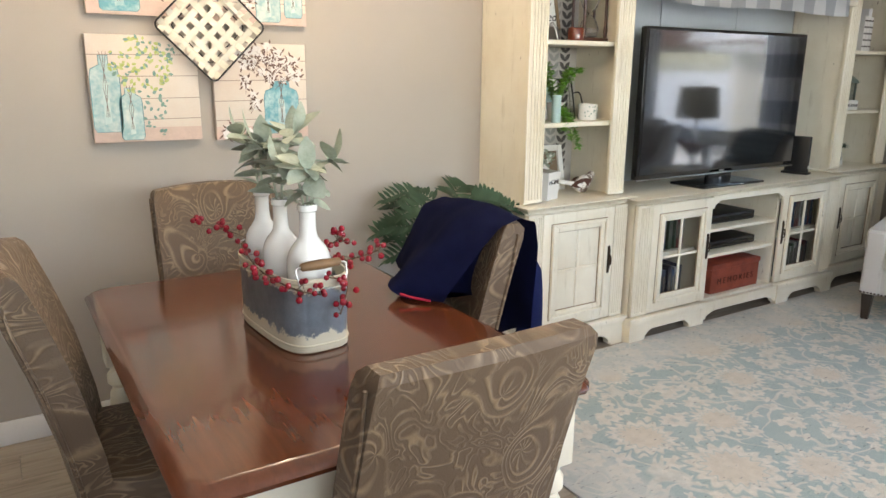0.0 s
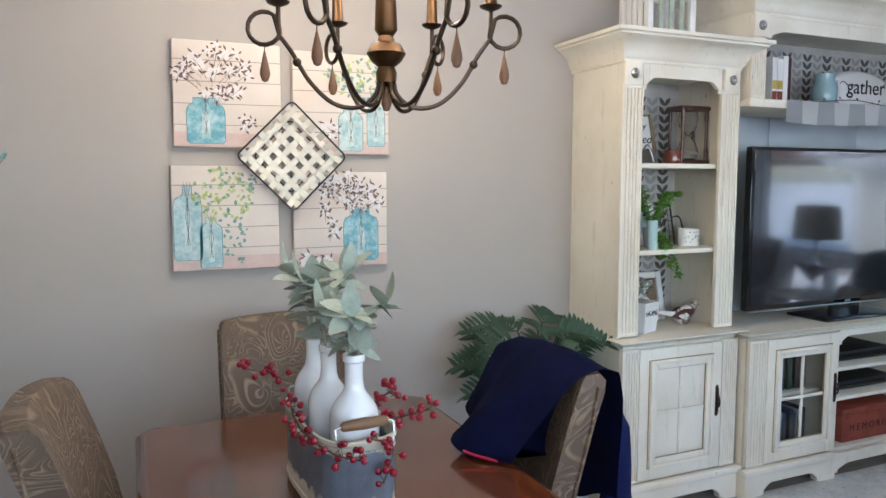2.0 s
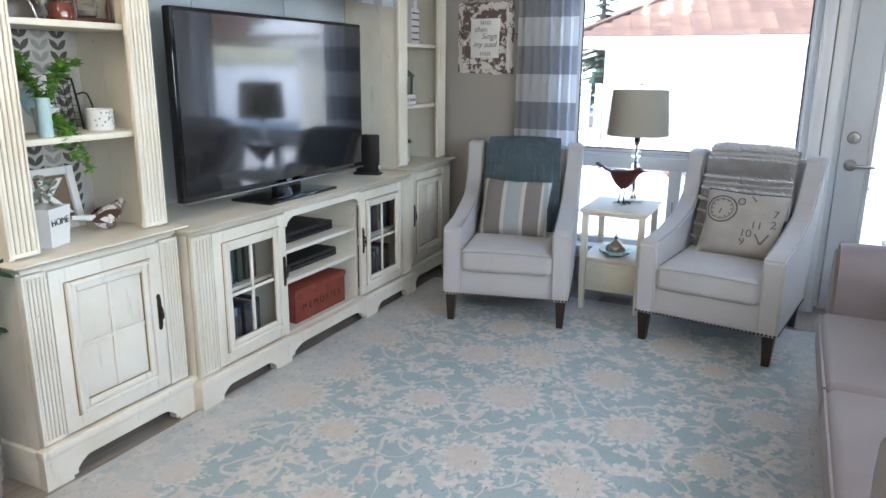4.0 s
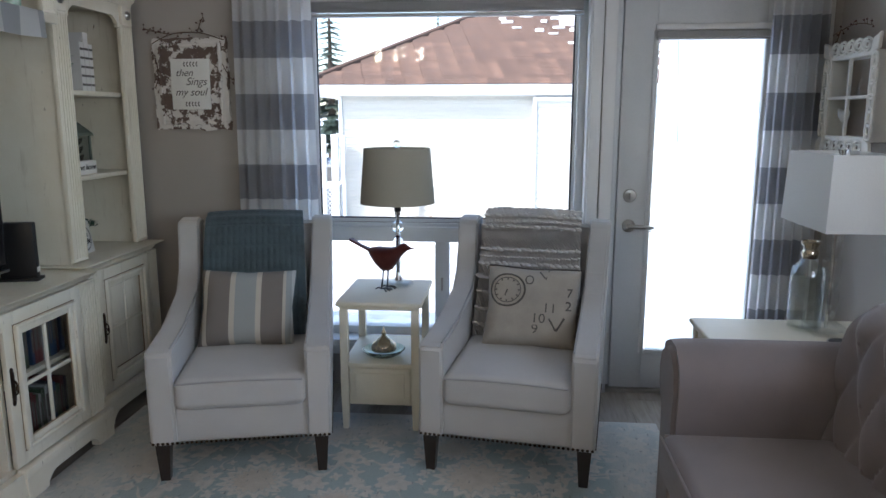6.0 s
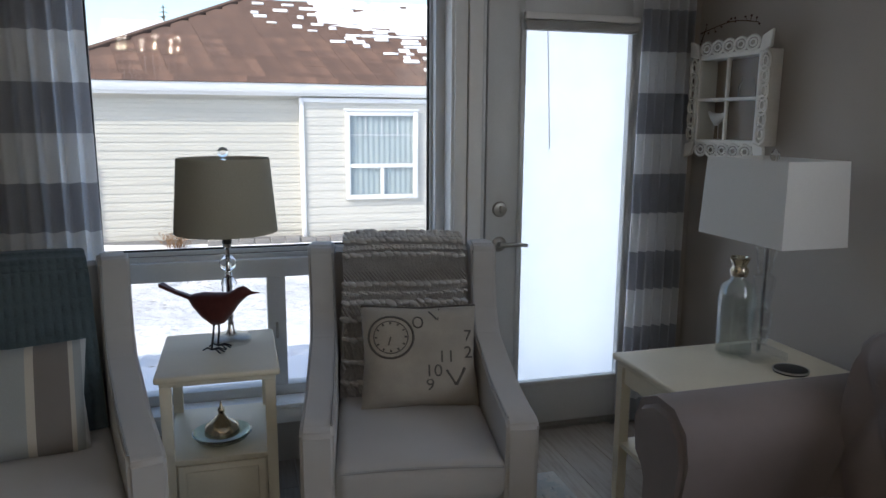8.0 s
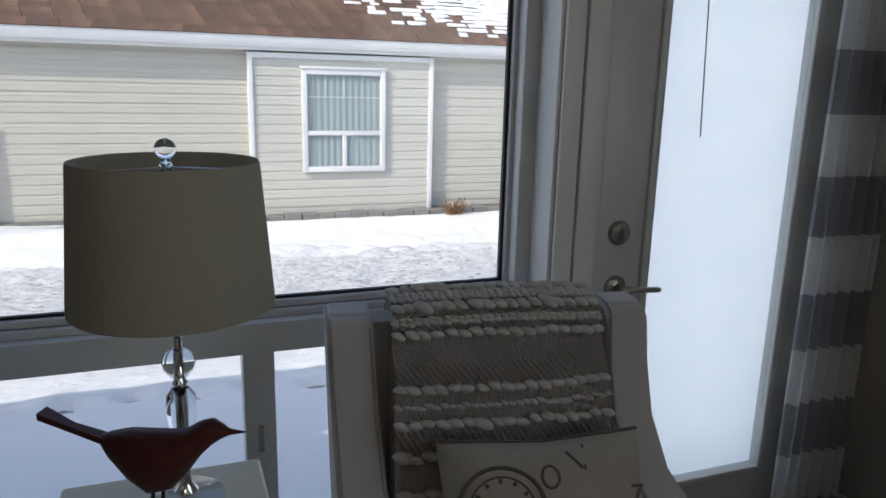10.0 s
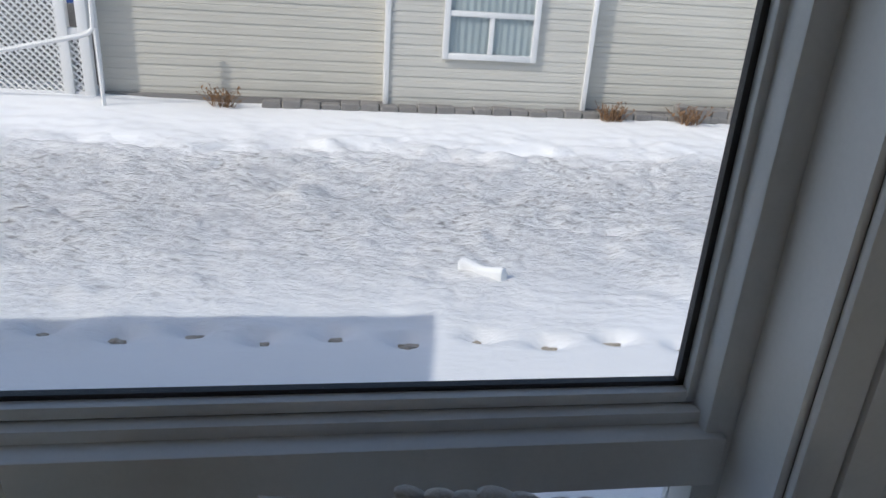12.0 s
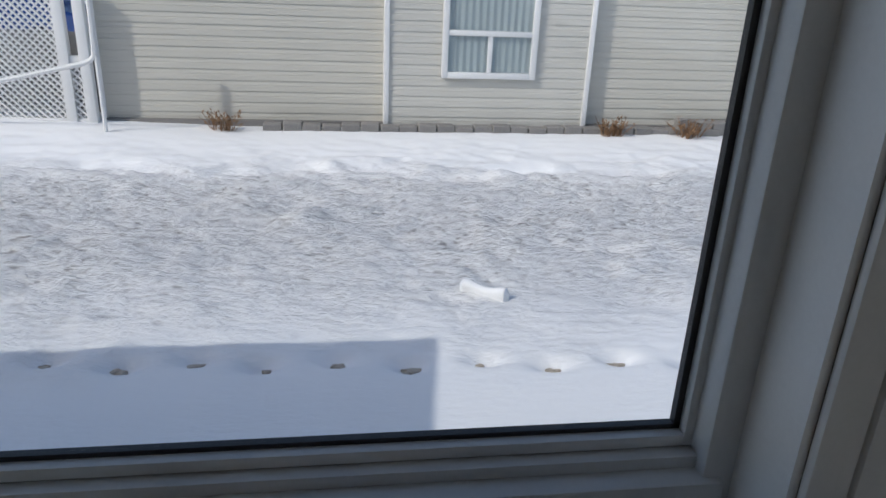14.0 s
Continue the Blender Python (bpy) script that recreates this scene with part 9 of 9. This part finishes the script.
part("plate", B().lathe([(0.0, 0.012), (0.75, 0.012), (0.93, 0.0), (1.0, -0.012), (0.97, -0.018), (0.80, 0.0), (0.0, 0.002)], 40, pose(0, 0, 0.115, 90, 0, 0) @ Matrix.Diagonal((0.255, 0.112, 1, 1)), False), CERAMIC, gp)
words("lettering", "gather", 0.115, INK, gp, pose(0, -0.0145, 0.122, 90, 0, 0), lean=0.35)
part("flourish", B().tube(bez([(-0.2, -0.014, 0.12), (-0.16, -0.015, 0.15), (-0.12, -0.015, 0.125)], 5), 0.002, 5).tube(bez([(0.12, -0.015, 0.12), (0.17, -0.015, 0.15), (0.2, -0.014, 0.12)], 5), 0.002, 5), INK, gp)
cg = thing("birdcage", "cream wire birdcage ornament on the bridge shelf", "birdcage", pose(3.08, -0.22, BZ + 0.004))
part("base", B().lathe([(0.0, 0), (0.07, 0), (0.072, 0.012), (0.066, 0.02), (0.0, 0.02)], 24, None, False), CREAMPAINT, cg)
for k in range(14):
    a = k * math.pi / 7
    part("wire", B().tube(bez([(0.064 * math.cos(a), 0.064 * math.sin(a), 0.015), (0.064 * math.cos(a), 0.064 * math.sin(a), 0.15), (0.045 * math.cos(a), 0.045 * math.sin(a), 0.195), (0, 0, 0.215)], 4), 0.0018, 4), CREAMPAINT, cg)
part("finial", B().ball((0, 0, 0.225), 0.013, 10), CREAMPAINT, cg)
tw = thing("berry_twig", "bare berry twig lying along the bridge shelf", "twig", pose(2.5, -0.33, BZ + 0.004))
twigs(tw, [[(-0.35, 0.0, 0.01), (-0.1, -0.02, 0.03), (0.2, 0.0, 0.012), (0.42, 0.01, 0.02)], [(0.62, 0.05, 0.01), (0.70, 0.04, 0.09), (0.68, 0.04, 0.17)], [(0.62, 0.05, 0.01), (0.75, 0.03, 0.05), (0.80, 0.03, 0.12)]], 4)
mj = thing("mint_cup", "small mint green patterned cup", "cup", pose(3.32, -0.33, BZ + 0.002))
part("body", B().lathe([(0.0, 0), (0.028, 0), (0.03, 0.01), (0.032, 0.075), (0.028, 0.075), (0.0, 0.06)], 20, None, False), surface("mint_glaze", (0.30, 0.50, 0.40), 0.3, dark=(0.6, 0.65, 0.6), big=40, amount=1.0), mj)

# ---- right bookcase ----
RB = 3.58
for x, w, h, c in ((3.585, 0.05, 0.215, BURGUNDY), (3.80, 0.032, 0.22, CERAMIC), (3.834, 0.036, 0.265, CERAMIC), (3.872, 0.030, 0.215, CERAMIC)):
    o = book(x, -0.22, LT[2], w, 0.15, h, c, lab="white fabric-covered book standing upright" if c == CERAMIC else "dark red-brown book standing upright")
    if c == CERAMIC:
        for k in range(5):
            part("stripe", B().box((0.001, -0.0765, 0.025 + 0.04 * k), (w - 0.001, -0.0755, 0.035 + 0.04 * k)), GREYINK, o, "grey printed stripe", smooth=False)
ivy(3.69, -0.25, LT[2], 12, 70, False, SAGE, 0.06, 0.10)
jg = thing("flower_jug", "white jug with cream silk flowers", "jug", pose(3.70, -0.20, LT[1]))
part("body", B().lathe([(0.0, 0), (0.045, 0), (0.06, 0.04), (0.058, 0.09), (0.042, 0.12), (0.05, 0.14), (0.045, 0.14), (0.0, 0.11)], 24, None, False), CERAMIC, jg)
part("handle", B().tube(bez([(0.048, 0, 0.125), (0.095, -0.01, 0.12), (0.095, -0.01, 0.06), (0.056, 0, 0.04)], 6), 0.007, 8), CERAMIC, jg)
b = B()
rn = random.Random(8)
for f in range(5):
    c = Vector((rn.uniform(-0.04, 0.05), rn.uniform(-0.04, 0.03), 0.16 + rn.uniform(0, 0.05)))
    for k in range(9):
        a = k * 0.7 + f
        b.leaf(c, c + Vector((math.cos(a) * 0.032, math.sin(a) * 0.032, 0.018)), 0.026, n=3)
part("petal", b, WHITEPAINT, jg, "cream silk petals")
ln = thing("lantern", "grey-green metal and glass lantern", "lantern", pose(3.90, -0.16, LT[1]))
GL = surface("grey_green_metal", (0.16, 0.20, 0.17), 0.5, 0.2)
part("base", B().box((-0.06, -0.06, 0), (0.06, 0.06, 0.02), 0.004), GL, ln)
for x in (-0.052, 0.052):
    for y in (-0.052, 0.052):
        part("post", B().box((x - 0.005, y - 0.005, 0.02), (x + 0.005, y + 0.005, 0.17)), GL, ln, smooth=False)
part("glass", B().box((-0.05, -0.05, 0.02), (0.05, 0.05, 0.168)), GREENGLASS, ln, smooth=False)
part("roof", B().loft([[(-0.068, -0.068, 0.17), (0.068, -0.068, 0.17), (0.068, 0.068, 0.17), (-0.068, 0.068, 0.17)], [(-0.062, -0.062, 0.185), (0.062, -0.062, 0.185), (0.062, 0.062, 0.185), (-0.062, 0.062, 0.185)], [(-0.02, -0.02, 0.235), (0.02, -0.02, 0.235), (0.02, 0.02, 0.235), (-0.02, 0.02, 0.235)]]), GL, ln, smooth=False)
part("ring", B().tube([(0.018 * math.cos(a), 0, 0.25 + 0.018 * math.sin(a)) for a in [k * math.pi / 8 for k in range(16)]], 0.002, 5, None, True), GL, ln)
sw = thing("lettered_block", "white wooden block lettered in black script", "sign", pose(3.72, -0.30, LT[1]))
part("block", B().box((-0.10, -0.018, 0.0), (0.10, 0.018, 0.062), 0.004), WHITEPAINT, sw)
words("lettering", "sweet home", 0.036, INK, sw, pose(0, -0.0185, 0.032, 90, 0, 0), lean=0.35)
fs = thing("lettered_tile", "small square white sign with a leafy wreath and script", "sign", pose(3.745, -0.285, LT[0], -10, 0, 8))
part("tile", B().box((-0.075, 0.0, 0.0), (0.075, 0.012, 0.15), 0.003), WHITEPAINT, fs)
words("lettering", "faith", 0.036, INK, fs, pose(0, -0.001, 0.088, 90, 0, 0), lean=0.35)
words("lettering", "sight", 0.036, INK, fs, pose(0.01, -0.001, 0.056, 90, 0, 0), lean=0.35)
b = B()
for k in range(26):
    a = k * 2 * math.pi / 26
    b.leaf((0.055 * math.cos(a), -0.0015, 0.075 + 0.055 * math.sin(a)), (0.064 * math.cos(a + 0.35), -0.0015, 0.075 + 0.064 * math.sin(a + 0.35)), 0.008, (0, -1, 0), 0, 2)
part("wreath", b, GREYINK, fs)
ivy(3.80, -0.17, LT[0], 14, 70, False, LEAFGREEN, 0.12, 0.10)

# ---- palm in a woven basket ----
bs = thing("woven_basket", "round white and tan woven rope basket on the floor", "basket", pose(0.735, -0.235, 0))
def weave(u, v):
    a = 2 * math.pi * u
    z = 0.38 * v
    r = 0.165 + 0.02 * math.sin(v * math.pi) + 0.006 * math.sin(a * 20 + math.pi * int(v * 15.99)) * (1 if v < 1 else 0)
    return (r * math.cos(a), r * math.sin(a), z + 0.004 * math.sin(v * 100))
part("weave", B().sheet(120, 48, weave, 0.008), WOVEN, bs)
part("floor_disc", B().lathe([(0.0, 0.0), (0.165, 0.0), (0.165, 0.012), (0.0, 0.012)], 32, None, False), WOVEN, bs)
part("rim", B().tube([(0.168 * math.cos(a), 0.168 * math.sin(a), 0.385) for a in [k * math.pi / 18 for k in range(36)]], 0.014, 8, None, True), WOVEN, bs)
pm = thing("palm_plant", "dark green artificial palm with many-fingered leaves", "plant", pose(0.70, -0.23, 0.012))
part("soil_pot", B().lathe([(0.0, 0), (0.12, 0), (0.14, 0.30), (0.0, 0.29)], 24, None, False), BLACK, pm)
rn = random.Random(13)
for k in range(24):
    # fronds in three tiers, arching out of the basket
    tier = k % 3
    a_ = k * 2.4 + 0.5
    reach = (0.20, 0.25, 0.17)[tier] * rn.uniform(0.85, 1.1)
    hx_, hy_, hz_ = -0.06 + reach * math.cos(a_), max(-0.16, min(0.10, reach * 0.7 * math.sin(a_))), (0.60, 0.72, 0.83)[tier] + rn.uniform(-0.05, 0.05)
    pts = bez([(0, 0, 0.28), (hx_ * 0.35, hy_ * 0.35, 0.28 + (hz_ - 0.28) * 0.7), (hx_ * 0.8, hy_ * 0.8, hz_)], 6)
    part("frond_stem", B().tube(pts, 0.0035, 5), LEAFGREEN, pm)
    b = B()
    d = Vector((math.cos(a_), 0.55 * math.sin(a_), 0.35)).normalized()
    root = pts[-1]
    side = d.cross(Vector((0, -0.55, 0.85))).normalized()
    for q in range(8):
        t = q / 7
        p = root + d * (0.15 * t) + Vector((0, 0, -0.07 * t * t))
        for s in (-1, 1):
            L = (0.105 - 0.045 * t) * rn.uniform(0.85, 1.1)
            b.leaf(p, p + (side * s * 0.9 + d * (0.55 + 0.4 * t) + Vector((0, 0, rn.uniform(-0.15, 0.2)))).normalized() * L, 0.021, (0, -0.6, 0.8), n=4)
    b.tube([root, root + d * 0.15 + Vector((0, 0, -0.07))], 0.0022, 4)
    b.leaf(root + d * 0.14 + Vector((0, 0, -0.06)), root + d * 0.22 + Vector((0, 0, -0.11)), 0.022, n=4)
    part("frond", b, LEAFGREEN, pm, "fingered palm frond")

# ---- on the kitchen counter ----
wk = thing("wire_basket", "white wire basket with a dark rim on the counter", "basket", pose(-1.54, -0.217, 0.967, 0, 0, 4))
bw = []
Wb, Db = 0.14, 0.085
for k in range(11):
    x = -Wb + 2 * Wb * k / 10
    hh = 0.235 + 0.075 * max(0, (x - 0.05) / 0.09)
    for y in (-Db, Db):
        part("wire", B().tube([(x, y, 0.0), (x, y, hh)], 0.0022, 5), WIREWHITE, wk)
for k in range(1, 6):
    y = -Db + 2 * Db * k / 6
    for x, hh in ((-Wb, 0.235), (Wb, 0.31)):
        part("wire", B().tube([(x, y, 0.0), (x, y, hh)], 0.0022, 5), WIREWHITE, wk)
for z in (0.003, 0.11, 0.125):
    part("hoop", B().tube([(-Wb, -Db, z), (Wb, -Db, z), (Wb, Db, z), (-Wb, Db, z)], 0.003, 6, None, True), WIREWHITE, wk)
part("rim", B().tube([(-Wb, -Db, 0.235), (0.05, -Db, 0.235), (Wb, -Db, 0.31), (Wb, Db, 0.31), (0.05, Db, 0.235), (-Wb, Db, 0.235)], 0.005, 6, None, True), BLACK, wk, "dark wire rim")
part("ring_handle", B().tube([(-0.02 + 0.03 * math.cos(a), -0.02, 0.36 + 0.045 * math.sin(a)) for a in [k * math.pi / 9 for k in range(18)]], 0.005, 6, None, True), BLACK, wk, "black ring")
part("ring_stalk", B().tube([(-0.02, -0.02, 0.0), (-0.02, -0.02, 0.318)], 0.004, 6), BLACK, wk)
df = thing("dried_flowers", "bunch of teal dried flower stems in the basket", "flowers", pose(-1.57, -0.205, 1.02))
rn = random.Random(17)
b, f = B(), B()
for k in range(46):
    a = rn.uniform(-0.9, 1.0)
    tip = Vector((0.12 + 0.30 * a * 0.5 + rn.uniform(-0.05, 0.05), rn.uniform(-0.10, 0.10), rn.uniform(0.34, 0.56) - 0.08 * abs(a)))
    base = Vector((rn.uniform(-0.03, 0.05), rn.uniform(-0.03, 0.03), 0.0))
    if k == 0:
        tip = Vector((0.33, 0.0, 0.52))
    pts = [base, base.lerp(tip, 0.5) + Vector((0, 0, 0.03)), tip]
    b.tube(pts, [0.002, 0.0014, 0.0008], 4)
    for q in range(20):
        u = 0.45 + 0.55 * rn.random()
        p = base.lerp(tip, u) + Vector((0, 0, 0.03 * (1 - abs(2 * u - 1))))
        for w in range(2):
            d = Vector((rn.uniform(-1, 1), rn.uniform(-1, 1), rn.uniform(-0.3, 1))).normalized() * rn.uniform(0.010, 0.022)
            f.leaf(p, p + d, 0.011, n=2)
part("stem", b, TWIG, df)
part("floret", f, TEALSTEM, df, "tiny teal florets")
ig = thing("green_sprig", "bright green leafy vine spilling from the basket", "plant", pose(-1.54, -0.225, 0.975))
b = B()
for k in range(210):
    p = Vector((rn.uniform(-0.12, 0.10), rn.uniform(-0.09, 0.04), 0.06 + 0.26 * rn.random() ** 0.8))
    d = rn.random() * 6.28
    L = rn.uniform(0.022, 0.042)
    b.leaf(p, p + Vector((math.cos(d) * L, math.sin(d) * L, rn.uniform(-0.8, 0.5) * L)), L * 0.6, n=3)
for k in range(30):
    p = Vector((rn.uniform(-0.1, 0.12), -0.10 + rn.uniform(-0.02, 0.02), 0.03 + 0.2 * rn.random()))
    d = rn.random() * 6.28
    b.leaf(p, p + Vector((math.cos(d) * 0.03, math.sin(d) * 0.02, -0.015)), 0.02, n=3)
part("leaf", b, FRESH, ig)
part("stem", B().tube(bez([(0, 0, 0), (-0.03, -0.02, 0.15), (0.03, -0.05, 0.28)], 5), 0.003, 5), FRESH, ig)
rp = thing("rolling_pin", "white lettered rolling pin with wooden handles on the counter", "rolling pin", pose(-1.68, -0.345, 0.997, 0, 0, 10))
part("barrel", B().lathe([(0.024, -0.125), (0.029, -0.12), (0.030, -0.11), (0.030, 0.11), (0.029, 0.12), (0.024, 0.125)], 24, pose(0, 0, 0, 0, 90, 0)), CERAMIC, rp)
for s in (-1, 1):
    part("handle", B().lathe([(0.012, 0.125), (0.014, 0.14), (0.015, 0.19), (0.013, 0.225), (0.006, 0.232)], 16, pose(0, 0, 0, 0, 90 * s, 0)), PINWOOD, rp, "wooden handle")
words("lettering", "I ROLL", 0.032, INK, rp, pose(0.045, -0.0285, 0.010, 72, 0, 0))
setting("kitchen_soffit", B().box((-4.5, -1.7, 1.84), (-1.46, -0.60, H - 0.002), 0.003), TRIM, "white boxed soffit above the kitchen counter", "soffit")


# ---- floor planks ----
fl = bpy.data.objects["floor"]
PW, PL = 0.183, 1.22
pl_me = B().box((0, 0, -0.014), (PL - 0.0015, PW - 0.0015, 0.0), 0.0015, 1).mesh("plank", PLANK, False)
half_me = {}
yy, row = SY, 0
while yy < 0:
    xx = -1.50 - (row * 0.43) % PL
    while xx < EX:
        x0, x1 = max(xx, -1.50), min(xx + PL, EX)
        if x1 - x0 > 0.06:
            key = (round(x1 - x0, 3), round(min(PW, -yy), 3))
            if key == (round(PL, 3), round(PW, 3)):
                me = pl_me
            else:
                if key not in half_me:
                    half_me[key] = B().box((0, 0, -0.014), (key[0] - 0.0015, key[1] - 0.0015, 0.0), 0.0015, 1).mesh("plank", PLANK, False)
                me = half_me[key]
            shared("plank", me, fl, pose(x0, yy, 0))
        xx += PL
    yy += PW
    row += 1
setting("kitchen_floor", B().box((WX, SY, -0.014), (-1.502, -0.38, 0.0)), PLANK, "grey oak floor of the kitchen", "floor")
